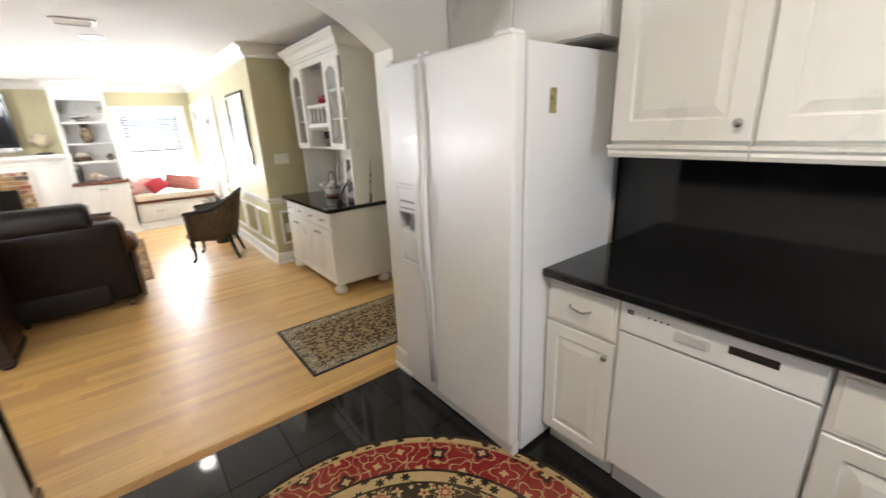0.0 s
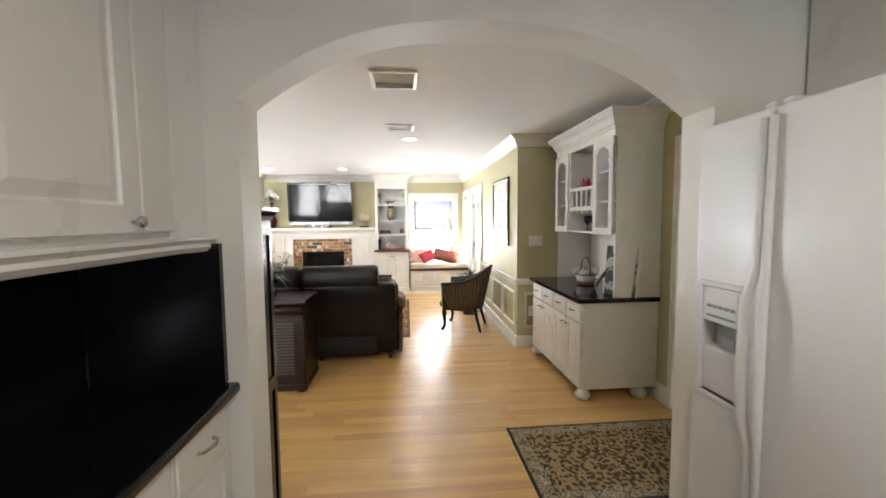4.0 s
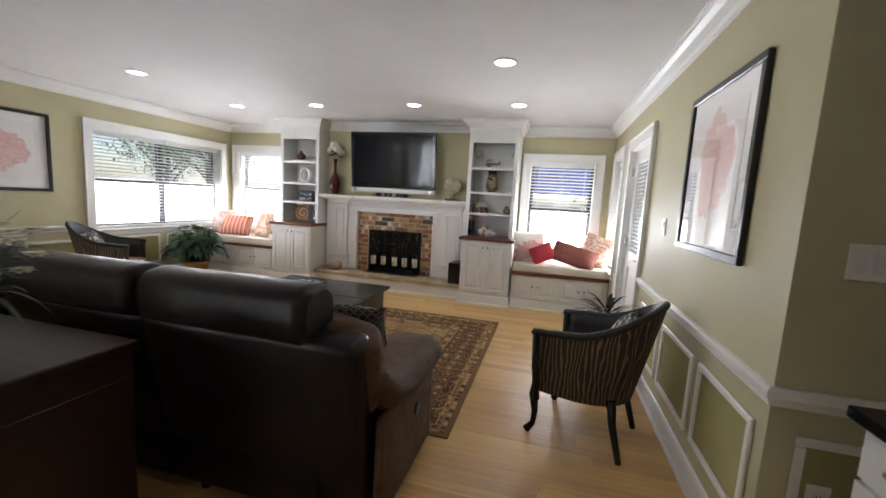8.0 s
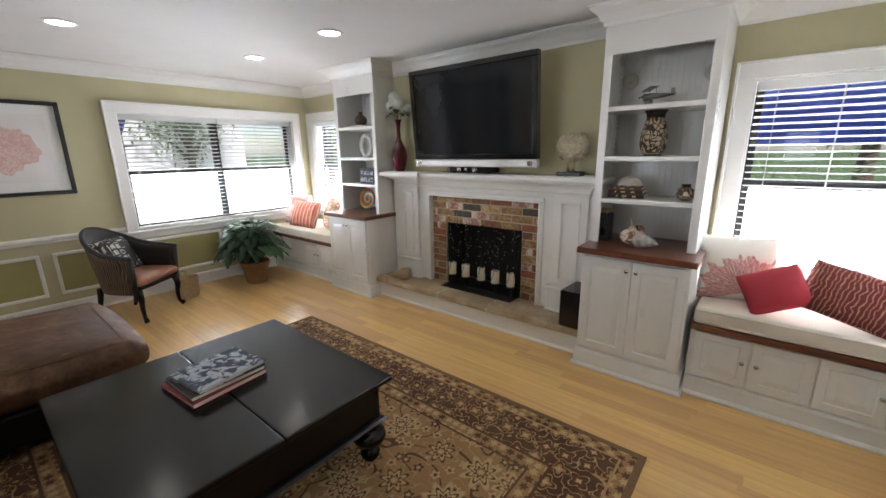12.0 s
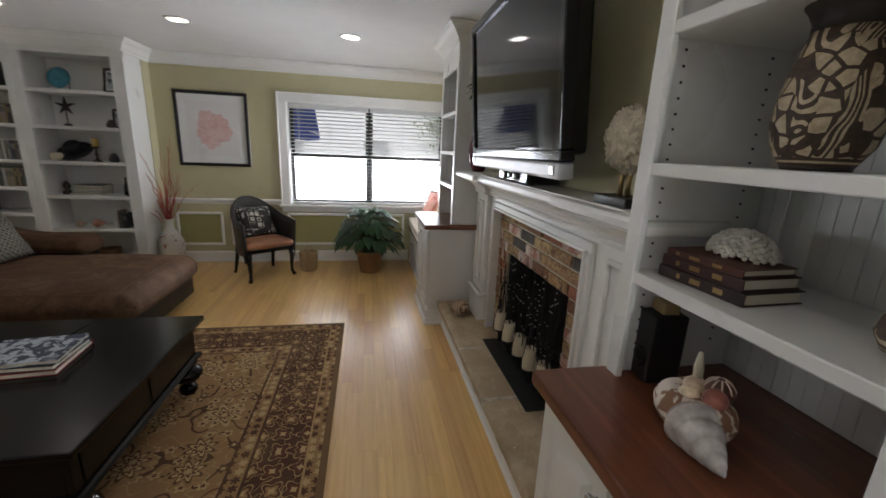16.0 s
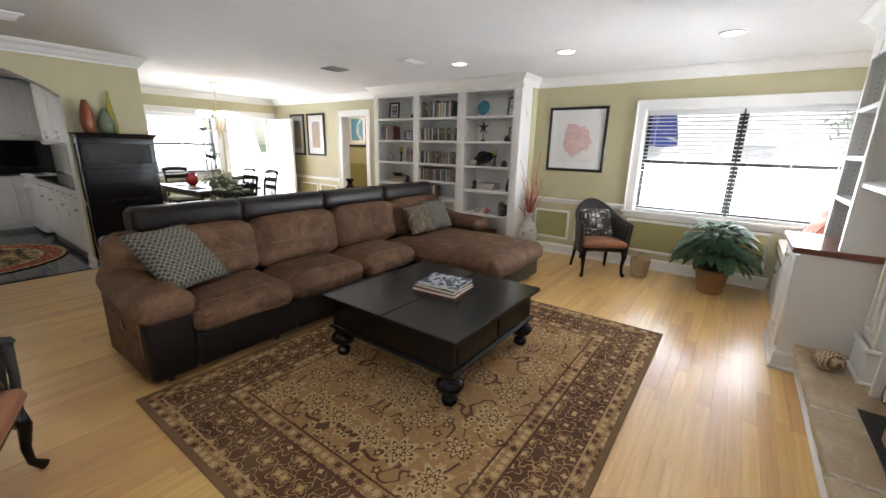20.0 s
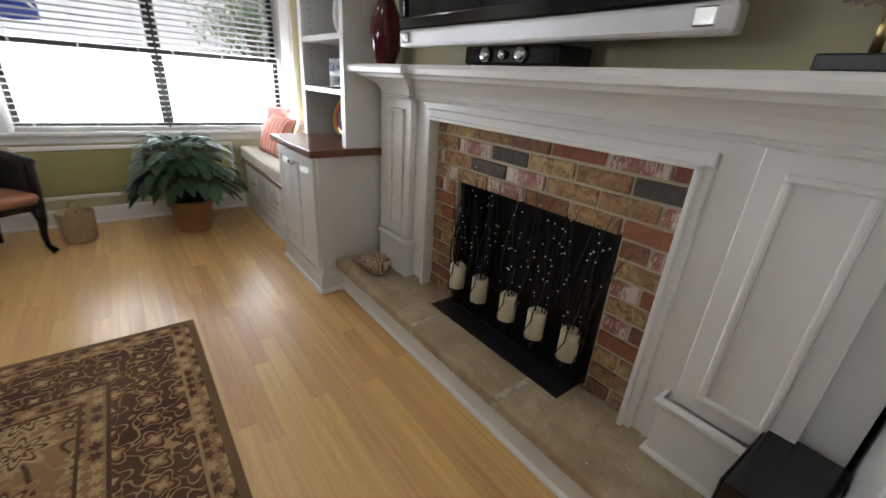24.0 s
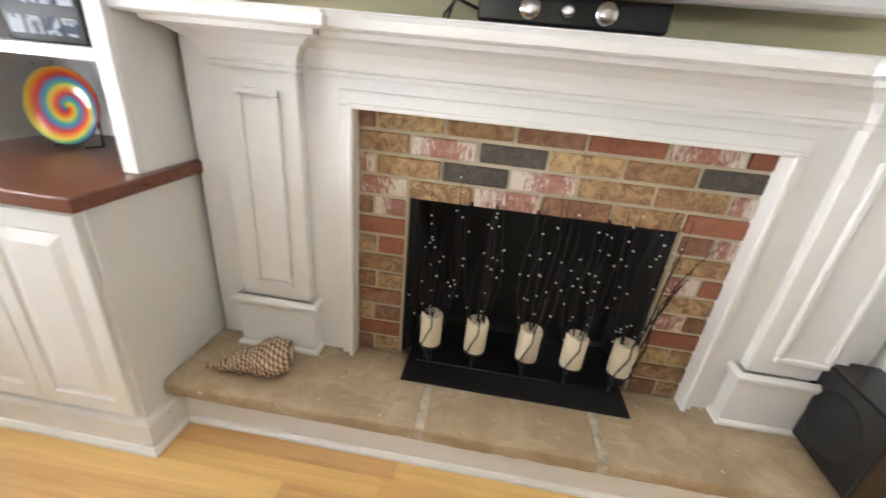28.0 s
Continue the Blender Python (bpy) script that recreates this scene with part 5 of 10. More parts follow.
    guard = mix(t, maths(t, "LESS_THAN", r2, 1.0), cols.get("guard", field), mix(t, maths(t, "GREATER_THAN", p2, 0.5), dark, light))
    w0, w1, w2, w3, w4, w5 = cols["bands"]
    for lim, col in ((w5, dark), (w4, guard), (w3, dark), (w2, main), (w1, line), (w1 - 0.012, guard), (w0, cols.get("rim", dark))):
        c = mix(t, maths(t, "LESS_THAN", edge, lim), c, col)
    fibre = noise_tex(t, 260, 2, coords(t))
    wear = noise_tex(t, 2.2, 4, coords(t))
    c = mix(t, maths(t, "MULTIPLY", fibre, 0.35), c, mix(t, 0.5, c, (0.02, 0.015, 0.01)))
    c = mix(t, ramp(t, wear, [(0.4, (0, 0, 0)), (0.8, (0.18, 0.18, 0.18))]), c, light)
    t.links.new(c, b.inputs["Base Color"])
    b.inputs["Roughness"].default_value, b.inputs["Specular IOR Level"].default_value = 0.95, 0.15
    bump(t, b, fibre, 0.5, 0.003)
    return m


RUG = smooth_rug("woven_brown_rug", "rect", 1.525, 1.195, dict(field=(0.305, 0.172, 0.076), dark=(0.085, 0.040, 0.024), light=(0.47, 0.33, 0.16), accent=(0.13, 0.045, 0.028), line=(0.39, 0.245, 0.11), guard=(0.30, 0.172, 0.078), rim=(0.17, 0.10, 0.05), bands=(0.035, 0.11, 0.36, 0.375, 0.45, 0.462)))
RUGK = smooth_rug("round_persian_rug", "round", 0.95, 0.95, dict(field=(0.016, 0.013, 0.012), dark=(0.016, 0.013, 0.012), light=(0.52, 0.38, 0.19), accent=(0.27, 0.022, 0.024), line=(0.45, 0.32, 0.15), guard=(0.50, 0.36, 0.18), ground=(0.24, 0.018, 0.022), rim=(0.015, 0.012, 0.012), bands=(0.02, 0.055, 0.22, 0.235, 0.29, 0.30), big=5.5, small=14, border=7))
MAT_G = (0.30, 0.24, 0.15)


def leopard():
    m, t, b = nodes("leopard_mat")
    tc = t.nodes.new("ShaderNodeTexCoord")
    sep = t.nodes.new("ShaderNodeSeparateXYZ")
    t.links.new(tc.outputs["Object"], sep.inputs[0])
    edge = maths(t, "MINIMUM", maths(t, "SUBTRACT", 0.65, maths(t, "ABSOLUTE", sep.outputs["X"])), maths(t, "SUBTRACT", 0.40, maths(t, "ABSOLUTE", sep.outputs["Y"])))
    v = t.nodes.new("ShaderNodeTexVoronoi")
    v.inputs["Scale"].default_value = 36
    t.links.new(tc.outputs["Object"], v.inputs["Vector"])
    n = noise_tex(t, 40, 3, coords(t))
    spots = ramp(t, maths(t, "ADD", v.outputs["Distance"], maths(t, "MULTIPLY", n, 0.35)), [(0.46, (0.10, 0.065, 0.03)), (0.52, (0.022, 0.018, 0.015)), (0.64, (0.022, 0.018, 0.015)), (0.68, (0.36, 0.26, 0.135))])
    n2 = noise_tex(t, 13, 2, coords(t, (1, 3, 1)), 0.5, 1.5)
    zebra = ramp(t, maths(t, "FRACT", maths(t, "MULTIPLY", n2, 5.5)), [(0.52, (0.50, 0.43, 0.30)), (0.58, (0.035, 0.028, 0.022))])
    c = mix(t, maths(t, "LESS_THAN", edge, 0.105), spots, zebra)
    c = mix(t, maths(t, "LESS_THAN", edge, 0.018), c, (0.03, 0.03, 0.032))
    t.links.new(c, b.inputs["Base Color"])
    b.inputs["Roughness"].default_value = 0.95
    bump(t, b, noise_tex(t, 300, 2, coords(t)), 0.4, 0.003)
    return m


def flat_rug(name, label, mat, outline, at, h=0.010, fringe=False):
    bm = bmesh.new()
    lo = [bm.verts.new((x, y, 0.0005)) for x, y in outline]
    hi = [bm.verts.new((x, y, h)) for x, y in outline]
    bm.faces.new(lo[::-1])
    bm.faces.new(hi)
    n = len(outline)
    for k in range(n):
        bm.faces.new((lo[k], lo[(k + 1) % n], hi[(k + 1) % n], hi[k]))
    return solid(name, bm, mat, label, "rug", at)


flat_rug("area_rug", "large brown and tan floral woven rug on the oak floor", RUG, [(-1.525, -1.195), (1.525, -1.195), (1.525, 1.195), (-1.525, 1.195)], (-0.05, 8.025, 0), 0.011)
flat_rug("round_rug", "round red, black and gold floral rug on black tiles", RUGK, [(0.95 * math.cos(2 * math.pi * k / 64), 0.95 * math.sin(2 * math.pi * k / 64)) for k in range(64)], (1.80, 2.02, 0.0005), 0.010)
flat_rug("door_mat", "leopard print mat with a zebra border", leopard(), [(-0.65, -0.40), (0.65, -0.40), (0.65, 0.40), (-0.65, 0.40)], (2.80, 4.07, 0), 0.008)


def half_rug():
    hw, hl = 0.66, 0.62
    pts = [(-hw * math.cos(a) ** 0.75 if math.cos(a) > 0 else 0, hl * math.sin(a)) for a in (math.pi * (k / 32 - 0.5) for k in range(33))]
    m, t, b = nodes("brown_half_round_rug")
    tc = t.nodes.new("ShaderNodeTexCoord")
    sep = t.nodes.new("ShaderNodeSeparateXYZ")
    t.links.new(tc.outputs["Object"], sep.inputs[0])
    ux, uy = maths(t, "DIVIDE", sep.outputs["X"], hw), maths(t, "DIVIDE", sep.outputs["Y"], hl)
    r = maths(t, "POWER", maths(t, "ADD", maths(t, "POWER", maths(t, "ABSOLUTE", ux), 2.5), maths(t, "POWER", maths(t, "ABSOLUTE", uy), 2.5)), 0.4)
    r = maths(t, "MAXIMUM", r, maths(t, "ADD", 0.97, maths(t, "MULTIPLY", ux, 6.0)))
    cream, brown = (0.46, 0.38, 0.25), (0.050, 0.022, 0.014)
    n = noise_tex(t, 15, 3, coords(t, (1.0, 2.2, 1.0)), 0.5, 2.0)
    leaf = ramp(t, n, [(0.46, brown), (0.52, cream)])
    sprig = ramp(t, noise_tex(t, 22, 2, coords(t, (2.0, 1, 1)), 0.5, 1.5), [(0.52, cream), (0.60, (0.22, 0.13, 0.06))])
    c = mix(t, maths(t, "LESS_THAN", r, 0.62), sprig, brown)
    c = mix(t, maths(t, "LESS_THAN", r, 0.54), c, leaf)
    c = mix(t, maths(t, "GREATER_THAN", r, 0.93), c, brown)
    t.links.new(c, b.inputs["Base Color"])
    b.inputs["Roughness"].default_value = 0.95
    bump(t, b, noise_tex(t, 300, 2, coords(t)), 0.4, 0.003)
    flat_rug("half_round_rug", "brown and cream half-round leaf rug by the door", m, pts[::-1], (2.68, 8.76, 0), 0.009)


half_rug()


# ---- sofa ----
from mathutils.bvhtree import BVHTree

THREAD = plain("tan_thread", (0.17, 0.10, 0.055), 0.8)


def stitch(bm, pts, way, off=0.0015):
    """A thread laid on a skin: points dropped along a direction until they meet it."""
    tree = BVHTree.FromBMesh(bm)
    out, way = [], Vector(way)
    for p in pts:
        loc, nrm, _, _ = tree.ray_cast(Vector(p) - way * 1.0, way)
        if loc is not None:
            out.append(loc - way * off)
    return tube(out, 0.0022, 5) if len(out) > 1 else None


def sofa():
    s = thing("sectional_sofa", "brown suede and black leather sectional sofa with chaise", "sofa")
    yb, yf = 5.97, 6.84

    def up(name, mat, x0, y0, z0, x1, y1, z1, bev=0.05, seg=3, puff=0.0, m=None, label="", parent=None):
        bm = bmesh.new()
        add_blob(bm, x0, y0, z0, x1, y1, z1, bev, seg, m, puff)
        return part(name, bm, mat, parent or s, label)

    def lean(y, z, deg):
        return Matrix.Translation((0, y, z)) @ Matrix.Rotation(radians(deg), 4, "X") @ Matrix.Translation((0, -y, -z))

    def roll(bm, x0, x1, cy, cz, ry, rz):
        """A long stuffed roll with a squarish round section and softly closed ends."""
        n, m_ = 28, 22
        rings = []
        for i in range(m_ + 1):
            f = i / m_
            e = min(f, 1 - f) * (x1 - x0)
            k = min(1.0, 0.80 + 0.20 * math.sqrt(min(1, e / 0.035)))
            ring = []
            for j in range(n):
                t = 2 * math.pi * j / n
                c, sn = math.cos(t), math.sin(t)
                px = math.copysign(abs(c) ** 0.72, c)
                pz = math.copysign(abs(sn) ** 0.72, sn)
                wob = 1 + 0.035 * noise.noise(Vector(((x0 + (x1 - x0) * f) * 5, c * 2, sn * 2)))
                ring.append(bm.verts.new((x0 + (x1 - x0) * f, cy + ry * px * k * wob, cz + rz * pz * k * wob)))
            rings.append(ring)
        for p, q in zip(rings, rings[1:]):
            for j in range(n):
                bm.faces.new((p[j], q[j], q[(j + 1) % n], p[(j + 1) % n])).smooth = True
        bm.faces.new(rings[0])
        bm.faces.new(rings[-1][::-1])
        bmesh.ops.recalc_face_normals(bm, faces=bm.faces)

    # leather rear shell in sections, and front rail
    cuts = (1.24, 0.34, -0.52, -1.40, -2.34)
    for a, b in zip(cuts, cuts[1:]):
        up("back_shell", LEATHER, b + 0.004, yb + 0.10, 0.09, a - 0.004 if a < 1 else 1.315, yb + 0.25, 0.86, 0.03, 3, 0.008, lean(yb + 0.10, 0.1, 11), "black leather rear panel")
        bm = bmesh.new()
        roll(bm, b + 0.003, a - (0.003 if a < 1 else 0.10), yb + 0.030, 0.935, 0.115, 0.112)
        part("headrest", bm, LEATHER, s, "rounded black leather headrest")
        bm = bmesh.new()
        add_blob(bm, b + 0.008, yb + 0.13, 0.42, a - 0.008, yb + 0.365, 0.84, 0.07, 4, lean(yb + 0.1, 0.45, 11), 0.03)
        tuck = [((a + b) / 2, 0.67)]
        for v in bm.verts:
            if v.co.y > yb + 0.28:
                for tx, tz in tuck:
                    d = math.hypot(v.co.x - tx, v.co.z - tz)
                    v.co.y -= 0.014 * math.exp(-(d / 0.09) ** 2) + 0.007 * math.exp(-((v.co.x - tx) / 0.035) ** 2) + 0.007 * math.exp(-((v.co.z - tz) / 0.035) ** 2)
        threads = [stitch(bm, [((a + b) / 2, 7.0, 0.47 + 0.035 * k) for k in range(11)], (0, -1, 0)), stitch(bm, [(b + 0.05 + (a - b - 0.10) * k / 12, 7.0, 0.67) for k in range(13)], (0, -1, 0))]
        cushion = part("back_cushion", bm, SUEDE, s, "brown suede back cushion")
        for th in threads:
            if th is not None:
                part("stitching", th, THREAD, cushion)
    for a, b in ((1.10, 0.36), (0.36, -0.38), (-0.38, -1.12)):
        bm = bmesh.new()
        add_blob(bm, b + 0.004, yb + 0.30, 0.27, a - 0.004, yf + 0.02, 0.475, 0.085, 5, None, 0.03)
        for v in bm.verts:
            v.co.z += 0.010 * noise.noise(v.co * 4.0)
        threads = [stitch(bm, [(b + 0.03 + (a - b - 0.06) * k / 14, y, 2.0) for k in range(15)], (0, 0, -1)) for y in (yf - 0.055, yf - 0.30)]
        threads.append(stitch(bm, [(b + 0.03 + (a - b - 0.06) * k / 14, 8.0, 0.335) for k in range(15)], (0, -1, 0)))
        cushion = part("seat_cushion", bm, SUEDE, s, "brown suede seat cushion")
        for th in threads:
            if th is not None:
                part("stitching", th, THREAD, cushion)
        up("front_panel", LEATHER, b + 0.003, yf - 0.10, 0.06, a - 0.003, yf - 0.005, 0.30, 0.02, 3, 0.006, None, "black leather front panel")
    up("base", LEATHER, -1.12, yb + 0.06, 0.055, 1.12, yf - 0.08, 0.28, 0.02, 2)
    # right arm
    up("arm_body", LEATHER, 1.10, yb + 0.20, 0.05, 1.37, yf - 0.01, 0.50, 0.03, 3, 0.008, None, "black leather arm front")
    up("arm_side", SUEDE, 1.345, yb + 0.10, 0.06, 1.385, yf - 0.09, 0.52, 0.018, 3)
    bm = bmesh.new()
    add_blob(bm, 1.075, yb + 0.12, 0.44, 1.41, yf + 0.05, 0.615, 0.08, 5, None, 0.012)
    for v in bm.verts:
        k = max(0, (yb + 0.55 - v.co.y) / 0.43)
        v.co.z += 0.10 * k * k + 0.012 * noise.noise(v.co * 6)
    part("arm_pad", bm, SUEDE, s, "thick brown suede arm pad")
    up("arm_wing", SUEDE, 1.06, yb + 0.06, 0.46, 1.335, yb + 0.29, 0.855, 0.085, 5, 0.015, lean(yb, 0.5, 10))
    part("recliner_latch", lathe([(0.035, 0), (0.035, 0.006), (0.028, 0.010)], 16, pose(1.386, 6.48, 0.36, 0, 90, 0)), BLACKPL, s, "round black recliner latch")
    # chaise and left arm
    up("chaise_base", LEATHER, -2.32, yb + 0.10, 0.06, -1.14, 7.74, 0.26, 0.02, 2)
    bm = bmesh.new()
    add_blob(bm, -2.335, yb + 0.30, 0.24, -1.125, 7.80, 0.455, 0.09, 5, None, 0.035)
    for v in bm.verts:
        v.co.z += 0.012 * noise.noise(v.co * 3.2)
    threads = [stitch(bm, [(-2.27 + 1.08 * k / 20, 7.70, 2.0) for k in range(21)], (0, 0, -1)), stitch(bm, [(-1.20, 6.45 + 1.25 * k / 20, 2.0) for k in range(21)], (0, 0, -1)), stitch(bm, [(-2.28 + 1.10 * k / 20, 9.0, 0.30) for k in range(21)], (0, -1, 0))]
    cushion = part("chaise_cushion", bm, SUEDE, s, "broad brown suede chaise cushion")
    for th in threads:
        if th is not None:
            part("stitching", th, THREAD, cushion)
    up("arm_body", LEATHER, -2.62, yb + 0.10, 0.05, -2.345, 6.80, 0.48, 0.03, 3, 0.008)
    bm = bmesh.new()
    add_blob(bm, -2.66, yb + 0.10, 0.43, -2.33, 6.86, 0.60, 0.08, 5, None, 0.012)
    for v in bm.verts:
        k = max(0, (yb + 0.5 - v.co.y) / 0.43)
        v.co.z += 0.10 * k * k
    part("arm_pad", bm, SUEDE, s, "thick brown suede arm pad")
    for x in (-2.5, -1.3, -0.3, 0.5, 1.25):
        for y in (yb + 0.12, 6.74):
            part("foot", lathe([(0.022, 0), (0.028, 0.06)], 10, pose(x, y, 0.0115 if y > 6.79 else 0)), BLACKPL, s)
    for x in (-2.2, -1.25):
        part("foot", lathe([(0.022, 0), (0.028, 0.05)], 10, pose(x, 7.66, 0.0115)), BLACKPL, s)


sofa()
G3 = "pillows on the sofa"
throw_pillow("grey scallop-pattern pillow leaning on the sofa arm", SCALE, (0.985, 6.385, 0.725), (0.49, 0.53), 42, 0, 198, G3, 0.15)
throw_pillow("black and gold maze pillow with a row of buttons", MAZE, (-1.62, 6.45, 0.66), (0.42, 0.36), 60, 0, 178, G3, 0.15, 3)
throw_pillow("grey scallop-pattern pillow behind another pillow", SCALE, (-1.98, 6.42, 0.67), (0.42, 0.40), 60, -4, 166, G3, 0.14)


def coffee_table():
    t = thing("coffee_table", "large square black-brown coffee table with bulbous legs", "table")
    x0, x1, y0, y1 = -0.732, 0.427, 7.268, 8.427
    ym = (y0 + y1) / 2
    bm = bmesh.new()
    for a, b in ((y0, ym - 0.0015), (ym + 0.0015, y1)):
        add_box(bm, x0, a, 0.452, x1, b, 0.482, 0.007, 2)
    part("tabletop", bm, EBONY, t, "two-leaf black-brown top")
    part("under_moulding", sweep([(0, 0.436), (0.022, 0.436), (0.030, 0.446), (0.030, 0.4515), (0, 0.4515)], [(x0 + 0.05, y0 + 0.05, 0), (x1 - 0.05, y0 + 0.05, 0), (x1 - 0.05, y1 - 0.05, 0), (x0 + 0.05, y1 - 0.05, 0)], True), EBONY, t)
    for p in ((x0 + 0.05, y0 + 0.05, x1 - 0.05, y0 + 0.075), (x0 + 0.05, y1 - 0.075, x1 - 0.05, y1 - 0.05), (x0 + 0.05, y0 + 0.075, x0 + 0.075, y1 - 0.075), (x1 - 0.075, y0 + 0.075, x1 - 0.05, y1 - 0.075)):
        part("apron", box(p[0], p[1], 0.235, p[2], p[3], 0.4515, 0.003), EBONY, t)
    part("lower_moulding", sweep([(0, 0.228), (0.018, 0.228), (0.026, 0.236), (0.018, 0.250), (0.006, 0.256), (0, 0.256)], [(x0 + 0.05, y0 + 0.05, 0), (x1 - 0.05, y0 + 0.05, 0), (x1 - 0.05, y1 - 0.05, 0), (x0 + 0.05, y1 - 0.05, 0)], True), EBONY, t)
    for a, b in ((x0 + 0.10, -0.16), (-0.13, x1 - 0.10)):
        dr = part("drawer_front", box(a, y1 - 0.051, 0.275, b, y1 - 0.044, 0.425, 0.003), EBONY, t)
    prof = [(0.030, 0.0), (0.036, 0.012), (0.040, 0.035), (0.034, 0.055), (0.020, 0.065), (0.018, 0.075), (0.030, 0.083), (0.056, 0.100), (0.068, 0.130), (0.064, 0.155), (0.046, 0.175), (0.032, 0.184), (0.044, 0.190), (0.050, 0.200), (0.050, 0.222), (0.05, 0.236)]
    for x in (x0 + 0.095, x1 - 0.095):
        for y in (y0 + 0.095, y1 - 0.095):
            part("leg", lathe([(r_ * 1.28, z_) for r_, z_ in prof], 24, pose(x, y, 0.0115)), EBONY, t, "turned bulbous leg")


coffee_table()


def book(name_label, col, at, size, turn, group, cover=None):
    """A closed book: two boards, a spine and a block of pages."""
    w, d, h = size
    b = thing("book", name_label, "book", at, turn, group)
    mat = cover or plain("book_cover", col, 0.5, var=0.08)
    bm = bmesh.new()
    add_box(bm, 0, 0, 0, w, d, 0.003, 0.001)
    add_box(bm, 0, 0, h - 0.003, w, d, h, 0.001)
    add_box(bm, 0, 0, 0.003, 0.004, d, h - 0.003)
    part("cover", bm, mat, b)
    part("page_block", box(0.004, 0.005, 0.003, w - 0.005, d - 0.005, h - 0.003), PAGES, b, "pale page block")
    return b


PAGES = plain("page_edges", (0.62, 0.57, 0.46), 0.9, var=0.08, fine=300)
PHOTO = cloth("grey_photo_print", (0.42, 0.45, 0.50), (0.05, 0.06, 0.09), "noise", 16, 0.49)
book("large red book at the bottom of a stack", (0.30, 0.02, 0.025), (-0.37, 7.66, 0.483), (0.31, 0.36, 0.024), 6, "books on the coffee table")
book("large dark grey picture book in a stack", (0.03, 0.03, 0.035), (-0.36, 7.68, 0.508), (0.28, 0.35, 0.022), 3, "books on the coffee table")
book("picture book with a grey photographic cover", (0.4, 0.4, 0.4), (-0.34, 7.69, 0.531), (0.27, 0.33, 0.018), 8, "books on the coffee table", PHOTO)


# ---- armchairs ----
def zebra_cloth():
    m, t, b = nodes("woven_zebra_stripe")
    sep = t.nodes.new("ShaderNodeSeparateXYZ")
    t.links.new(coords(t), sep.inputs[0])
    ang = maths(t, "ARCTAN2", sep.outputs["X"], maths(t, "ADD", sep.outputs["Y"], 0.12))
    warp = noise_tex(t, 7, 3, coords(t, (1, 1, 0.45)), 0.5, 0.6)
    band = maths(t, "FRACT", maths(t, "ADD", maths(t, "MULTIPLY", ang, 13.0), maths(t, "MULTIPLY", warp, 4.0)))
    c = ramp(t, band, [(0.40, (0.026, 0.017, 0.011)), (0.52, (0.19, 0.115, 0.048)), (0.70, (0.15, 0.088, 0.037)), (0.82, (0.026, 0.017, 0.011))])
    t.links.new(c, b.inputs["Base Color"])
    b.inputs["Roughness"].default_value = 0.85
    bump(t, b, noise_tex(t, 220, 2, coords(t)), 0.4, 0.003)
    return m


ZEBRA = zebra_cloth()
WICKER = plain("black_wicker", (0.014, 0.012, 0.010), 0.55, var=0.35, scale=30, fine=160, relief=0.8)
TANLEATHER = plain("tan_leather", (0.30, 0.125, 0.062), 0.42, var=0.2, scale=6, fine=180, relief=0.12)


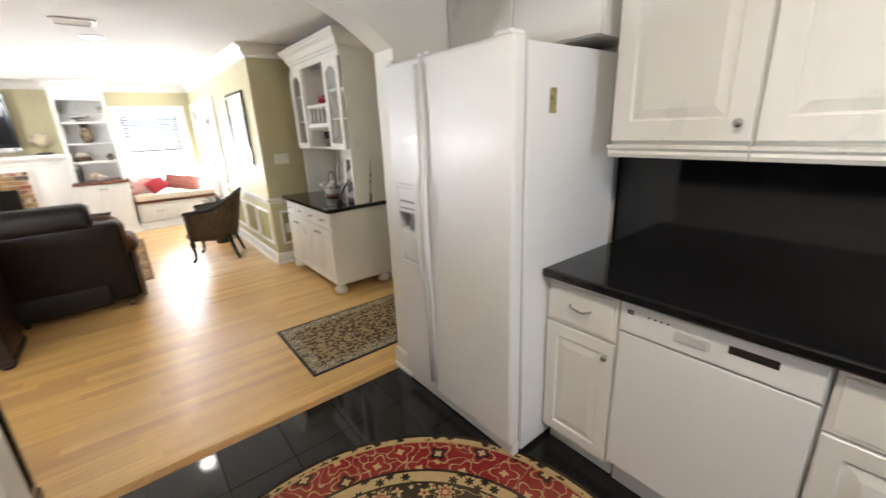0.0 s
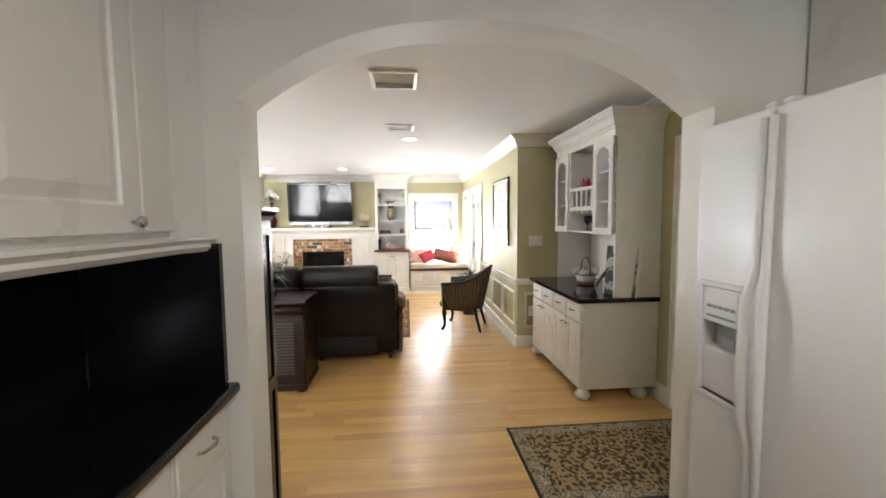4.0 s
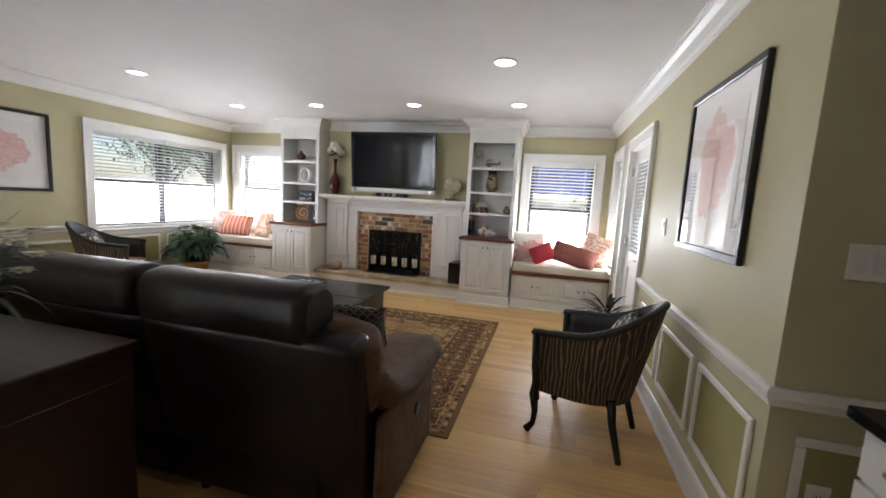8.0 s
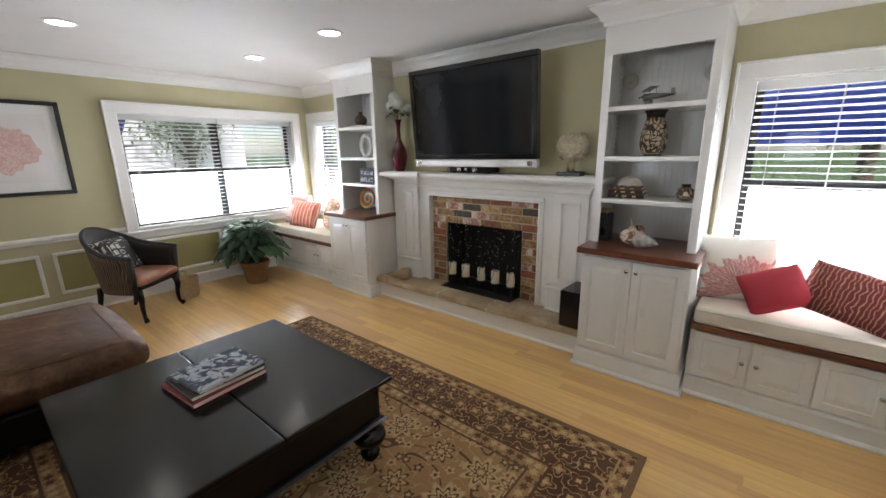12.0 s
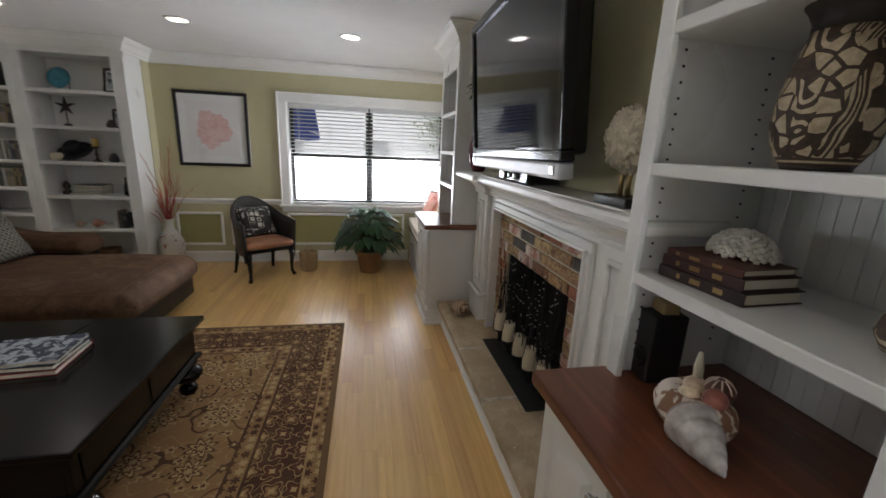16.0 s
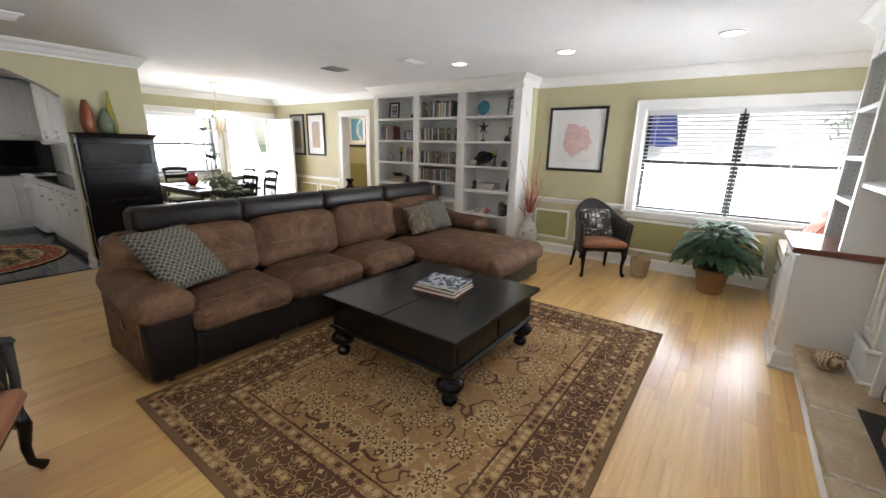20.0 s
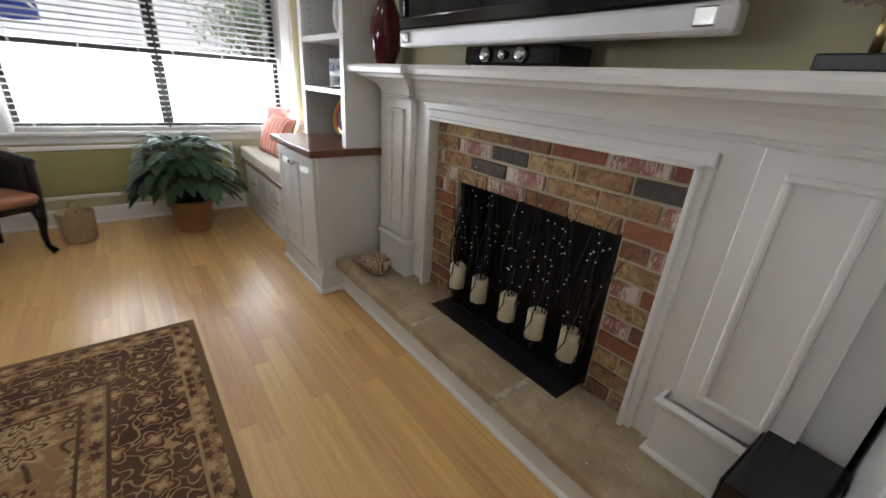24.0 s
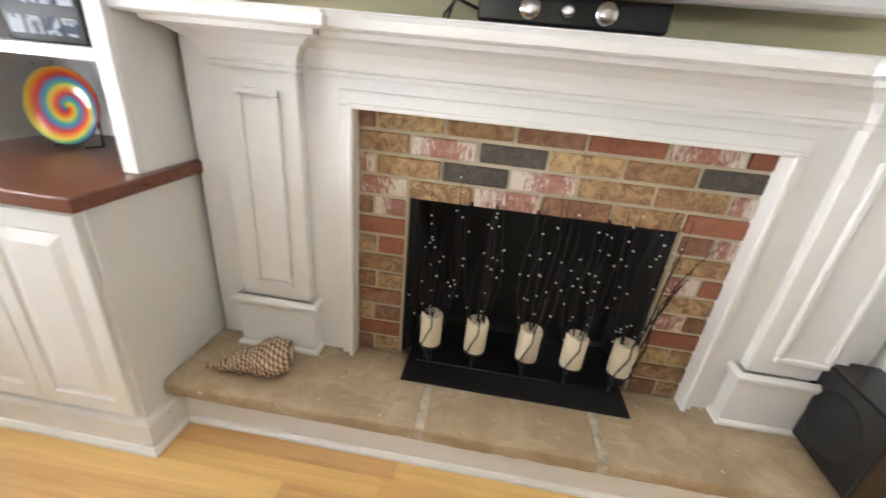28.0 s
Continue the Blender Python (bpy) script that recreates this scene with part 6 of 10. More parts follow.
def armchair(at, turn, pillow_label):
    a = thing("armchair", "black wicker barrel armchair with striped sides and tan seat", "armchair", at, turn, "barrel armchairs")
    # plan of the shell: arm front, round the back, arm front
    n = 26
    shell_in, shell_out, rim_pts = [], [], []
    for k in range(n + 1):
        s = k / n
        ang = math.pi * (1.10 * s - 0.05)
        x, y = -0.30 * math.cos(ang) * (1.0 if abs(math.cos(ang)) < 0.8 else 0.98), -0.19 + 0.44 * max(0, math.sin(ang)) ** 0.75
        if s < 0.09 or s > 0.91:
            y = -0.27 + 0.10 * min(s, 1 - s) / 0.09 + 0.0
        back = max(0.0, math.sin(math.pi * s)) ** 2.2
        top = 0.655 + 0.225 * back
        rim_pts.append((x * (1 + 0.10 * back * 0 + 0.04), y + 0.05 * back, top, back))
    bm, bi = bmesh.new(), bmesh.new()
    rows = []
    for x, y, top, back in rim_pts:
        low = Vector((x * 0.93, (y - 0.05 * back) * 0.90 - 0.005, 0.295))
        up_ = Vector((x, y + 0.05 * back, top))
        inn = Vector((-x, -y, 0)).normalized() * 0.028
        rows.append((low, up_, low + inn, up_ + inn))
    for (l0, u0, li0, ui0), (l1, u1, li1, ui1) in zip(rows, rows[1:]):
        steps = 5
        for j in range(steps):
            f0, f1 = j / steps, (j + 1) / steps
            bm.faces.new([bm.verts.new(p) for p in (l0.lerp(u0, f0), l0.lerp(u0, f1), l1.lerp(u1, f1), l1.lerp(u1, f0))]).smooth = True
            bi.faces.new([bi.verts.new(p) for p in (li0.lerp(ui0, f0), li1.lerp(ui1, f0), li1.lerp(ui1, f1), li0.lerp(ui0, f1))]).smooth = True
    for q in (bm, bi):
        bmesh.ops.remove_doubles(q, verts=q.verts, dist=1e-4)
        bmesh.ops.recalc_face_normals(q, faces=q.faces)
    geo = bmesh.ops.solidify(bm, geom=bm.faces[:], thickness=0.012)
    geo = bmesh.ops.solidify(bi, geom=bi.faces[:], thickness=0.010)
    part("outer_shell", bm, ZEBRA, a, "dark and gold striped woven cloth")
    part("inner_shell", bi, WICKER, a)
    mid = [((r[1] + r[3]) / 2) for r in rows]
    front0, front1 = mid[0] + Vector((0, -0.035, -0.005)), mid[-1] + Vector((0, -0.035, -0.005))
    part("rim", tube([front0 + Vector((0, -0.01, -0.012))] + [front0] + mid + [front1] + [front1 + Vector((0, -0.01, -0.012))], [0.014] + [0.022] * (len(mid) + 2) + [0.016], 10), WICKER, a, "thick black braided rim")
    for r in (rows[0], rows[-1]):
        m0 = (r[0] + r[2]) / 2
        m1 = (r[1] + r[3]) / 2
        part("arm_post", tube([m0 + Vector((0, -0.02, -0.06)), (m0 + m1) / 2 + Vector((0, -0.035, 0)), m1 + Vector((0, -0.025, 0))], [0.022, 0.019, 0.022], 8), WICKER, a)
    part("seat_rail", box(-0.255, -0.295, 0.325, 0.255, 0.0, 0.375, 0.012, 2), EBONY, a)
    bm = bmesh.new()
    add_blob(bm, -0.262, -0.315, 0.372, 0.262, 0.15, 0.445, 0.03, 3, None, 0.018)
    for v in bm.verts:
        v.co.x *= 1 - 0.30 * max(0, (v.co.y + 0.12) / 0.27) ** 1.5
    part("seat", bm, TANLEATHER, a, "worn tan leather seat")
    for sx in (-1, 1):
        part("front_leg", tube([(sx * 0.235, -0.268, 0.345), (sx * 0.248, -0.285, 0.25), (sx * 0.238, -0.272, 0.14), (sx * 0.240, -0.278, 0.06), (sx * 0.258, -0.312, 0.014)], [0.030, 0.028, 0.020, 0.017, 0.024], 10), EBONY, a, "curved cabriole leg")
        part("back_leg", tube([(sx * 0.205, 0.145, 0.335), (sx * 0.212, 0.165, 0.20), (sx * 0.225, 0.215, 0.02), (sx * 0.226, 0.219, 0.0)], [0.028, 0.022, 0.018, 0.018], 8), EBONY, a)
    p = throw_pillow(pillow_label, SQUARES, (0, 0, 0), (0.40, 0.38), 0, 0, 0, "pillows on the armchairs", 0.13)
    p.matrix_world = pose(*at, 0, 0, turn) @ pose(0.01, 0.10, 0.615, 62, 0, 4)
    return a


armchair((2.29, 7.225, 0), -109.5, "black and cream square-pattern pillow in the armchair")
armchair((-3.10, 8.18, 0), 126, "black and white square-pattern pillow in the armchair")


# ---- console cabinet behind the sofa ----
def console():
    c = thing("sideboard", "dark mahogany sideboard with rounded frieze and panel doors", "sideboard", (-0.43, 5.26, 0), 0)
    w, d = 0.985, 0.50
    part("top", box(-w, -0.005, 0.795, w, d, 0.832, 0.008, 2), MAHOGANY, c, "polished reddish-brown top")
    part("body", box(-w + 0.02, 0.03, 0.07, w - 0.02, d - 0.01, 0.70, 0.003), MAHOGANY, c)
    bm = bmesh.new()
    for a, b in ((-w + 0.02, -0.31), (-0.30, 0.30), (0.31, w - 0.02)):
        prof = [(0.03, 0.70)] + [(0.03 - 0.045 * math.sin(math.pi * k / 8), 0.702 + 0.088 * k / 8) for k in range(9)] + [(0.03, 0.794)]
        ring = [[bm.verts.new((x, y, z)) for y, z in prof] for x in (a, b)]
        for k in range(len(prof) - 1):
            bm.faces.new((ring[0][k], ring[1][k], ring[1][k + 1], ring[0][k + 1])).smooth = True
        bm.faces.new(ring[0][::-1])
        bm.faces.new(ring[1])
    part("rounded_frieze", bm, MAHOGANY, c, "bulging carved frieze")
    part("frieze_core", box(-w + 0.02, 0.03, 0.70, w - 0.02, d - 0.01, 0.795), MAHOGANY, c)
    for x in (-w + 0.025, w - 0.07):
        part("corner_post", box(x, 0.01, 0.07, x + 0.045, 0.03, 0.70, 0.006), MAHOGANY, c)
    for k, x in enumerate((-0.93, -0.465, 0.0, 0.465)):
        x += 0.003
        wd = 0.459
        dr = part("door", frame_bm(x, 0.10, x + wd, 0.685, 0.012, 0.022, 0.055), MAHOGANY, c, "framed dark wooden door")
        if k in (0, 3):
            bm = bmesh.new()
            for j in range(17):
                add_box(bm, x + 0.058, 0.016, 0.163 + j * 0.028, x + wd - 0.058, 0.022, 0.181 + j * 0.028, 0.003, m=None)
            part("louvre", bm, plain("grey_louvre", (0.085, 0.078, 0.075), 0.5, var=0.1), dr, "grey slatted door panel")
        else:
            part("panel", box(x + 0.055, 0.022, 0.155, x + wd - 0.055, 0.026, 0.63), MAHOGANY, dr)
        part("pull", knob_bm(x + (wd - 0.025 if k % 2 == 0 else 0.025), 0.012, 0.42, 0.8), DARKMETAL, dr)
    prof = [(0.085, 0), (0.085, 0.012), (0.070, 0.018), (0.066, 0.012), (0.055, 0.012), (0.050, 0.020), (0.03, 0.020), (0.026, 0.014), (0.012, 0.018), (0.004, 0.022)]
    part("lock_medallion", lathe(prof, 28, pose(0.0, 0.010, 0.415, 90)), plain("aged_bronze", (0.10, 0.075, 0.05), 0.45, metal=0.8, var=0.3), c, "large round aged bronze lock plate")
    part("plinth", box(-w + 0.01, 0.008, 0.02, w - 0.01, d - 0.005, 0.07, 0.008), MAHOGANY, c)
    for x in (-w + 0.06, w - 0.06):
        for y in (0.05, d - 0.06):
            part("foot", lathe([(0.034, 0), (0.044, 0.010), (0.036, 0.021)], 14, pose(x, y, 0)), MAHOGANY, c)


def frame_bm(x0, z0, x1, z1, y0, y1, s):
    bm = bmesh.new()
    for p in ((x0, z0, x1, z0 + s), (x0, z1 - s, x1, z1), (x0, z0 + s, x0 + s, z1 - s), (x1 - s, z0 + s, x1, z1 - s)):
        add_box(bm, p[0], y0, p[1], p[2], y1, p[3], 0.004)
    return bm


console()


# ---- kitchen ----
def base_unit(parent, x0, x1, drawer=True, doors=1, h=0.895, depth=0.60, pull_at=None, knobs=True):
    """Fronts towards -y at y = 0, between x0 and x1 in the unit's own frame."""
    part("body", box(x0, 0.021, 0.10, x1, depth, h), CAB, parent)
    part("toe_kick", box(x0, 0.07, 0.002, x1, depth, 0.10), CAB, parent)
    top = h - 0.012
    low = 0.70 if drawer else top
    if drawer:
        dr = part("drawer_front", drawer_front(x0 + 0.004, low + 0.006, x1 - 0.004, top), CAB, parent)
        part("handle", pull_bm((x0 + x1) / 2, 0.0, (low + top) / 2 + 0.005), CHROME, dr, "curved pewter pull")
    w = (x1 - x0) / doors
    for k in range(doors):
        a = x0 + k * w
        dr = part("door", panel(a + 0.004, 0.115, a + w - 0.004, low - 0.004, 0.0, 0.02, 0.055), CAB, parent)
        kx = a + w - 0.035 if (k % 2 == 0 and doors > 1) or (doors == 1) else a + 0.035
        part("knob", knob_bm(kx, 0.0, low - 0.06, 1.1), CHROME, dr)


def drawer_front(x0, z0, x1, z1):
    bm = box(x0, 0.006, z0, x1, 0.02, z1)
    add_box(bm, x0 + 0.012, 0.0, z0 + 0.012, x1 - 0.012, 0.0065, z1 - 0.012, 0.004)
    return bm


def kitchen():
    H = 0.895
    # east run: local x runs south from the fridge
    G = "east kitchen base units"
    u = thing("base_unit", "narrow white base unit with drawer beside the fridge", "cabinet", (2.835, 2.335, 0), -90, G)
    base_unit(u, 0.0, 0.335, h=0.915, depth=0.55)
    dw = thing("dishwasher", "white built-in dishwasher with a recessed grip", "dishwasher", (2.835, 1.995, 0.02), -90)
    part("body", box(0.0, 0.03, 0.10, 0.60, 0.55, H - 0.01), FRIDGE, dw)
    part("door", box(0.004, 0.0, 0.115, 0.596, 0.03, 0.755, 0.006, 2), FRIDGE, dw)
    bm = bmesh.new()
    add_box(bm, 0.004, -0.004, 0.762, 0.596, 0.03, 0.882, 0.006, 2)
    part("control_panel", bm, FRIDGE, dw, "white control panel")
    part("grip", box(0.20, -0.008, 0.800, 0.31, -0.0035, 0.838, 0.004), plain("grey_recess", (0.50, 0.51, 0.52), 0.4), dw)
    part("display", box(0.36, -0.006, 0.822, 0.49, -0.0035, 0.850, 0.001), BLACKPL, dw, "dark display strip")
    for k in range(4):
        part("button", lathe([(0.004, 0), (0.004, 0.002)], 8, pose(0.11 + 0.022 * k, -0.004, 0.85, 90)), BLACKPL, dw)
    part("badge", box(0.03, -0.0055, 0.842, 0.055, -0.0035, 0.860, 0.002), CHROME, dw)
    part("kick_plate", box(0.01, 0.06, -0.018, 0.59, 0.08, 0.10), FRIDGE, dw)
    for k, (a, b) in enumerate(((0.0, 0.76), (0.765, 1.36), (1.365, 2.08))):
        u = thing("base_unit", "white base unit under the black counter", "cabinet", (2.835, 1.390, 0), -90, G)
        base_unit(u, a, b, True, 2, 0.915, 0.55)
    ct = thing("kitchen_counter", "polished black stone counter with a rounded edge", "countertop")
    bm = bmesh.new()
    add_box(bm, 2.795, YK + 0.02, H + 0.021, XK - 0.002, 2.345, H + 0.061, 0.014, 3)
    part("slab", bm, BLACKSTONE, ct)
    part("backsplash", box(XK - 0.024, YK + 0.02, H + 0.062, XK - 0.001, 2.345, 1.44), BLACKSTONE, ct, "full-height polished black backsplash")
    # east wall units
    for k, (y1, w) in enumerate(((2.245, 0.50), (1.74, 0.84), (0.895, 0.95))):
        u = thing("wall_unit", "white raised-panel wall cabinet with bottom moulding", "cabinet", (3.10, y1, 0.04), -90, "east kitchen wall units")
        part("body", box(0.0, 0.021, 1.42, w, 0.298, 2.359), CAB, u)
        n = 2 if w > 0.7 else 1
        for j in range(n):
            a = j * w / n
            dr = part("door", panel(a + 0.004, 1.44, a + w / n - 0.004, 2.34, 0.0, 0.02, 0.075), CAB, u)
            part("knob", knob_bm(a + (w / n - 0.04 if j == 0 else 0.04), 0.0, 1.50, 1.1), CHROME, dr)
        part("bottom_moulding", sweep([(0, 1.375), (0.004, 1.375), (0.012, 1.390), (0.010, 1.402), (0.020, 1.412), (0.020, 1.424), (-0.02, 1.424), (-0.02, 1.375)], [(0.0, 0.0, 0), (w, 0.0, 0)]), CAB, u)
    u = thing("wall_unit", "white wall cabinet above the fridge", "cabinet", (3.045, 3.228, 0), -90, "east kitchen wall units")
    part("body", box(0.0, 0.021, 1.893, 0.94, 0.353, 2.40), CAB, u)
    for j in range(2):
        part("door", box(0.004 + j * 0.47, 0.0, 1.898, 0.466 + j * 0.47, 0.02, 2.39, 0.003), CAB, u)
    wall_fill = setting("soffit_kitchen", box(3.05, YK + 0.01, 2.40, XK, YA0 - 0.002, ZC - 0.001), KITWALL, "white plaster soffit over the cabinets", "ceiling")

    # west run
    G = "west kitchen base units"
    widths = ((2.51, 3.19, 2), (1.825, 2.505, 2), (1.14, 1.82, 2), (0.70, 1.135, 2))
    for y0, y1, n in widths:
        u = thing("base_unit", "white base unit with drawers and raised doors", "cabinet", (0.80, y0, 0), 90, G)
        w = y1 - y0
        part("body", box(0, 0.021, 0.10, w, 0.495, H), CAB, u)
        part("toe_kick", box(0, 0.07, 0.002, w, 0.495, 0.10), CAB, u)
        for j in range(2):
            a = j * w / 2
            dr = part("drawer_front", drawer_front(a + 0.004, 0.715, a + w / 2 - 0.004, H - 0.012), CAB, u)
            part("handle", pull_bm(a + w / 4, 0.0, 0.812), CHROME, dr, "curved pewter pull")
            dr = part("door", panel(a + 0.004, 0.115, a + w / 2 - 0.004, 0.705, 0.0, 0.02, 0.05), CAB, u)
            part("knob", knob_bm(a + (w / 2 - 0.03 if j == 0 else 0.03), 0.0, 0.645, 1.1), CHROME, dr)
    ct = thing("kitchen_counter", "polished black stone counter with black backsplash", "countertop")
    part("slab", box(XP1 + 0.002, 0.70, H + 0.001, 0.83, 3.233, H + 0.041, 0.014, 3), BLACKSTONE, ct)
    part("backsplash", box(XP1 + 0.001, 0.70, H + 0.042, XP1 + 0.024, 3.205, 1.45), BLACKSTONE, ct)
    part("end_splash", box(XP1 + 0.0245, 3.208, H + 0.042, 0.785, 3.2335, 1.447), BLACKSTONE, ct)
    for y0, y1 in ((2.44, 3.10), (1.78, 2.435), (1.12, 1.775)):
        u = thing("wall_unit", "white raised-panel wall cabinet with bottom moulding", "cabinet", (0.705, y0, 0.045), 90, "west kitchen wall units")
        w = y1 - y0
        part("body", box(0, 0.021, 1.43, w, 0.40, 2.395), CAB, u)
        dr = part("door", panel(0.004, 1.45, w - 0.16, 2.38, 0.0, 0.02, 0.075), CAB, u)
        part("knob", knob_bm(w - 0.205, 0.0, 1.48, 1.2), CHROME, dr)
        part("stile", box(w - 0.156, 0.0, 1.45, w, 0.021, 2.38, 0.003), CAB, u)
        part("bottom_moulding", sweep([(0, 1.375), (0.006, 1.375), (0.022, 1.392), (0.018, 1.404), (0.034, 1.418), (0.034, 1.430), (-0.02, 1.430), (-0.02, 1.375)], [(0.0, 0.0, 0), (w, 0.0, 0)]), CAB, u)
    u = thing("end_panel", "white angled end panel of the wall cabinets", "cabinet", (0, 0, 0.045))
    bm = bmesh.new()
    pts = [(0.705, 3.10), (0.74, 3.2335), (XP1 + 0.02, 3.2335), (XP1 + 0.02, 3.10)]
    lo, hi = [bm.verts.new((x, y, 1.43)) for x, y in pts], [bm.verts.new((x, y, 2.399)) for x, y in pts]
    bm.faces.new(lo[::-1]), bm.faces.new(hi)
    for k in range(4):
        bm.faces.new((lo[k], lo[(k + 1) % 4], hi[(k + 1) % 4], hi[k]))
    bmesh.ops.recalc_face_normals(bm, faces=bm.faces)
    part("panel", bm, CAB, u)
    part("bottom_moulding", sweep([(0, 1.375), (0.006, 1.375), (0.022, 1.392), (0.018, 1.404), (0.034, 1.418), (0.034, 1.430), (-0.02, 1.430), (-0.02, 1.375)], [(0.705, 3.10, 0), (0.745, 3.2335, 0)]), CAB, u)
    # south run, seen from the living room through the arch
    G = "south kitchen units"
    for a, b in ((0.0, 0.60), (0.605, 1.22), (1.225, 1.83), (1.835, 2.42)):
        u = thing("base_unit", "white base unit under the black counter", "cabinet", (2.79, -0.20, 0), 180, G)
        base_unit(u, a, b, True, 2, 0.895, 0.595)
    ct = thing("kitchen_counter", "polished black stone counter along the window wall", "countertop")
    part("slab", box(XP1 + 0.012, YK + 0.012, H + 0.001, 2.79, -0.165, H + 0.041, 0.014, 3), BLACKSTONE, ct)
    part("backsplash", box(XP1 + 0.012, YK + 0.001, H + 0.042, WIN_K[0] - 0.11, YK + 0.03, 1.46), BLACKSTONE, ct)
    for east in (0.96, 1.61):
        u = thing("wall_unit", "white raised-panel wall cabinet with two doors", "cabinet", (east, YK + 0.34, 0.045), 180, G)
        part("body", box(0, 0.021, 1.43, 0.64, 0.335, 2.39), CAB, u)
        for a in (0.0, 0.32):
            dr = part("door", panel(a + 0.004, 1.45, a + 0.316, 2.38, 0.0, 0.02, 0.06), CAB, u)
            part("knob", knob_bm(a + (0.28 if a == 0 else 0.04), 0.0, 1.49, 1.1), CHROME, dr)
    st = thing("kitchen_range", "white freestanding range at the end of the counter", "oven", (0.86, -0.075, 0), 90)
    part("body", box(0.0, 0.03, 0.03, 0.76, 0.555, 0.905, 0.004), FRIDGE, st)
    part("oven_door", box(0.006, 0.0, 0.24, 0.754, 0.03, 0.80, 0.008, 2), FRIDGE, st, "white oven door")
    part("drawer", box(0.006, 0.004, 0.05, 0.754, 0.03, 0.232, 0.006, 2), FRIDGE, st)
    part("door_handle", tube([(0.06, 0.0, 0.755), (0.07, -0.045, 0.755), (0.69, -0.045, 0.755), (0.70, 0.0, 0.755)], 0.011, 8), FRIDGE, st, "white bar handle")
    part("cooktop", box(-0.002, -0.012, 0.9055, 0.762, 0.555, 0.935, 0.010, 2), FRIDGE, st, "white enamel cooktop")
    for x, y in ((0.20, 0.15), (0.56, 0.15), (0.20, 0.41), (0.56, 0.41)):
        part("burner", lathe([(0.085, 0), (0.088, 0.006), (0.06, 0.010), (0.0, 0.008)], 20, pose(x, y, 0.9355)), BLACKIRON, st)
    setting("soffit_kitchen_west", box(XP1, 0.70, 2.446, 0.70, YA0 - 0.002, ZC - 0.001), KITWALL, "white plaster soffit over the cabinets", "ceiling")


kitchen()


def fridge():
    f = thing("refrigerator", "white side-by-side refrigerator with an ice dispenser", "refrigerator", (2.605, 3.228, 0), -90)
    # local x: 0 at the arch side to 0.88, front towards -y
    W, H, split = 0.885, 1.872, 0.315
    part("case", box(0.0, 0.075, 0.03, W, 0.735, H - 0.02, 0.006, 2), FRIDGE, f)
    part("kick_grille", box(0.01, 0.03, 0.012, W - 0.01, 0.075, 0.075, 0.004), FRIDGE, f)
    bm = bmesh.new()
    add_box(bm, 0.004, 0.0, 0.085, split - 0.004, 0.068, 1.03, 0.012, 3)
    add_box(bm, 0.004, 0.0, 1.27, split - 0.004, 0.068, H, 0.012, 3)
    add_box(bm, 0.004, 0.0, 1.02, 0.045, 0.068, 1.28)
    add_box(bm, split - 0.075, 0.0, 1.02, split - 0.004, 0.068, 1.28)
    part("freezer_door", bm, FRIDGE, f)
    part("fridge_door", box(split + 0.004, 0.0, 0.085, W - 0.004, 0.068, H, 0.016, 3), FRIDGE, f)
    part("door_gasket", box(0.012, 0.0685, 0.09, W - 0.012, 0.0745, H - 0.01), plain("grey_gasket", (0.42, 0.43, 0.44), 0.6), f)
    d = part("dispenser", frame_bm(0.040, 0.83, split - 0.070, 1.285, -0.010, 0.012, 0.022), FRIDGE, f, "raised white dispenser frame")
    part("control_panel", box(0.062, -0.008, 1.13, split - 0.092, 0.01, 1.263, 0.004), FRIDGE, d)
    bm = bmesh.new()
    for k in range(5):
        add_box(bm, 0.085 + k * 0.027, -0.0105, 1.185, 0.105 + k * 0.027, -0.0078, 1.197)
    add_box(bm, 0.085, -0.0105, 1.15, 0.215, -0.0078, 1.158)
    part("dispenser_buttons", bm, plain("grey_print", (0.25, 0.26, 0.27), 0.5), d)
    bm = bmesh.new()
    add_box(bm, 0.06, 0.055, 0.85, split - 0.09, 0.064, 1.14)
    add_box(bm, 0.06, 0.0, 0.85, split - 0.09, 0.06, 0.862)
    part("dispenser_recess", bm, plain("shaded_white_plastic", (0.60, 0.61, 0.62), 0.4), d)
    part("dispenser_paddle", box(0.12, 0.02, 0.98, 0.19, 0.03, 1.08, 0.006), plain("clear_grey_plastic", (0.4, 0.41, 0.42), 0.2), d)
    for sx in (-1, 1):
        x = split + sx * 0.030
        xe = split + sx * 0.016
        pts = [(xe, -0.012, 0.16), (xe, -0.016, 0.74), (x, -0.034, 0.84), (x + sx * 0.004, -0.040, 1.05), (x, -0.034, 1.26), (xe, -0.016, 1.36), (xe, -0.012, 1.84)]
        part("handle", tube(pts, [0.012, 0.013, 0.016, 0.017, 0.016, 0.013, 0.012], 10), FRIDGE, f, "long white bowed handle")
    for x in (0.03, split - 0.03, split + 0.03, W - 0.10):
        part("hinge_cover", box(x - 0.02, 0.015, H + 0.0005, x + 0.06 if x > 0.5 else x + 0.02, 0.10, H + 0.020, 0.006), FRIDGE, f)
    part("energy_sticker", box(W + 0.0005, 0.20, 1.60, W + 0.0018, 0.245, 1.695, 0.0003), cloth("yellow_sticker", (0.42, 0.36, 0.15), (0.12, 0.11, 0.07), "noise", 130, 0.52), f, "small yellow sticker")


fridge()


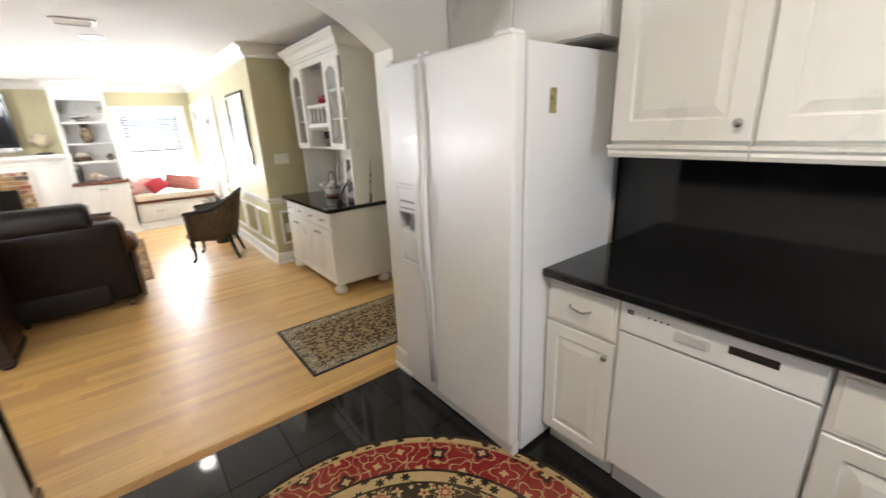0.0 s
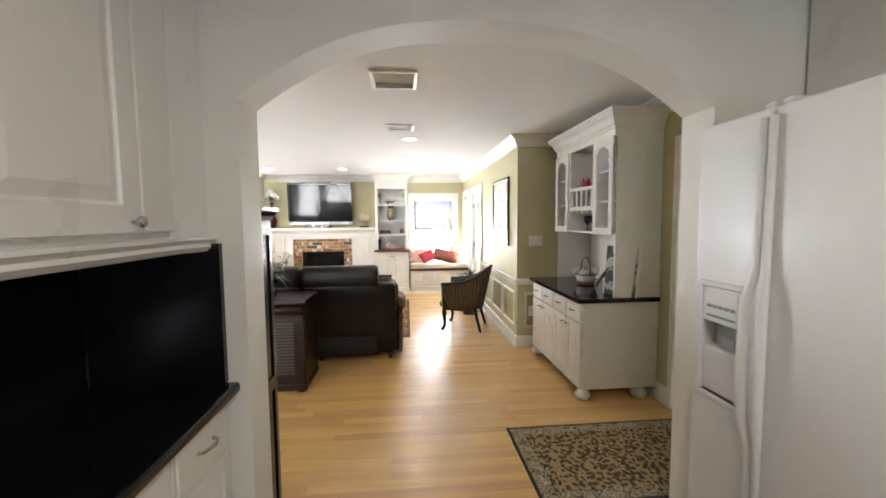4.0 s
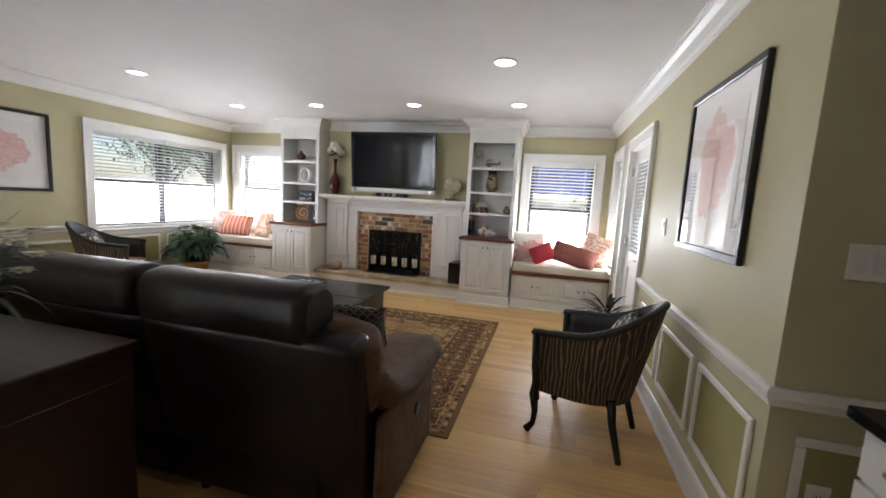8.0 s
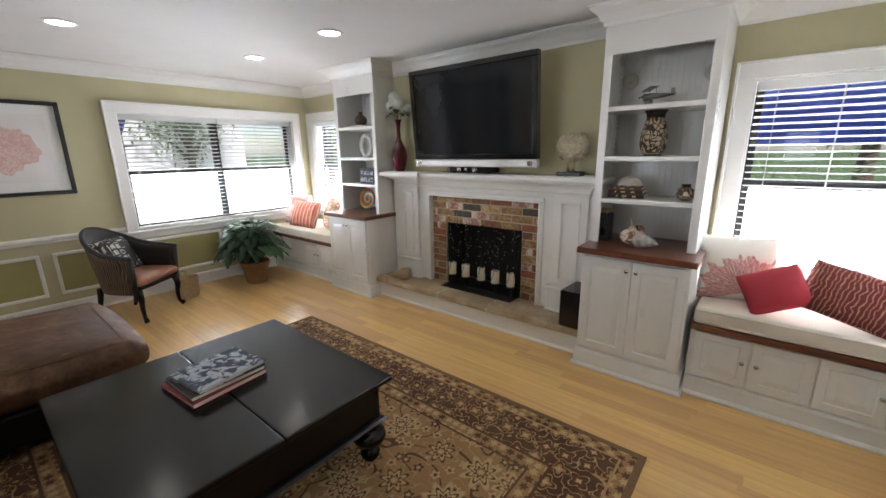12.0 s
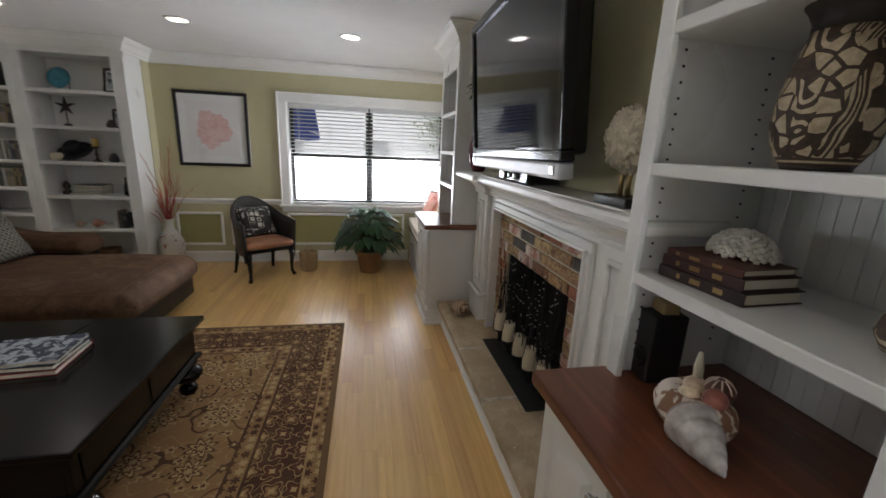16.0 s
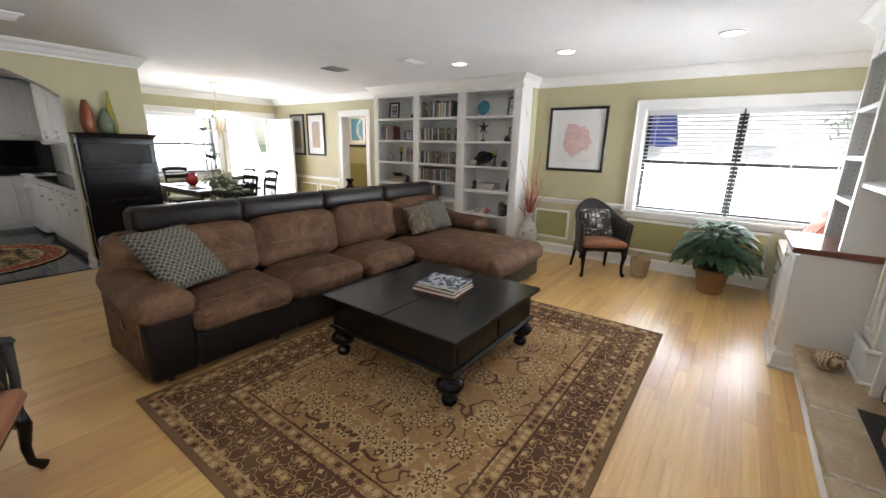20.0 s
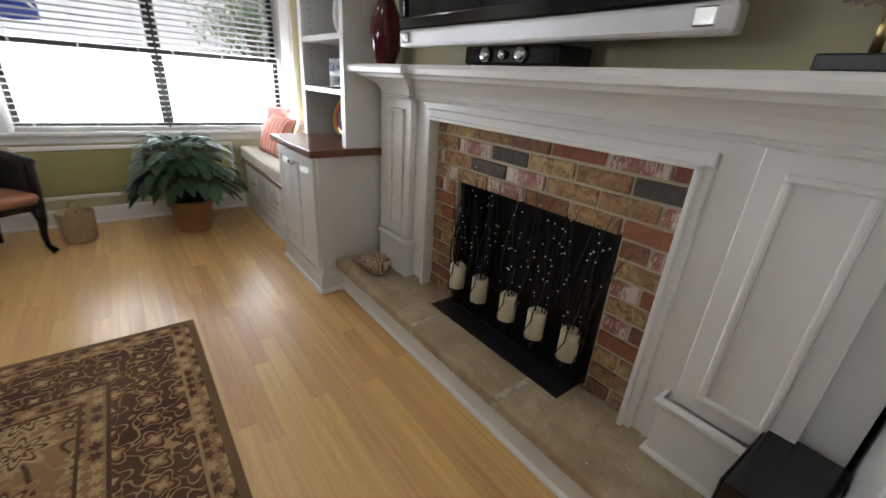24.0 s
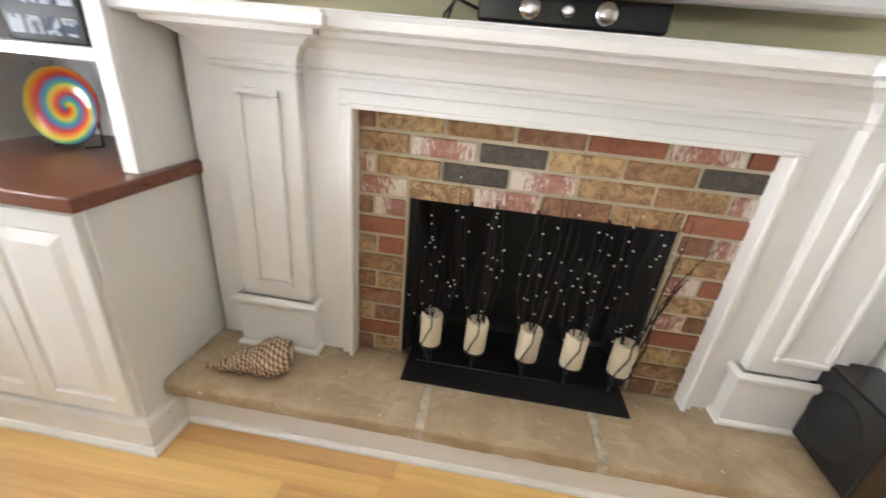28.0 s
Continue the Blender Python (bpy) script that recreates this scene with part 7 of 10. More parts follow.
# ---- hutch in the alcove ----
def hutch():
    G = ""
    b = thing("hutch_cabinet", "white hutch base with drawers, doors and bun feet", "cabinet", (2.865, 6.075, 0), -90)
    L = 1.24
    part("body", box(0.0, 0.021, 0.095, L, 0.675, 0.828, 0.003), CAB, b)
    for k in range(4):
        a = k * L / 4
        dr = part("drawer_front", drawer_front(a + 0.006, 0.665, a + L / 4 - 0.006, 0.815), CAB, b)
        part("handle", pull_bm(a + L / 8, 0.0, 0.745, 0.08), CHROME, dr, "curved pewter pull")
        dr = part("door", panel(a + 0.006, 0.10, a + L / 4 - 0.006, 0.652, 0.0, 0.02, 0.05), CAB, b)
        part("handle", pull_bm(a + (L / 4 - 0.045 if k % 2 == 0 else 0.045), 0.0, 0.60, 0.05), CHROME, dr, "small pewter pull")
    for x in (0.05, L - 0.04):
        for y in (0.045, 0.54):
            part("bun_foot", lathe([(0.03, 0), (0.052, 0.008), (0.066, 0.032), (0.064, 0.055), (0.042, 0.080), (0.036, 0.096)], 18, pose(x, y, 0)), CAB, b, "round white bun foot")
    solid("hutch_counter", box(2.832, 4.812, 0.829, 3.545, 6.095, 0.866, 0.006, 2), BLACKSTONE, "polished black stone top on the hutch", "countertop")
    u = thing("hutch_cabinet", "white hutch with glass doors, plate shelf and wine rack", "cabinet", (3.13, 6.075, 0), -90)
    D, z0, z1 = 0.412, 1.385, 2.25
    for x in (0.0, L - 0.022):
        part("side_panel", box(x, 0.02, 0.8675, x + 0.022, D, z1), CAB, u)
    part("back_panel", box(0.022, D - 0.014, 0.8675, L - 0.022, D, z1), CAB, u)
    part("bottom_board", box(0.022, 0.03, z0, L - 0.022, D - 0.014, z0 + 0.02), CAB, u)
    part("top_board", box(0.0, 0.0, z1, L, D, z1 + 0.02), CAB, u)
    part("frieze", box(0.0, 0.0, 2.19, L, 0.0195, z1, 0.002), CAB, u)
    part("cornice", sweep([(-0.02, 2.25), (0.006, 2.25), (0.012, 2.268), (0.024, 2.28), (0.045, 2.33), (0.07, 2.355), (0.078, 2.375), (0.085, 2.378), (0.085, 2.395), (-0.02, 2.395)], [(0.0, D, 0), (0.0, 0.0, 0), (L, 0.0, 0), (L, D, 0)]), CAB, u)
    part("cornice_top", box(0.02, 0.02, 2.36, L - 0.02, D, 2.394), CAB, u)
    x1, x2 = 0.36, L - 0.36
    for x in (x1 - 0.012, x2 - 0.008):
        part("divider", box(x, 0.0, z0 + 0.021, x + 0.02, D - 0.015, 2.19), CAB, u)
    for a, c in ((0.0, x1 - 0.014), (x2 + 0.014, L)):
        bm = frame_bm(a + 0.004, z0, c - 0.004, 2.185, -0.018, 0.0, 0.06)
        n = 10
        xa, xb = a + 0.064, c - 0.064
        for k in range(n):
            p, q = xa + (xb - xa) * k / n, xa + (xb - xa) * (k + 1) / n
            h = 0.055 * (1 - math.sin(math.pi * (k + 0.5) / n))
            add_box(bm, p, -0.018, 2.124 - h, q, 0.0, 2.126)
        dr = part("glass_door", bm, CAB, u, "white arched glass door")
        pn = part("pane", box(a + 0.06, -0.011, z0 + 0.056, c - 0.06, -0.007, 2.13), GLASS, dr)
        pn.visible_shadow = False
        part("knob", knob_bm(c - 0.03 if a < 0.1 else a + 0.03, -0.018, z0 + 0.09, 1.1), CHROME, dr)
        for z in (1.66, 1.92):
            part("shelf", box(a + 0.023, 0.03, z, c - 0.012, D - 0.015, z + 0.018), CAB, u)
    part("middle_shelf", box(x1 + 0.009, 0.0, 1.795, x2 - 0.009, D - 0.015, 1.825), CAB, u)
    part("rack_rail", box(x1 + 0.009, 0.0, 1.60, x2 - 0.009, 0.02, 1.64, 0.003), CAB, u)
    for k in range(5):
        x = x1 + 0.05 + k * (x2 - x1 - 0.1) / 4
        part("rack_slat", box(x - 0.012, 0.004, 1.641, x + 0.012, 0.016, 1.794), CAB, u)
    part("rack_board", box(x1 + 0.009, 0.021, 1.60, x2 - 0.009, D - 0.015, 1.615), CAB, u)
    for k in range(5):
        x = x1 + 0.05 + k * (x2 - x1 - 0.1) / 4
        part("stemware_rail", box(x - 0.014, 0.01, 1.575, x + 0.014, D - 0.02, 1.599, 0.004), CAB, u)
    GL = "wine glasses on the hutch"
    for k in range(4):
        x = 5.62 - k * 0.10
        g = solid("wine_glass", lathe([(0.030, 0), (0.031, 0.003), (0.006, 0.006), (0.004, 0.05), (0.012, 0.062), (0.034, 0.085), (0.038, 0.115), (0.033, 0.150), (0.031, 0.150), (0.036, 0.115), (0.030, 0.088), (0.0, 0.068)], 18), plain("smoked_glass", (0.03, 0.03, 0.035), 0.08, var=0.1, relief=0), "dark smoked wine glass on the hutch shelf", "glass", (3.28, x, 1.4055), 0, GL)
    v = thing("jug", "small turquoise ceramic jug on the hutch shelf", "jug", (3.27, 5.34, 1.8255))
    part("body", lathe([(0.035, 0), (0.05, 0.02), (0.06, 0.06), (0.05, 0.10), (0.03, 0.125), (0.036, 0.145), (0.03, 0.143), (0.0, 0.12)], 20), plain("turquoise_glaze", (0.06, 0.24, 0.30), 0.2), v)
    part("handle", tube([(0, 0.03, 0.13), (0, 0.075, 0.12), (0, 0.085, 0.085), (0, 0.055, 0.05)], 0.007, 6), plain("turquoise_glaze", (0.06, 0.24, 0.30), 0.2), v)
    v = thing("rooster_figurine", "small red and green painted bird figurine", "figurine", (3.26, 5.62, 1.8255))
    bm = bmesh.new()
    add_lathe(bm, [(0.02, 0), (0.04, 0.02), (0.045, 0.05), (0.03, 0.075), (0.0, 0.085)], 14)
    add_tube(bm, [(0, -0.02, 0.05), (0, -0.04, 0.085), (0, -0.05, 0.10)], [0.02, 0.016, 0.008], 8)
    add_tube(bm, [(0, 0.03, 0.05), (0, 0.06, 0.08), (0, 0.075, 0.11)], [0.018, 0.012, 0.004], 8)
    part("body", bm, plain("red_glaze", (0.42, 0.03, 0.03), 0.3), v)
    # tureen with cups and wire handle, prints
    v = thing("tea_set", "white cup carousel with an iron carrying handle", "tea set", (3.24, 5.56, 0.8665))
    part("base", lathe([(0.085, 0), (0.09, 0.015), (0.085, 0.022)], 24), CHERRY, v, "turned wooden base")
    part("bowl", lathe([(0.05, 0.022), (0.085, 0.035), (0.095, 0.09), (0.08, 0.125), (0.02, 0.14), (0.0, 0.142)], 24), plain("white_glaze", (0.72, 0.72, 0.70), 0.15), v, "white glazed bowl")
    for k in range(6):
        a = k * math.pi / 3
        part("cup", lathe([(0.018, 0), (0.03, 0.01), (0.036, 0.05), (0.034, 0.05), (0.026, 0.012), (0.0, 0.008)], 14, Matrix.Translation((0.105 * math.cos(a), 0.105 * math.sin(a), 0.105))), plain("white_glaze", (0.72, 0.72, 0.70), 0.15), v)
    part("wire_handle", tube([(0, -0.10, 0.09), (0, -0.095, 0.20), (0, -0.05, 0.255), (0, 0.0, 0.268), (0, 0.05, 0.255), (0, 0.095, 0.20), (0, 0.10, 0.09)], 0.006, 8), BLACKIRON, v)
    part("wire_ring", tube([(0.11 * math.cos(a), 0.11 * math.sin(a), 0.10) for a in (2 * math.pi * k / 20 for k in range(21))], 0.004, 6), BLACKIRON, v)
    pr = thing("photo_print", "black and white landscape print leaning on the hutch", "picture", (3.24, 4.93, 0.8665), -60)
    part("sheet", box(-0.14, 0.0, 0.0, 0.14, 0.006, 0.42, m=pose(0, 0, 0, -6)), cloth("grey_landscape_print", (0.50, 0.50, 0.50), (0.08, 0.08, 0.09), "noise", 11, 0.5), pr)
    part("mount", box(-0.155, 0.007, 0.0, 0.155, 0.012, 0.44, m=pose(0, 0, 0, -6)), WHITE, pr)
    fd = thing("feather", "dark quill standing in a small holder", "ornament", (3.04, 4.98, 0.8665), 20)
    part("holder", lathe([(0.03, 0), (0.034, 0.01), (0.02, 0.03), (0.022, 0.05)], 14), DARKMETAL, fd)
    part("quill", tube([(0, 0, 0.03), (0.02, -0.02, 0.10), (0.05, -0.06, 0.18), (0.07, -0.09, 0.24)], [0.003, 0.016, 0.018, 0.004], 6, 0.25), BLACKPL, fd)


hutch()


# ---- black armoire by the arch, dining area ----
def armoire():
    a = thing("armoire", "shallow black cabinet with four flap doors beside the arch", "armoire", (0.11, 3.632, 0), 180)
    # local x runs from 0 to -W, so the turn lays the cabinet eastwards
    W, D, H = 0.72, 0.208, 1.548
    BL = plain("black_lacquer", (0.010, 0.009, 0.009), 0.22, var=0.25, relief=0.02, coat=0.2)
    part("body", box(-W, 0.022, 0.06, 0, D, H), BL, a)
    part("plinth", box(-W - 0.012, 0.0, 0.0, 0.012, D, 0.06, 0.006), BL, a)
    part("cornice", sweep([(-0.02, H - 0.02), (0.006, H - 0.02), (0.014, H), (0.03, H + 0.02), (0.034, H + 0.035), (-0.02, H + 0.035)], [(-W, D, 0), (-W, 0.02, 0), (0, 0.02, 0), (0, D, 0)]), BL, a)
    part("top", box(-W, 0.02, H + 0.0005, 0, D, H + 0.034), BL, a)
    for x in (-W - 0.008, 0.0005):
        side = bmesh.new()
        for p in ((0.03, 0.062, 0.062, H - 0.025), (D - 0.034, 0.062, D - 0.002, H - 0.025), (0.0625, 0.062, D - 0.0345, 0.12), (0.0625, H - 0.085, D - 0.0345, H - 0.025), (0.0625, 0.76, D - 0.0345, 0.82)):
            add_box(side, x, p[0], p[1], x + 0.0075, p[2], p[3], 0.002)
        part("side_frame", side, BL, a)
    glass = plain("dark_cabinet_glass", (0.05, 0.05, 0.052), 0.05, relief=0)
    for z0, z1, glazed in ((1.19, H - 0.035, True), (0.78, 1.18, False), (0.39, 0.77, False), (0.07, 0.38, False)):
        dr = part("flap_door", frame_bm(-W + 0.012, z0, -0.012, z1, 0.0, 0.022, 0.05), BL, a, "black lift-up door")
        if glazed:
            part("pane", box(-W + 0.062, 0.010, z0 + 0.05, -0.062, 0.015, z1 - 0.05), glass, dr, "dark reflecting glass")
        else:
            part("panel", box(-W + 0.062, 0.008, z0 + 0.05, -0.062, 0.020, z1 - 0.05), BL, dr)
        for x in (-W * 0.27, -W * 0.73):
            part("knob", knob_bm(x, 0.0, z0 + 0.028, 0.7), DARKMETAL, dr)


armoire()
for lab, col, x, prof in (("tall rust-red teardrop vase on the black cabinet", (0.25, 0.065, 0.020), 0.70, [(0.045, 0), (0.065, 0.06), (0.066, 0.13), (0.050, 0.22), (0.028, 0.29), (0.016, 0.30), (0.0, 0.298)]),
                          ("sage green pear-shaped vase on the black cabinet", (0.13, 0.165, 0.095), 0.535, [(0.06, 0), (0.09, 0.06), (0.085, 0.12), (0.045, 0.19), (0.02, 0.235), (0.0, 0.236)]),
                          ("slender tall yellow glass vase on the black cabinet", (0.32, 0.28, 0.035), 0.465, [(0.045, 0), (0.062, 0.05), (0.055, 0.12), (0.030, 0.24), (0.012, 0.40), (0.0, 0.402)])):
    solid("vase", lathe([(r * 0.98, h * 1.18) for r, h in prof], 22), plain("vase_glaze", col, 0.3, var=0.15), lab, "vase", (x, 3.535 + (0.03 if x > 0.6 else -0.04 if x < 0.5 else 0.015), 1.5835), 0, "vases on the black cabinet")


def dining():
    t = thing("dining_table", "dark wooden dining table laid with place mats", "table", (-1.15, 1.95, 0))
    part("tabletop", box(-0.52, -0.85, 0.725, 0.52, 0.85, 0.76, 0.008, 2), MAHOGANY, t)
    part("apron", box(-0.44, -0.77, 0.64, 0.44, 0.77, 0.7245, 0.004), MAHOGANY, t)
    for x in (-0.42, 0.42):
        for y in (-0.75, 0.75):
            part("leg", lathe([(0.025, 0), (0.03, 0.04), (0.024, 0.08), (0.035, 0.35), (0.045, 0.55), (0.03, 0.60), (0.045, 0.64)], 14, pose(x, y, 0)), MAHOGANY, t)

    def chair(at, turn):
        c = thing("dining_chair", "dark wooden dining chair with a pale seat", "chair", at, turn, "chairs round the dining table")
        part("seat", box(-0.22, -0.22, 0.43, 0.22, 0.20, 0.475, 0.015, 2), plain("pale_seat_cloth", (0.42, 0.46, 0.46), 0.85), c, "pale cloth seat")
        part("seat_rail", box(-0.21, -0.21, 0.385, 0.21, 0.20, 0.4295), EBONY, c)
        for x in (-0.19, 0.19):
            part("front_leg", tube([(x, -0.19, 0.39), (x, -0.19, 0.0)], [0.022, 0.015], 8), EBONY, c)
            part("back_leg", tube([(x, 0.26, 0.0), (x, 0.20, 0.42), (x, 0.215, 0.70), (x, 0.28, 1.0)], [0.016, 0.02, 0.019, 0.016], 8), EBONY, c)
        part("crest_rail", tube([(-0.21, 0.275, 0.97), (-0.1, 0.295, 0.99), (0, 0.30, 0.99), (0.1, 0.295, 0.99), (0.21, 0.275, 0.97)], 0.026, 8, 1.3), EBONY, c)
        part("back_slat", box(-0.18, 0.232, 0.66, 0.18, 0.250, 0.74, 0.005), EBONY, c)
        part("back_slat", box(-0.18, 0.248, 0.80, 0.18, 0.266, 0.88, 0.005), EBONY, c)
        return c

    c0 = chair((-0.42, 1.55, 0), 90 + 180)
    for at, turn in (((-0.40, 2.35, 0), -90), ((-1.88, 1.55, 0), 90), ((-1.88, 2.35, 0), 90), ((-1.15, 3.02, 0), 0), ((-1.15, 0.92, 0), 180)):
        m = pose(*at, 0, 0, turn + 0)
        copy_thing(c0, m)
    c0.matrix_world = pose(-0.42, 1.55, 0, 0, 0, -90)
    v = thing("vase", "bulbous red glass vase on the dining table", "vase", (-0.98, 1.80, 0.7605))
    part("body", lathe([(0.05, 0), (0.09, 0.05), (0.10, 0.11), (0.075, 0.17), (0.055, 0.19), (0.075, 0.215), (0.07, 0.213), (0.05, 0.188), (0.0, 0.18)], 24), plain("red_glass", (0.36, 0.02, 0.03), 0.1, relief=0), v)
    for k, (x, y) in enumerate(((-0.85, 1.6), (-0.85, 2.3), (-1.45, 1.6), (-1.45, 2.3))):
        s = thing("place_setting", "plate and red napkin on the dining table", "tableware", (x, y, 0.7605), 0, "place settings")
        part("plate", lathe([(0.07, 0), (0.12, 0.008), (0.135, 0.016), (0.13, 0.016), (0.075, 0.005), (0.0, 0.005)], 24), plain("white_glaze", (0.72, 0.72, 0.70), 0.15), s)
        part("napkin", box(-0.06, -0.03, 0.017, 0.06, 0.03, 0.028, 0.004), CORAL, s)


dining()


# ---- bookcase wall ----
def wall_bookcase(y0, y1, a0, a1, shelves, label):
    b = thing("bookcase", label, "bookcase", (-3.12, y0, 0), 90, "bookcases on the west wall")
    w, D = y1 - y0, 0.376
    l, r = a0 - y0, a1 - y0
    part("side_panel", box(0.001, 0.02, 0.0, l, D, 2.30), CAB, b)
    part("side_panel", box(r, 0.02, 0.0, w - 0.001, D, 2.30), CAB, b)
    part("face_stile", box(0.001, 0.0, 0.0, l, 0.0195, 2.30, 0.002), CAB, b)
    part("face_stile", box(r, 0.0, 0.0, w - 0.001, 0.0195, 2.30, 0.002), CAB, b)
    part("header", box(0.001, 0.0, 2.3005, w - 0.001, D, ZC - 0.002, 0.002), CAB, b)
    part("back_panel", box(l, D - 0.014, 0.0, r, D, 2.30), CAB, b)
    for z in shelves:
        part("shelf", box(l + 0.001, 0.006, z - 0.034, r - 0.001, D - 0.0145, z, 0.003), CAB, b)
    part("plinth", box(l + 0.001, 0.004, 0.0, r - 0.001, 0.02, 0.10), CAB, b)
    return b


Z1 = (0.12, 0.53, 0.89, 1.25, 1.61, 1.965)
wall_bookcase(4.15, 5.12, 4.25, 5.06, Z1, "tall white built-in bookcase with books and ornaments")
wall_bookcase(5.12, 6.01, 5.18, 5.94, (0.12, 0.45, 0.70, 0.975, 1.25, 1.61, 1.965), "tall white built-in bookcase full of discs and books")
wall_bookcase(6.01, 6.975, 6.08, 6.87, Z1, "tall white built-in bookcase with ornaments")
p = thing("pilaster", "white pilaster with a small cap closing the bookcases", "trim", (-3.12, 6.90, 0), 90)
part("shaft", box(0.0, -0.022, 0.0, 0.10, -0.0005, 2.32, 0.003), CAB, p)
part("cap", sweep([(0, 2.30), (0.014, 2.30), (0.03, 2.335), (0.036, 2.352), (0.0, 2.352)], [(0.0, -0.001, 0), (0.0, -0.022, 0), (0.10, -0.022, 0), (0.10, -0.001, 0)]), CAB, p)
part("base", box(-0.008, -0.034, 0.0, 0.108, -0.0225, 0.14, 0.004), CAB, p)

BOOKCOLS = [(0.05, 0.04, 0.035), (0.22, 0.21, 0.20), (0.12, 0.04, 0.03), (0.04, 0.05, 0.08), (0.24, 0.18, 0.08), (0.10, 0.10, 0.10), (0.13, 0.095, 0.07), (0.045, 0.06, 0.05), (0.42, 0.41, 0.40), (0.02, 0.02, 0.022)]
BOOKMATS = [plain("spine", c, 0.5, var=0.12, fine=90) for c in BOOKCOLS]
BOOKTPL = {}


def upright_book(y, z, th, h, d, k, lean=0.0, group="", label="upright book on the white shelf"):
    """A standing book or disc case with its spine to the room."""
    key = (round(th, 3), round(h, 3), round(d, 3), k)
    if key not in BOOKTPL:
        bm = bmesh.new()
        add_box(bm, 0, 0, 0, 0.0025, d, h, 0.0006)
        add_box(bm, th - 0.0025, 0, 0, th, d, h, 0.0006)
        add_box(bm, 0.0025, 0, 0, th - 0.0025, 0.003, h)
        bl = bmesh.new()
        add_box(bl, th * 0.2, -0.0006, h * 0.55, th * 0.8, 0.0005, h * 0.82)
        BOOKTPL[key] = (finish("cover", bm, BOOKMATS[k]), finish("page_block", box(0.0026, 0.003, 0.004, th - 0.0026, d - 0.004, h - 0.004), PAGES), finish("spine_label", bl, BOOKMATS[(k * 3 + 4) % 10]))
    b = thing("book", label, "book", (-3.155, y, z + 0.0005), 90, group)
    if lean:
        b.matrix_world = pose(-3.155, y, z + 0.0015, 0, 0, 90) @ pose(0, 0, 0, 0, lean, 0)
    for nm, me in zip(("cover", "page_block", "spine_label"), BOOKTPL[key]):
        o = new(nm, me)
        o.parent = b
    return b


def book_row(y0, y1, z, hs, ths, seed, group, label, gap_end=0.0, tilt=False):
    rng = random.Random(seed)
    y = y0
    while y < y1 - gap_end:
        th, h = rng.choice(ths), rng.choice(hs)
        if y + th > y1:
            break
        lean = 0.0
        if tilt and y > y1 - gap_end - 0.10:
            lean = -10
        upright_book(y, z, th, h, 0.14 if len(hs) < 3 else 0.17, rng.randrange(10), lean, group, label)
        y += th + 0.0012 + (0.02 if lean else 0)


DV = "disc case standing in a row on the shelf"
book_row(5.21, 5.92, 1.965, (0.235, 0.22, 0.25, 0.21), (0.022, 0.03, 0.036, 0.026), 1, "books on the top shelf", "upright book on the white shelf", 0.10)
book_row(5.20, 5.93, 1.61, (0.19, 0.191), (0.016, 0.018, 0.022), 2, "discs on the upper shelf", DV, 0.04)
book_row(5.20, 5.93, 1.25, (0.19, 0.192), (0.016, 0.019, 0.022), 3, "discs on the middle shelf", DV, 0.02)
book_row(5.20, 5.93, 0.975, (0.19, 0.188), (0.017, 0.02, 0.024), 4, "discs on the lower shelf", DV)
book_row(4.30, 4.60, 1.61, (0.22, 0.24, 0.20, 0.23), (0.024, 0.034, 0.03), 5, "books on the end shelf", "upright book on the white shelf")
book_row(4.88, 5.03, 1.25, (0.22, 0.20, 0.21), (0.02, 0.03), 6, "books beside the globe", "upright book on the white shelf")
book_row(5.20, 5.55, 0.70, (0.20, 0.19), (0.03, 0.024), 7, "books on a low shelf", "upright book on the white shelf")

WOODFRAME = plain("black_frame_wood", (0.012, 0.010, 0.009), 0.3, var=0.2)
MATBOARD = plain("white_mat_board", (0.74, 0.72, 0.68), 0.9, var=0.02)


def picture(label, at, turn, w, h, print_mat, fw=0.035, mat_w=0.10, name="framed_picture", group="", art=None, tip=0.0):
    """A framed print: frame, mat board, print, glass. Hangs with its back at y = 0, front towards -y."""
    p = thing(name, label, "picture", at, turn, group)
    if tip:
        p.matrix_world = pose(*at, 0, 0, turn) @ pose(0, 0, 0, tip)
    part("frame", frame_bm(-w / 2, 0, w / 2, h, -0.028, -0.002, fw), WOODFRAME, p, "narrow black frame")
    part("mat_board", box(-w / 2 + fw - 0.004, -0.012, fw - 0.004, w / 2 - fw + 0.004, -0.004, h - fw + 0.004), MATBOARD, p, "white mat board")
    if mat_w:
        m = fw + mat_w
        part("print", box(-w / 2 + m, -0.0145, m, w / 2 - m, -0.0125, h - m), print_mat, p)
    if art is not None:
        part("print_motif", art(), CORALPRINT, p, "pale red coral print")
    pn = part("glazing", box(-w / 2 + fw - 0.003, -0.020, fw - 0.003, w / 2 - fw + 0.003, -0.018, h - fw + 0.003), GLASS, p)
    pn.visible_shadow = False
    return p


PAPER = plain("print_paper", (0.70, 0.665, 0.63), 0.9, var=0.03, fine=300)
CORALPRINT = cloth("coral_print_ink", (0.66, 0.50, 0.46), (0.60, 0.36, 0.32), "noise", 34, 0.5)


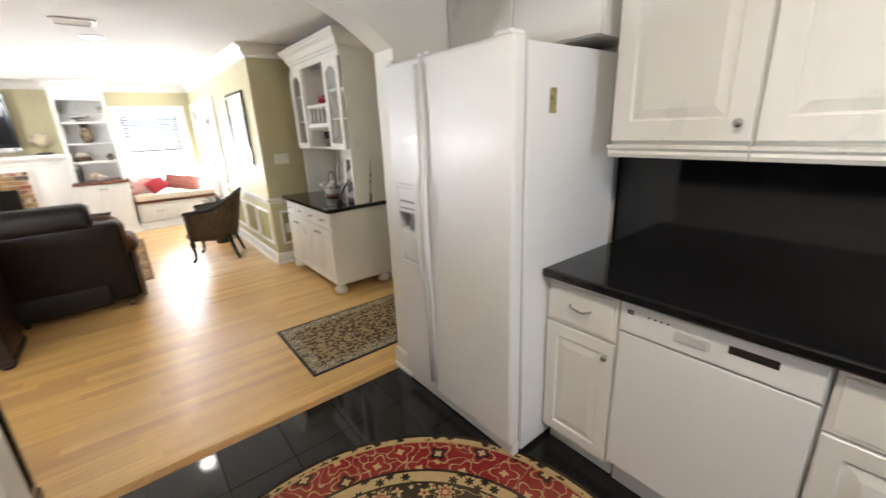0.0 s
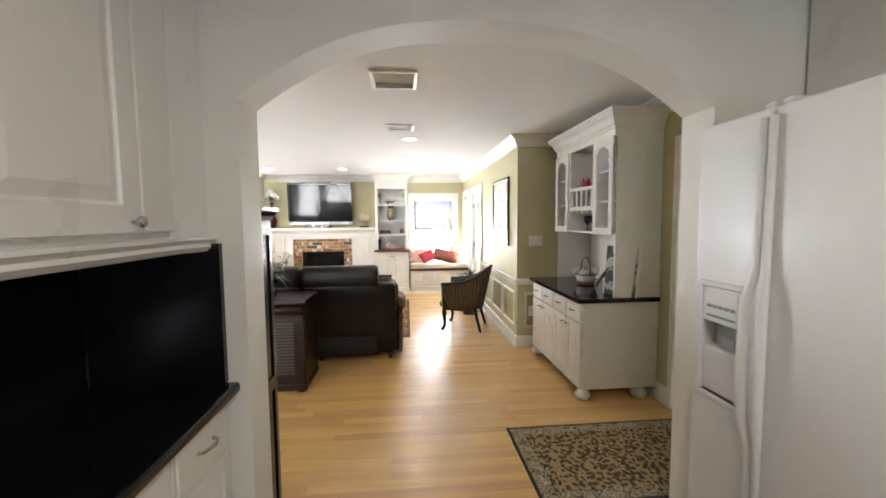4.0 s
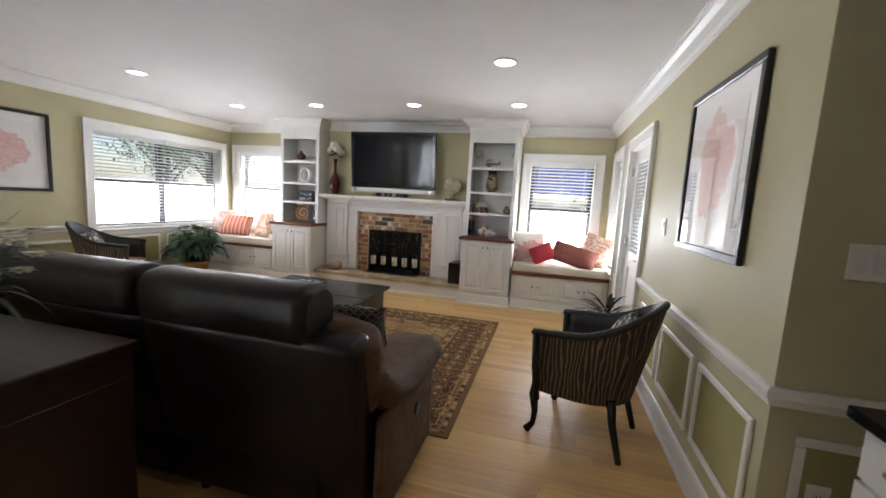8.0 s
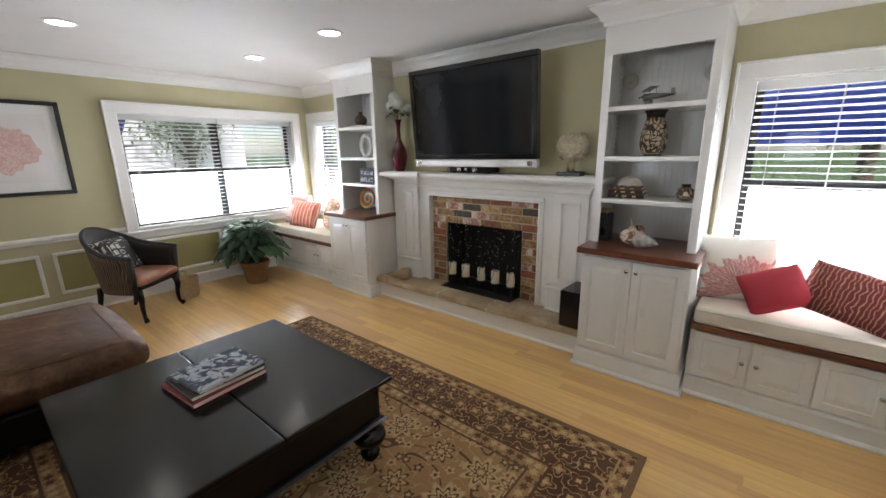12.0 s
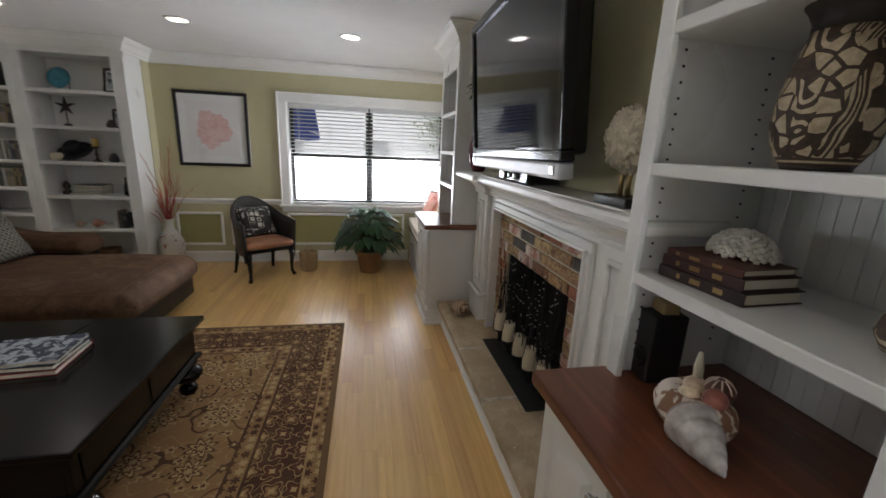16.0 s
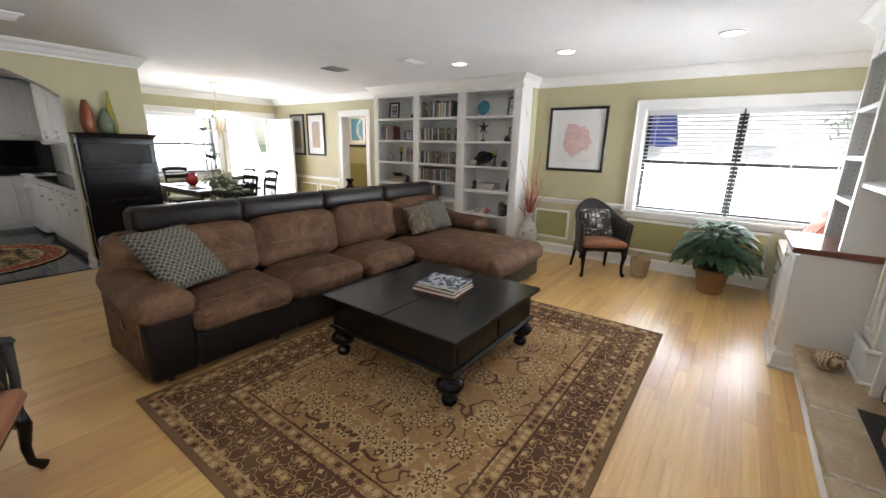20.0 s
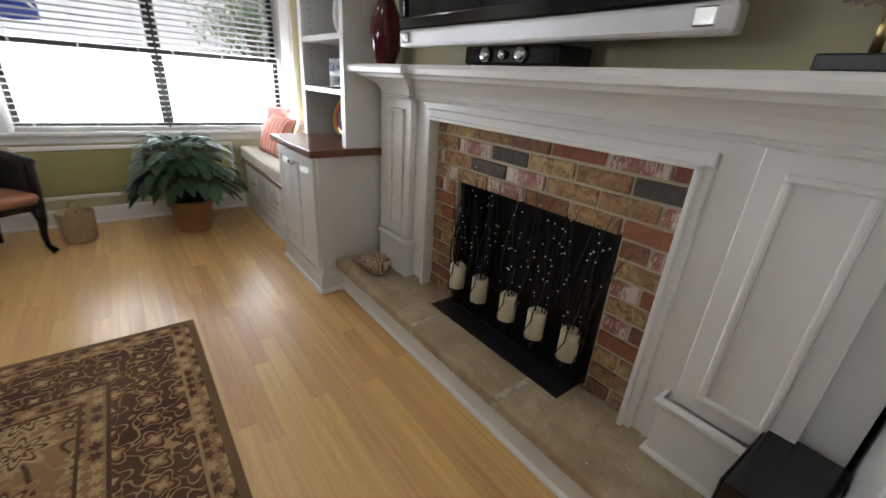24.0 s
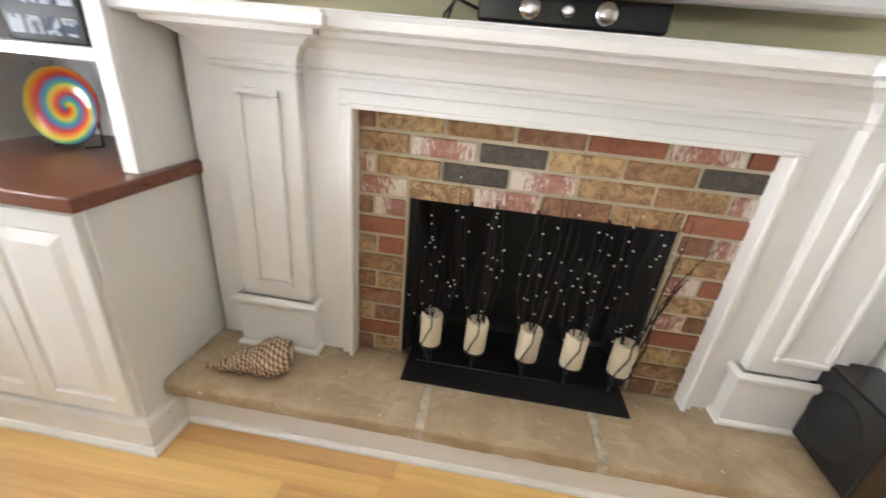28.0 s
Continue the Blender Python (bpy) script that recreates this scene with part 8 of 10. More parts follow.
def coral_blob(cx, cz, rx, rz, seed):
    """The uneven outline of a printed sea fan."""
    def made():
        rng = random.Random(seed)
        bm = bmesh.new()
        n = 60
        ph = [rng.uniform(0, 6.28) for _ in range(4)]
        pts = []
        for k in range(n):
            a = 2 * math.pi * k / n
            r = 1 + 0.10 * math.sin(3 * a + ph[0]) + 0.07 * math.sin(5 * a + ph[1]) + 0.05 * math.sin(11 * a + ph[2]) + 0.035 * math.sin(17 * a + ph[3])
            pts.append((cx + rx * r * math.cos(a), cz + rz * r * math.sin(a)))
        lo = [bm.verts.new((x, -0.0152, z)) for x, z in pts]
        bm.faces.new(lo)
        bmesh.ops.recalc_face_normals(bm, faces=bm.faces)
        geo = bmesh.ops.extrude_face_region(bm, geom=bm.faces[:])
        bmesh.ops.translate(bm, vec=(0, 0.0012, 0), verts=[v for v in geo["geom"] if isinstance(v, bmesh.types.BMVert)])
        bmesh.ops.recalc_face_normals(bm, faces=bm.faces)
        return bm
    return made


picture("black framed pink coral print on the olive wall", (XL, 7.604, 1.222), 90, 0.805, 0.864, PAPER, 0.036, 0.085, art=coral_blob(0.0, 0.43, 0.19, 0.21, 3))
picture("large black framed pink coral print on the olive wall", (XR, 7.040, 1.187), -90, 0.855, 0.870, PAPER, 0.038, 0.095, art=coral_blob(0.0, 0.46, 0.20, 0.26, 8))
picture("tall black framed abstract print on the dining wall", (XW, 1.97, 1.265), 90, 0.60, 0.88, cloth("orange_grey_print", (0.46, 0.30, 0.16), (0.28, 0.29, 0.30), "noise", 5, 0.52), 0.04, 0.13)
picture("tall black framed print on the dining wall", (XW, 1.31, 1.265), 90, 0.50, 0.88, cloth("orange_grey_print", (0.46, 0.30, 0.16), (0.28, 0.29, 0.30), "noise", 5, 0.52), 0.04, 0.10)
picture("black framed blue seascape on the hall wall", (-4.895, 1.72, 1.47), 90, 0.70, 0.80, cloth("seascape_print", (0.08, 0.26, 0.42), (0.62, 0.60, 0.50), "noise", 2.2, 0.52), 0.045, 0.10)
picture("small black framed photo standing on the shelf", (-3.32, 4.46, 1.966), 90, 0.24, 0.28, PHOTO, 0.03, 0.03, tip=-5)
picture("small dark framed photo standing on the shelf", (-3.33, 4.80, 1.611), 90, 0.20, 0.15, PHOTO, 0.02, 0.012, tip=-5)
picture("dark framed photo leaning at the shelf end", (-3.30, 6.76, 1.966), 70, 0.17, 0.25, PHOTO, 0.022, 0.02, tip=-8)
picture("small dark framed photo standing on the shelf", (-3.33, 6.78, 1.611), 82, 0.13, 0.20, PHOTO, 0.018, 0.012, tip=-5)
picture("small dark framed photo standing on the shelf", (-3.33, 4.68, 0.891), 90, 0.16, 0.12, PHOTO, 0.018, 0.012, tip=-5)


def simple_vase(name, label, prof, mat, at, cat="vase", group="", seg=24, turn=0):
    return solid(name, lathe(prof, seg), mat, label, cat, at, turn, group)


BRONZE = plain("dark_bronze", (0.045, 0.033, 0.024), 0.4, metal=0.5, var=0.3, scale=20)
YWAX = plain("yellow_wax", (0.52, 0.38, 0.10), 0.45, var=0.08)


def candlestick(at, h, label):
    c = thing("candlestick", label, "candlestick", at, 0, "candlesticks on the shelves")
    part("stem", lathe([(0.04, 0), (0.042, 0.008), (0.018, 0.02), (0.012, h * 0.35), (0.022, h * 0.45), (0.012, h * 0.55), (0.015, h * 0.85), (0.038, h * 0.95), (0.04, h)], 16), BRONZE, c)
    part("candle", lathe([(0.030, h + 0.0005), (0.030, h + 0.085), (0.026, h + 0.09), (0.0, h + 0.086)], 16), YWAX, c, "yellow pillar candle")


candlestick((-3.27, 4.66, 1.2505), 0.16, "bronze candlestick with a yellow candle on the shelf")
candlestick((-3.25, 6.55, 1.2505), 0.16, "bronze candlestick with a yellow candle on the shelf")


def stand_plate(label, at, turn, r, mat, name="plate"):
    p = thing(name, label, "plate", at, turn)
    part("dish", lathe([(r * 0.35, 0), (r * 0.6, 0.006), (r, 0.028), (r * 0.985, 0.034), (r * 0.6, 0.014), (0.0, 0.010)], 36, pose(0, 0.02, r + 0.012, 78)), mat, p)
    part("stand", tube([(-0.05, -0.02, 0.012), (-0.05, 0.05, 0.004), (-0.04, 0.075, 0.12)], 0.004, 6), BLACKIRON, p, "black wire plate stand")
    part("stand", tube([(0.05, -0.02, 0.012), (0.05, 0.05, 0.004), (0.04, 0.075, 0.12)], 0.004, 6), BLACKIRON, p)


stand_plate("turquoise round glass dish on the shelf", (-3.29, 6.30, 1.966), 90, 0.105, plain("turquoise_glass", (0.07, 0.27, 0.36), 0.15, var=0.25, scale=25))


def spiral_glass():
    m, t, b = nodes("rainbow_spiral_glass")
    tc = t.nodes.new("ShaderNodeTexCoord")
    sep = t.nodes.new("ShaderNodeSeparateXYZ")
    mp = t.nodes.new("ShaderNodeMapping")
    mp.inputs["Location"].default_value = (0, 0, -0.132)
    t.links.new(tc.outputs["Object"], mp.inputs["Vector"])
    t.links.new(mp.outputs[0], sep.inputs[0])
    x, z = sep.outputs["X"], sep.outputs["Z"]
    r = maths(t, "SQRT", maths(t, "ADD", maths(t, "MULTIPLY", x, x), maths(t, "MULTIPLY", z, z)))
    ang = maths(t, "DIVIDE", maths(t, "ARCTAN2", z, x), 6.2832)
    f = maths(t, "FRACT", maths(t, "ADD", maths(t, "MULTIPLY", r, 17.0), ang))
    c = ramp(t, f, [(0.0, (0.55, 0.03, 0.02)), (0.2, (0.65, 0.20, 0.02)), (0.38, (0.65, 0.48, 0.04)), (0.55, (0.10, 0.36, 0.18)), (0.72, (0.03, 0.20, 0.42)), (0.9, (0.30, 0.06, 0.08)), (1.0, (0.55, 0.03, 0.02))])
    t.links.new(c, b.inputs["Base Color"])
    b.inputs["Roughness"].default_value, b.inputs["Coat Weight"].default_value = 0.12, 0.5
    return m


stand_plate("rainbow swirl glass plate on a wire stand", (-1.90, 10.30, 0.9125), 8, 0.12, spiral_glass())


def starfish(label, at):
    s = thing("starfish_sculpture", label, "sculpture", at, 90)
    bm = bmesh.new()
    c = Vector((0, 0, 0.20))
    for k in range(5):
        a = math.pi / 2 + 2 * math.pi * k / 5
        d = Vector((math.cos(a), 0, math.sin(a)))
        add_tube(bm, [c - d * 0.012, c + d * 0.04, c + d * 0.095], [0.02, 0.016, 0.004], 8)
    part("star", bm, BRONZE, s)
    part("post", tube([(0, 0, 0.02), (0, 0, 0.17)], 0.006, 6), BRONZE, s)
    part("base", lathe([(0.035, 0), (0.035, 0.018), (0.02, 0.024)], 16), BLACKPL, s)


starfish("bronze starfish sculpture on a slim stand", (-3.27, 6.32, 1.611))
hat = thing("hat", "black felt hat resting on the shelf", "hat", (-3.29, 6.30, 1.3475))
hat.matrix_world = pose(-3.29, 6.33, 1.3475, 0, 35, 0)
part("brim", lathe([(0.02, 0.004), (0.15, 0.004), (0.165, 0.012), (0.15, 0.012), (0.09, 0.012), (0.0, 0.012)], 28), plain("black_felt", (0.010, 0.010, 0.011), 0.95), hat)
part("crown", lathe([(0.09, 0.0125), (0.086, 0.07), (0.07, 0.10), (0.035, 0.092), (0.0, 0.088)], 28), plain("black_felt", (0.010, 0.010, 0.011), 0.95), hat)
simple_vase("jar", "round cream jar beside the hat", [(0.04, 0), (0.055, 0.03), (0.05, 0.07), (0.03, 0.085), (0.0, 0.086)], plain("cream_glaze", (0.5, 0.44, 0.32), 0.3), (-3.18, 6.22, 1.2505), "jar")
for y, z, lab, mat, k in ((6.70, 1.2505, "small black box on the shelf", BLACKPL, 0.05), (6.72, 1.611, "small dark stone on the shelf", BRONZE, 0.045), (4.93, 1.966, "small dark figurine on the shelf", BRONZE, 0.04)):
    simple_vase("ornament", lab, [(k * 0.8, 0), (k, k * 0.5), (k * 0.7, k * 1.4), (k * 0.4, k * 1.8), (0, k * 1.9)], mat, (-3.27, y, z), "ornament", "small shelf ornaments", 16)
simple_vase("glass_globe", "clear grey glass ball on a ring on the shelf", [(0.03, 0), (0.035, 0.012), (0.055, 0.035), (0.065, 0.075), (0.05, 0.12), (0.02, 0.138), (0, 0.14)], plain("grey_glass_ball", (0.35, 0.36, 0.35), 0.08, var=0.1, relief=0), (-3.25, 4.42, 1.2505), "ornament")
# stacks of lying books
for at, turn, lab, cols, grp in (((-3.38, 4.40, 0.8905), 12, "flat book in a stack on the shelf", (1, 8, 0, 6), "flat books on the end shelf"), ((-3.40, 6.28, 0.8905), -4, "flat book in a stack on the shelf", (1, 3, 8, 5), "flat books on the lower shelf"), ((-3.40, 4.40, 0.5305), 4, "flat book in a stack on the shelf", (2, 5, 9), "flat books low down")):
    z = at[2]
    for j, k in enumerate(cols):
        h = 0.02 + 0.004 * (k % 3)
        book(lab, BOOKCOLS[k], (at[0] - 0.004 * j + 0.0, at[1] + 0.006 * j, z), (0.21 - 0.008 * j, 0.30 - 0.012 * j, h), turn + 2 * j, grp, BOOKMATS[k])
        z += h + 0.0006
simple_vase("bowl", "dark wide bowl on a stack of books", [(0.03, 0), (0.045, 0.005), (0.09, 0.045), (0.10, 0.055), (0.09, 0.052), (0.03, 0.012), (0, 0.012)], BRONZE, (-3.28, 4.56, 0.985), "bowl")
simple_vase("bookend", "dark turned bookend on the shelf", [(0.04, 0), (0.045, 0.02), (0.02, 0.05), (0.035, 0.09), (0.02, 0.13), (0.0, 0.14)], BRONZE, (-3.27, 6.20, 0.8905), "bookend", "", 14)
simple_vase("bottle", "dark slender bottle on the shelf", [(0.028, 0), (0.032, 0.02), (0.030, 0.10), (0.012, 0.15), (0.011, 0.20), (0.0, 0.201)], plain("dark_bottle", (0.02, 0.014, 0.01), 0.15), (-3.25, 6.79, 0.8905), "bottle", "", 16)
for y, lab, col, k in ((6.36, "pale seashell on the lower shelf", (0.52, 0.42, 0.32), 0.05), (6.54, "coral pink seashell on the lower shelf", (0.50, 0.24, 0.17), 0.06)):
    sh = solid("seashell", lathe([(0.004, 0), (k * 0.3, k * 0.35), (k * 0.5, k * 0.6), (k * 0.55, k * 0.75), (k * 0.8, k * 1.1), (k * 0.85, k * 1.4), (k * 0.5, k * 1.9), (0.0, k * 2.1)], 18), plain("shell_glaze", col, 0.35, var=0.2, scale=40), lab, "seashell", (-3.24, y, 0.5305 + k * 0.85), 0, "seashells on the shelf")
    sh.matrix_world = pose(-3.24, y, 0.5305 + k * 0.86, 90, 0, 40)
book_row(6.68, 6.80, 0.53, (0.20, 0.17), (0.03, 0.026), 12, "red books low down", "upright book on the white shelf")
for y in (6.2, 6.5):
    bk = thing("basket", "brown woven basket on the bottom shelf", "basket", (-3.29, y, 0.1205), 0, "baskets on the bottom shelf")
    part("weave", lathe([(0.09, 0), (0.10, 0.01), (0.115, 0.14), (0.12, 0.15), (0.11, 0.15), (0.095, 0.012), (0, 0.01)], 24), plain("brown_weave", (0.14, 0.075, 0.035), 0.8, var=0.35, fine=90, relief=0.8), bk)

# ---- shelves beside the fireplace ----
def patterned_pot():
    """Carved pottery: cream tiles and curved bands in a dark brown ground."""
    m, t, b = nodes("carved_brown_cream_pot")
    v = t.nodes.new("ShaderNodeTexVoronoi")
    v.feature = "DISTANCE_TO_EDGE"
    v.inputs["Scale"].default_value, v.inputs["Randomness"].default_value = 30, 0.75
    pos = coords(t, (1, 1, 0.95))
    t.links.new(pos, v.inputs["Vector"])
    tile = v.outputs["Distance"]
    cell = t.nodes.new("ShaderNodeTexVoronoi")
    cell.inputs["Scale"].default_value, cell.inputs["Randomness"].default_value = 30, 0.75
    t.links.new(pos, cell.inputs["Vector"])
    tone = t.nodes.new("ShaderNodeSeparateColor")
    t.links.new(cell.outputs["Color"], tone.inputs[0])
    big = noise_tex(t, 9, 1, pos, 0.4, 0.8)
    band = maths(t, "FRACT", maths(t, "MULTIPLY", noise_tex(t, 8, 1, coords(t, (1, 1, 0.7)), 0.3, 1.2), 13.0))
    tiles = maths(t, "MULTIPLY", maths(t, "GREATER_THAN", tile, 0.085), maths(t, "GREATER_THAN", tone.outputs[0], 0.16))
    bands = maths(t, "GREATER_THAN", band, 0.55)
    pat = mix(t, maths(t, "GREATER_THAN", big, 0.52), tiles, bands)
    sepv = t.nodes.new("ShaderNodeSeparateXYZ")
    t.links.new(coords(t), sepv.inputs[0])
    line = maths(t, "LESS_THAN", maths(t, "ABSOLUTE", maths(t, "SUBTRACT", sepv.outputs["Z"], 0.016)), 0.0022)
    low = maths(t, "GREATER_THAN", sepv.outputs["Z"], 0.024)
    pat = maths(t, "MAXIMUM", line, maths(t, "MULTIPLY", pat, low))
    grain = noise_tex(t, 90, 3, pos)
    cream = ramp(t, grain, [(0.3, (0.36, 0.28, 0.17)), (0.7, (0.56, 0.46, 0.31))])
    dark = ramp(t, grain, [(0.3, (0.032, 0.018, 0.011)), (0.7, (0.070, 0.040, 0.022))])
    t.links.new(mix(t, pat, dark, cream), b.inputs["Base Color"])
    b.inputs["Roughness"].default_value = 0.55
    bump(t, b, maths(t, "ADD", pat, maths(t, "MULTIPLY", grain, 0.3)), 0.5, 0.004)
    return m


POT = patterned_pot()
DARKCLAY = plain("dark_clay", (0.025, 0.018, 0.014), 0.5, var=0.2)
v = thing("vase", "tall carved brown and cream pottery vase", "vase", (1.12, 10.285, 1.5255))
part("body", lathe([(0.050, 0), (0.058, 0.010), (0.078, 0.045), (0.086, 0.085), (0.084, 0.130), (0.073, 0.185), (0.061, 0.228), (0.056, 0.250)], 36), POT, v)
part("neck", lathe([(0.0565, 0.2505), (0.056, 0.266), (0.064, 0.284), (0.073, 0.296), (0.074, 0.302), (0.068, 0.302), (0.052, 0.272), (0.0, 0.262)], 32), DARKCLAY, v, "dark flared rim")
part("foot", lathe([(0.054, -0.0), (0.0565, 0.008)], 32), DARKCLAY, v)
v = thing("pot", "small round patterned pot with a dark neck", "pot", (1.35, 10.28, 1.2355))
part("body", lathe([(0.022, 0), (0.045, 0.012), (0.058, 0.04), (0.052, 0.068), (0.026, 0.086)], 28), POT, v)
part("neck", lathe([(0.0255, 0.0865), (0.024, 0.098), (0.029, 0.106), (0.022, 0.104), (0, 0.095)], 24), DARKCLAY, v)
z = 1.2355
for w, d_, h, col, dx in ((0.24, 0.17, 0.030, (0.028, 0.010, 0.009), 0.0), (0.225, 0.165, 0.028, (0.042, 0.012, 0.010), 0.012), (0.21, 0.155, 0.018, (0.09, 0.03, 0.015), 0.02)):
    bk = book("old dark leather book with gilt spine lying in a stack", col, (1.115 - dx, 10.20 + dx * 0.3, z), (d_, w, h), 93, "old books on the shelf")
    for a, b in ((0.05, 0.075), (0.11, 0.14), (0.17, 0.18)):
        part("gilt_title", box(-0.0006, a, h * 0.3, 0.0004, b, h * 0.72), BRASS, bk, "gilt spine title")
    z += h + 0.0006
dome = thing("coral_dome", "white knobbly coral dome on the books", "coral", (0.985, 10.315, z))
bm = bmesh.new()
rng = random.Random(3)
for k in range(150):
    f = (k + 0.5) / 150
    ph, th = math.acos(1 - f), k * 2.39996
    p = Vector((0.078 * math.sin(ph) * math.cos(th), 0.055 * math.sin(ph) * math.sin(th), 0.058 * math.cos(ph) + 0.004))
    bmesh.ops.create_icosphere(bm, subdivisions=1, radius=0.0085 * rng.uniform(0.8, 1.2), matrix=Matrix.Translation(p))
part("coral_crust", bm, plain("white_coral", (0.66, 0.62, 0.54), 0.8, var=0.1), dome)
bk = thing("speaker", "slim black desk speaker with a gold trinket on top", "speaker", (0.862, 10.245, 0.9125), -8)
part("case", box(-0.038, -0.05, 0.0, 0.038, 0.05, 0.205, 0.006, 2), BLACKPL, bk)
part("front_disc", lathe([(0.03, 0), (0.03, 0.004), (0.02, 0.002), (0, 0.004)], 20, pose(0.0, -0.05, 0.07, 90)), plain("gloss_black_disc", (0.01, 0.01, 0.01), 0.1, relief=0), bk)
solid("trinket_box", box(-0.03, -0.025, 0, 0.03, 0.025, 0.035, 0.006, 2), plain("antique_gold", (0.42, 0.32, 0.16), 0.45, metal=0.5, var=0.3, fine=120, relief=0.5), "small gilded trinket box on the speaker", "box", (0.862, 10.245, 1.118), -8)


def conch(bm, L, r, turns=5, m=None):
    """A spiral shell lying along x: a wide mouth end and a stepped spire."""
    prof = [(0.002, 0)]
    for k in range(turns):
        f = (k + 1) / turns
        x0, x1 = L * (k / turns) ** 1.3, L * f ** 1.3
        prof += [(r * (k / turns) ** 1.1 + 0.004, x0 + 0.002), (r * f ** 1.1 * 1.02, x0 + (x1 - x0) * 0.75), (r * f ** 1.1 * 0.92, x1 - 0.001)]
    prof += [(r * 0.8, L * 1.12), (r * 0.45, L * 1.30), (0.004, L * 1.36)]
    return add_lathe(bm, prof, 22, m)


PEARL = plain("pearly_shell", (0.44, 0.40, 0.37), 0.16, var=0.38, scale=26, fine=90)
s = thing("shell_bowl", "large pearly spiral shell filled with small shells", "seashell", (1.10, 10.155, 0.9125), 0)
bm = bmesh.new()
conch(bm, 0.145, 0.060, 5, pose(0.16, -0.075, 0.045, 0, -86, -20))
part("spiral", bm, PEARL, s)
bm = bmesh.new()
bmesh.ops.create_icosphere(bm, subdivisions=4, radius=1.0)
for v_ in bm.verts:
    d = v_.co.normalized()
    v_.co = Vector((-0.012 + 0.092 * d.x, 0.010 + 0.078 * d.y, 0.062 + min(0.061 * d.z, 0.046))) * (1 + 0.03 * noise.noise(d * 5))
for f_ in bm.faces:
    f_.smooth = True
part("body_whorl", bm, cloth("brown_mottled_shell", (0.20, 0.10, 0.055), (0.58, 0.50, 0.42), "noise", 26, 0.5), s, "brown speckled shell mouth")
bm = bmesh.new()
for k in range(9):
    add_tube(bm, [(0.005 + 0.032 * math.sin(u) * math.cos(k * 0.698), 0.05 + 0.032 * math.sin(u) * math.sin(k * 0.698), 0.115 + 0.032 * math.cos(u)) for u in (0.25, 0.6, 0.95, 1.3)], 0.0022, 5)
part("urchin_ribs", bm, plain("pale_urchin_ribs", (0.60, 0.50, 0.40), 0.6), s, "pale ribs on a brown urchin")
rng = random.Random(8)
for k, (x, y, z, r, col) in enumerate(((-0.03, 0.02, 0.105, 0.028, (0.55, 0.42, 0.28)), (0.005, 0.05, 0.115, 0.032, (0.10, 0.03, 0.02)), (0.03, 0.015, 0.112, 0.026, (0.30, 0.10, 0.07)), (-0.01, -0.015, 0.100, 0.024, (0.62, 0.50, 0.34)))):
    part("small_shell", lathe([(max(0.001, r * math.sin(math.pi * u / 10)), -r * math.cos(math.pi * u / 10)) for u in range(11)], 16, Matrix.Translation((x, y, z))), plain("small_shell", col, 0.35, var=0.4, scale=60), s)
part("razor_shell", tube([(-0.035, 0.03, 0.10), (-0.045, 0.035, 0.15), (-0.05, 0.038, 0.185)], [0.014, 0.016, 0.006], 8, 0.4), plain("ivory_shell", (0.66, 0.60, 0.46), 0.35), s)


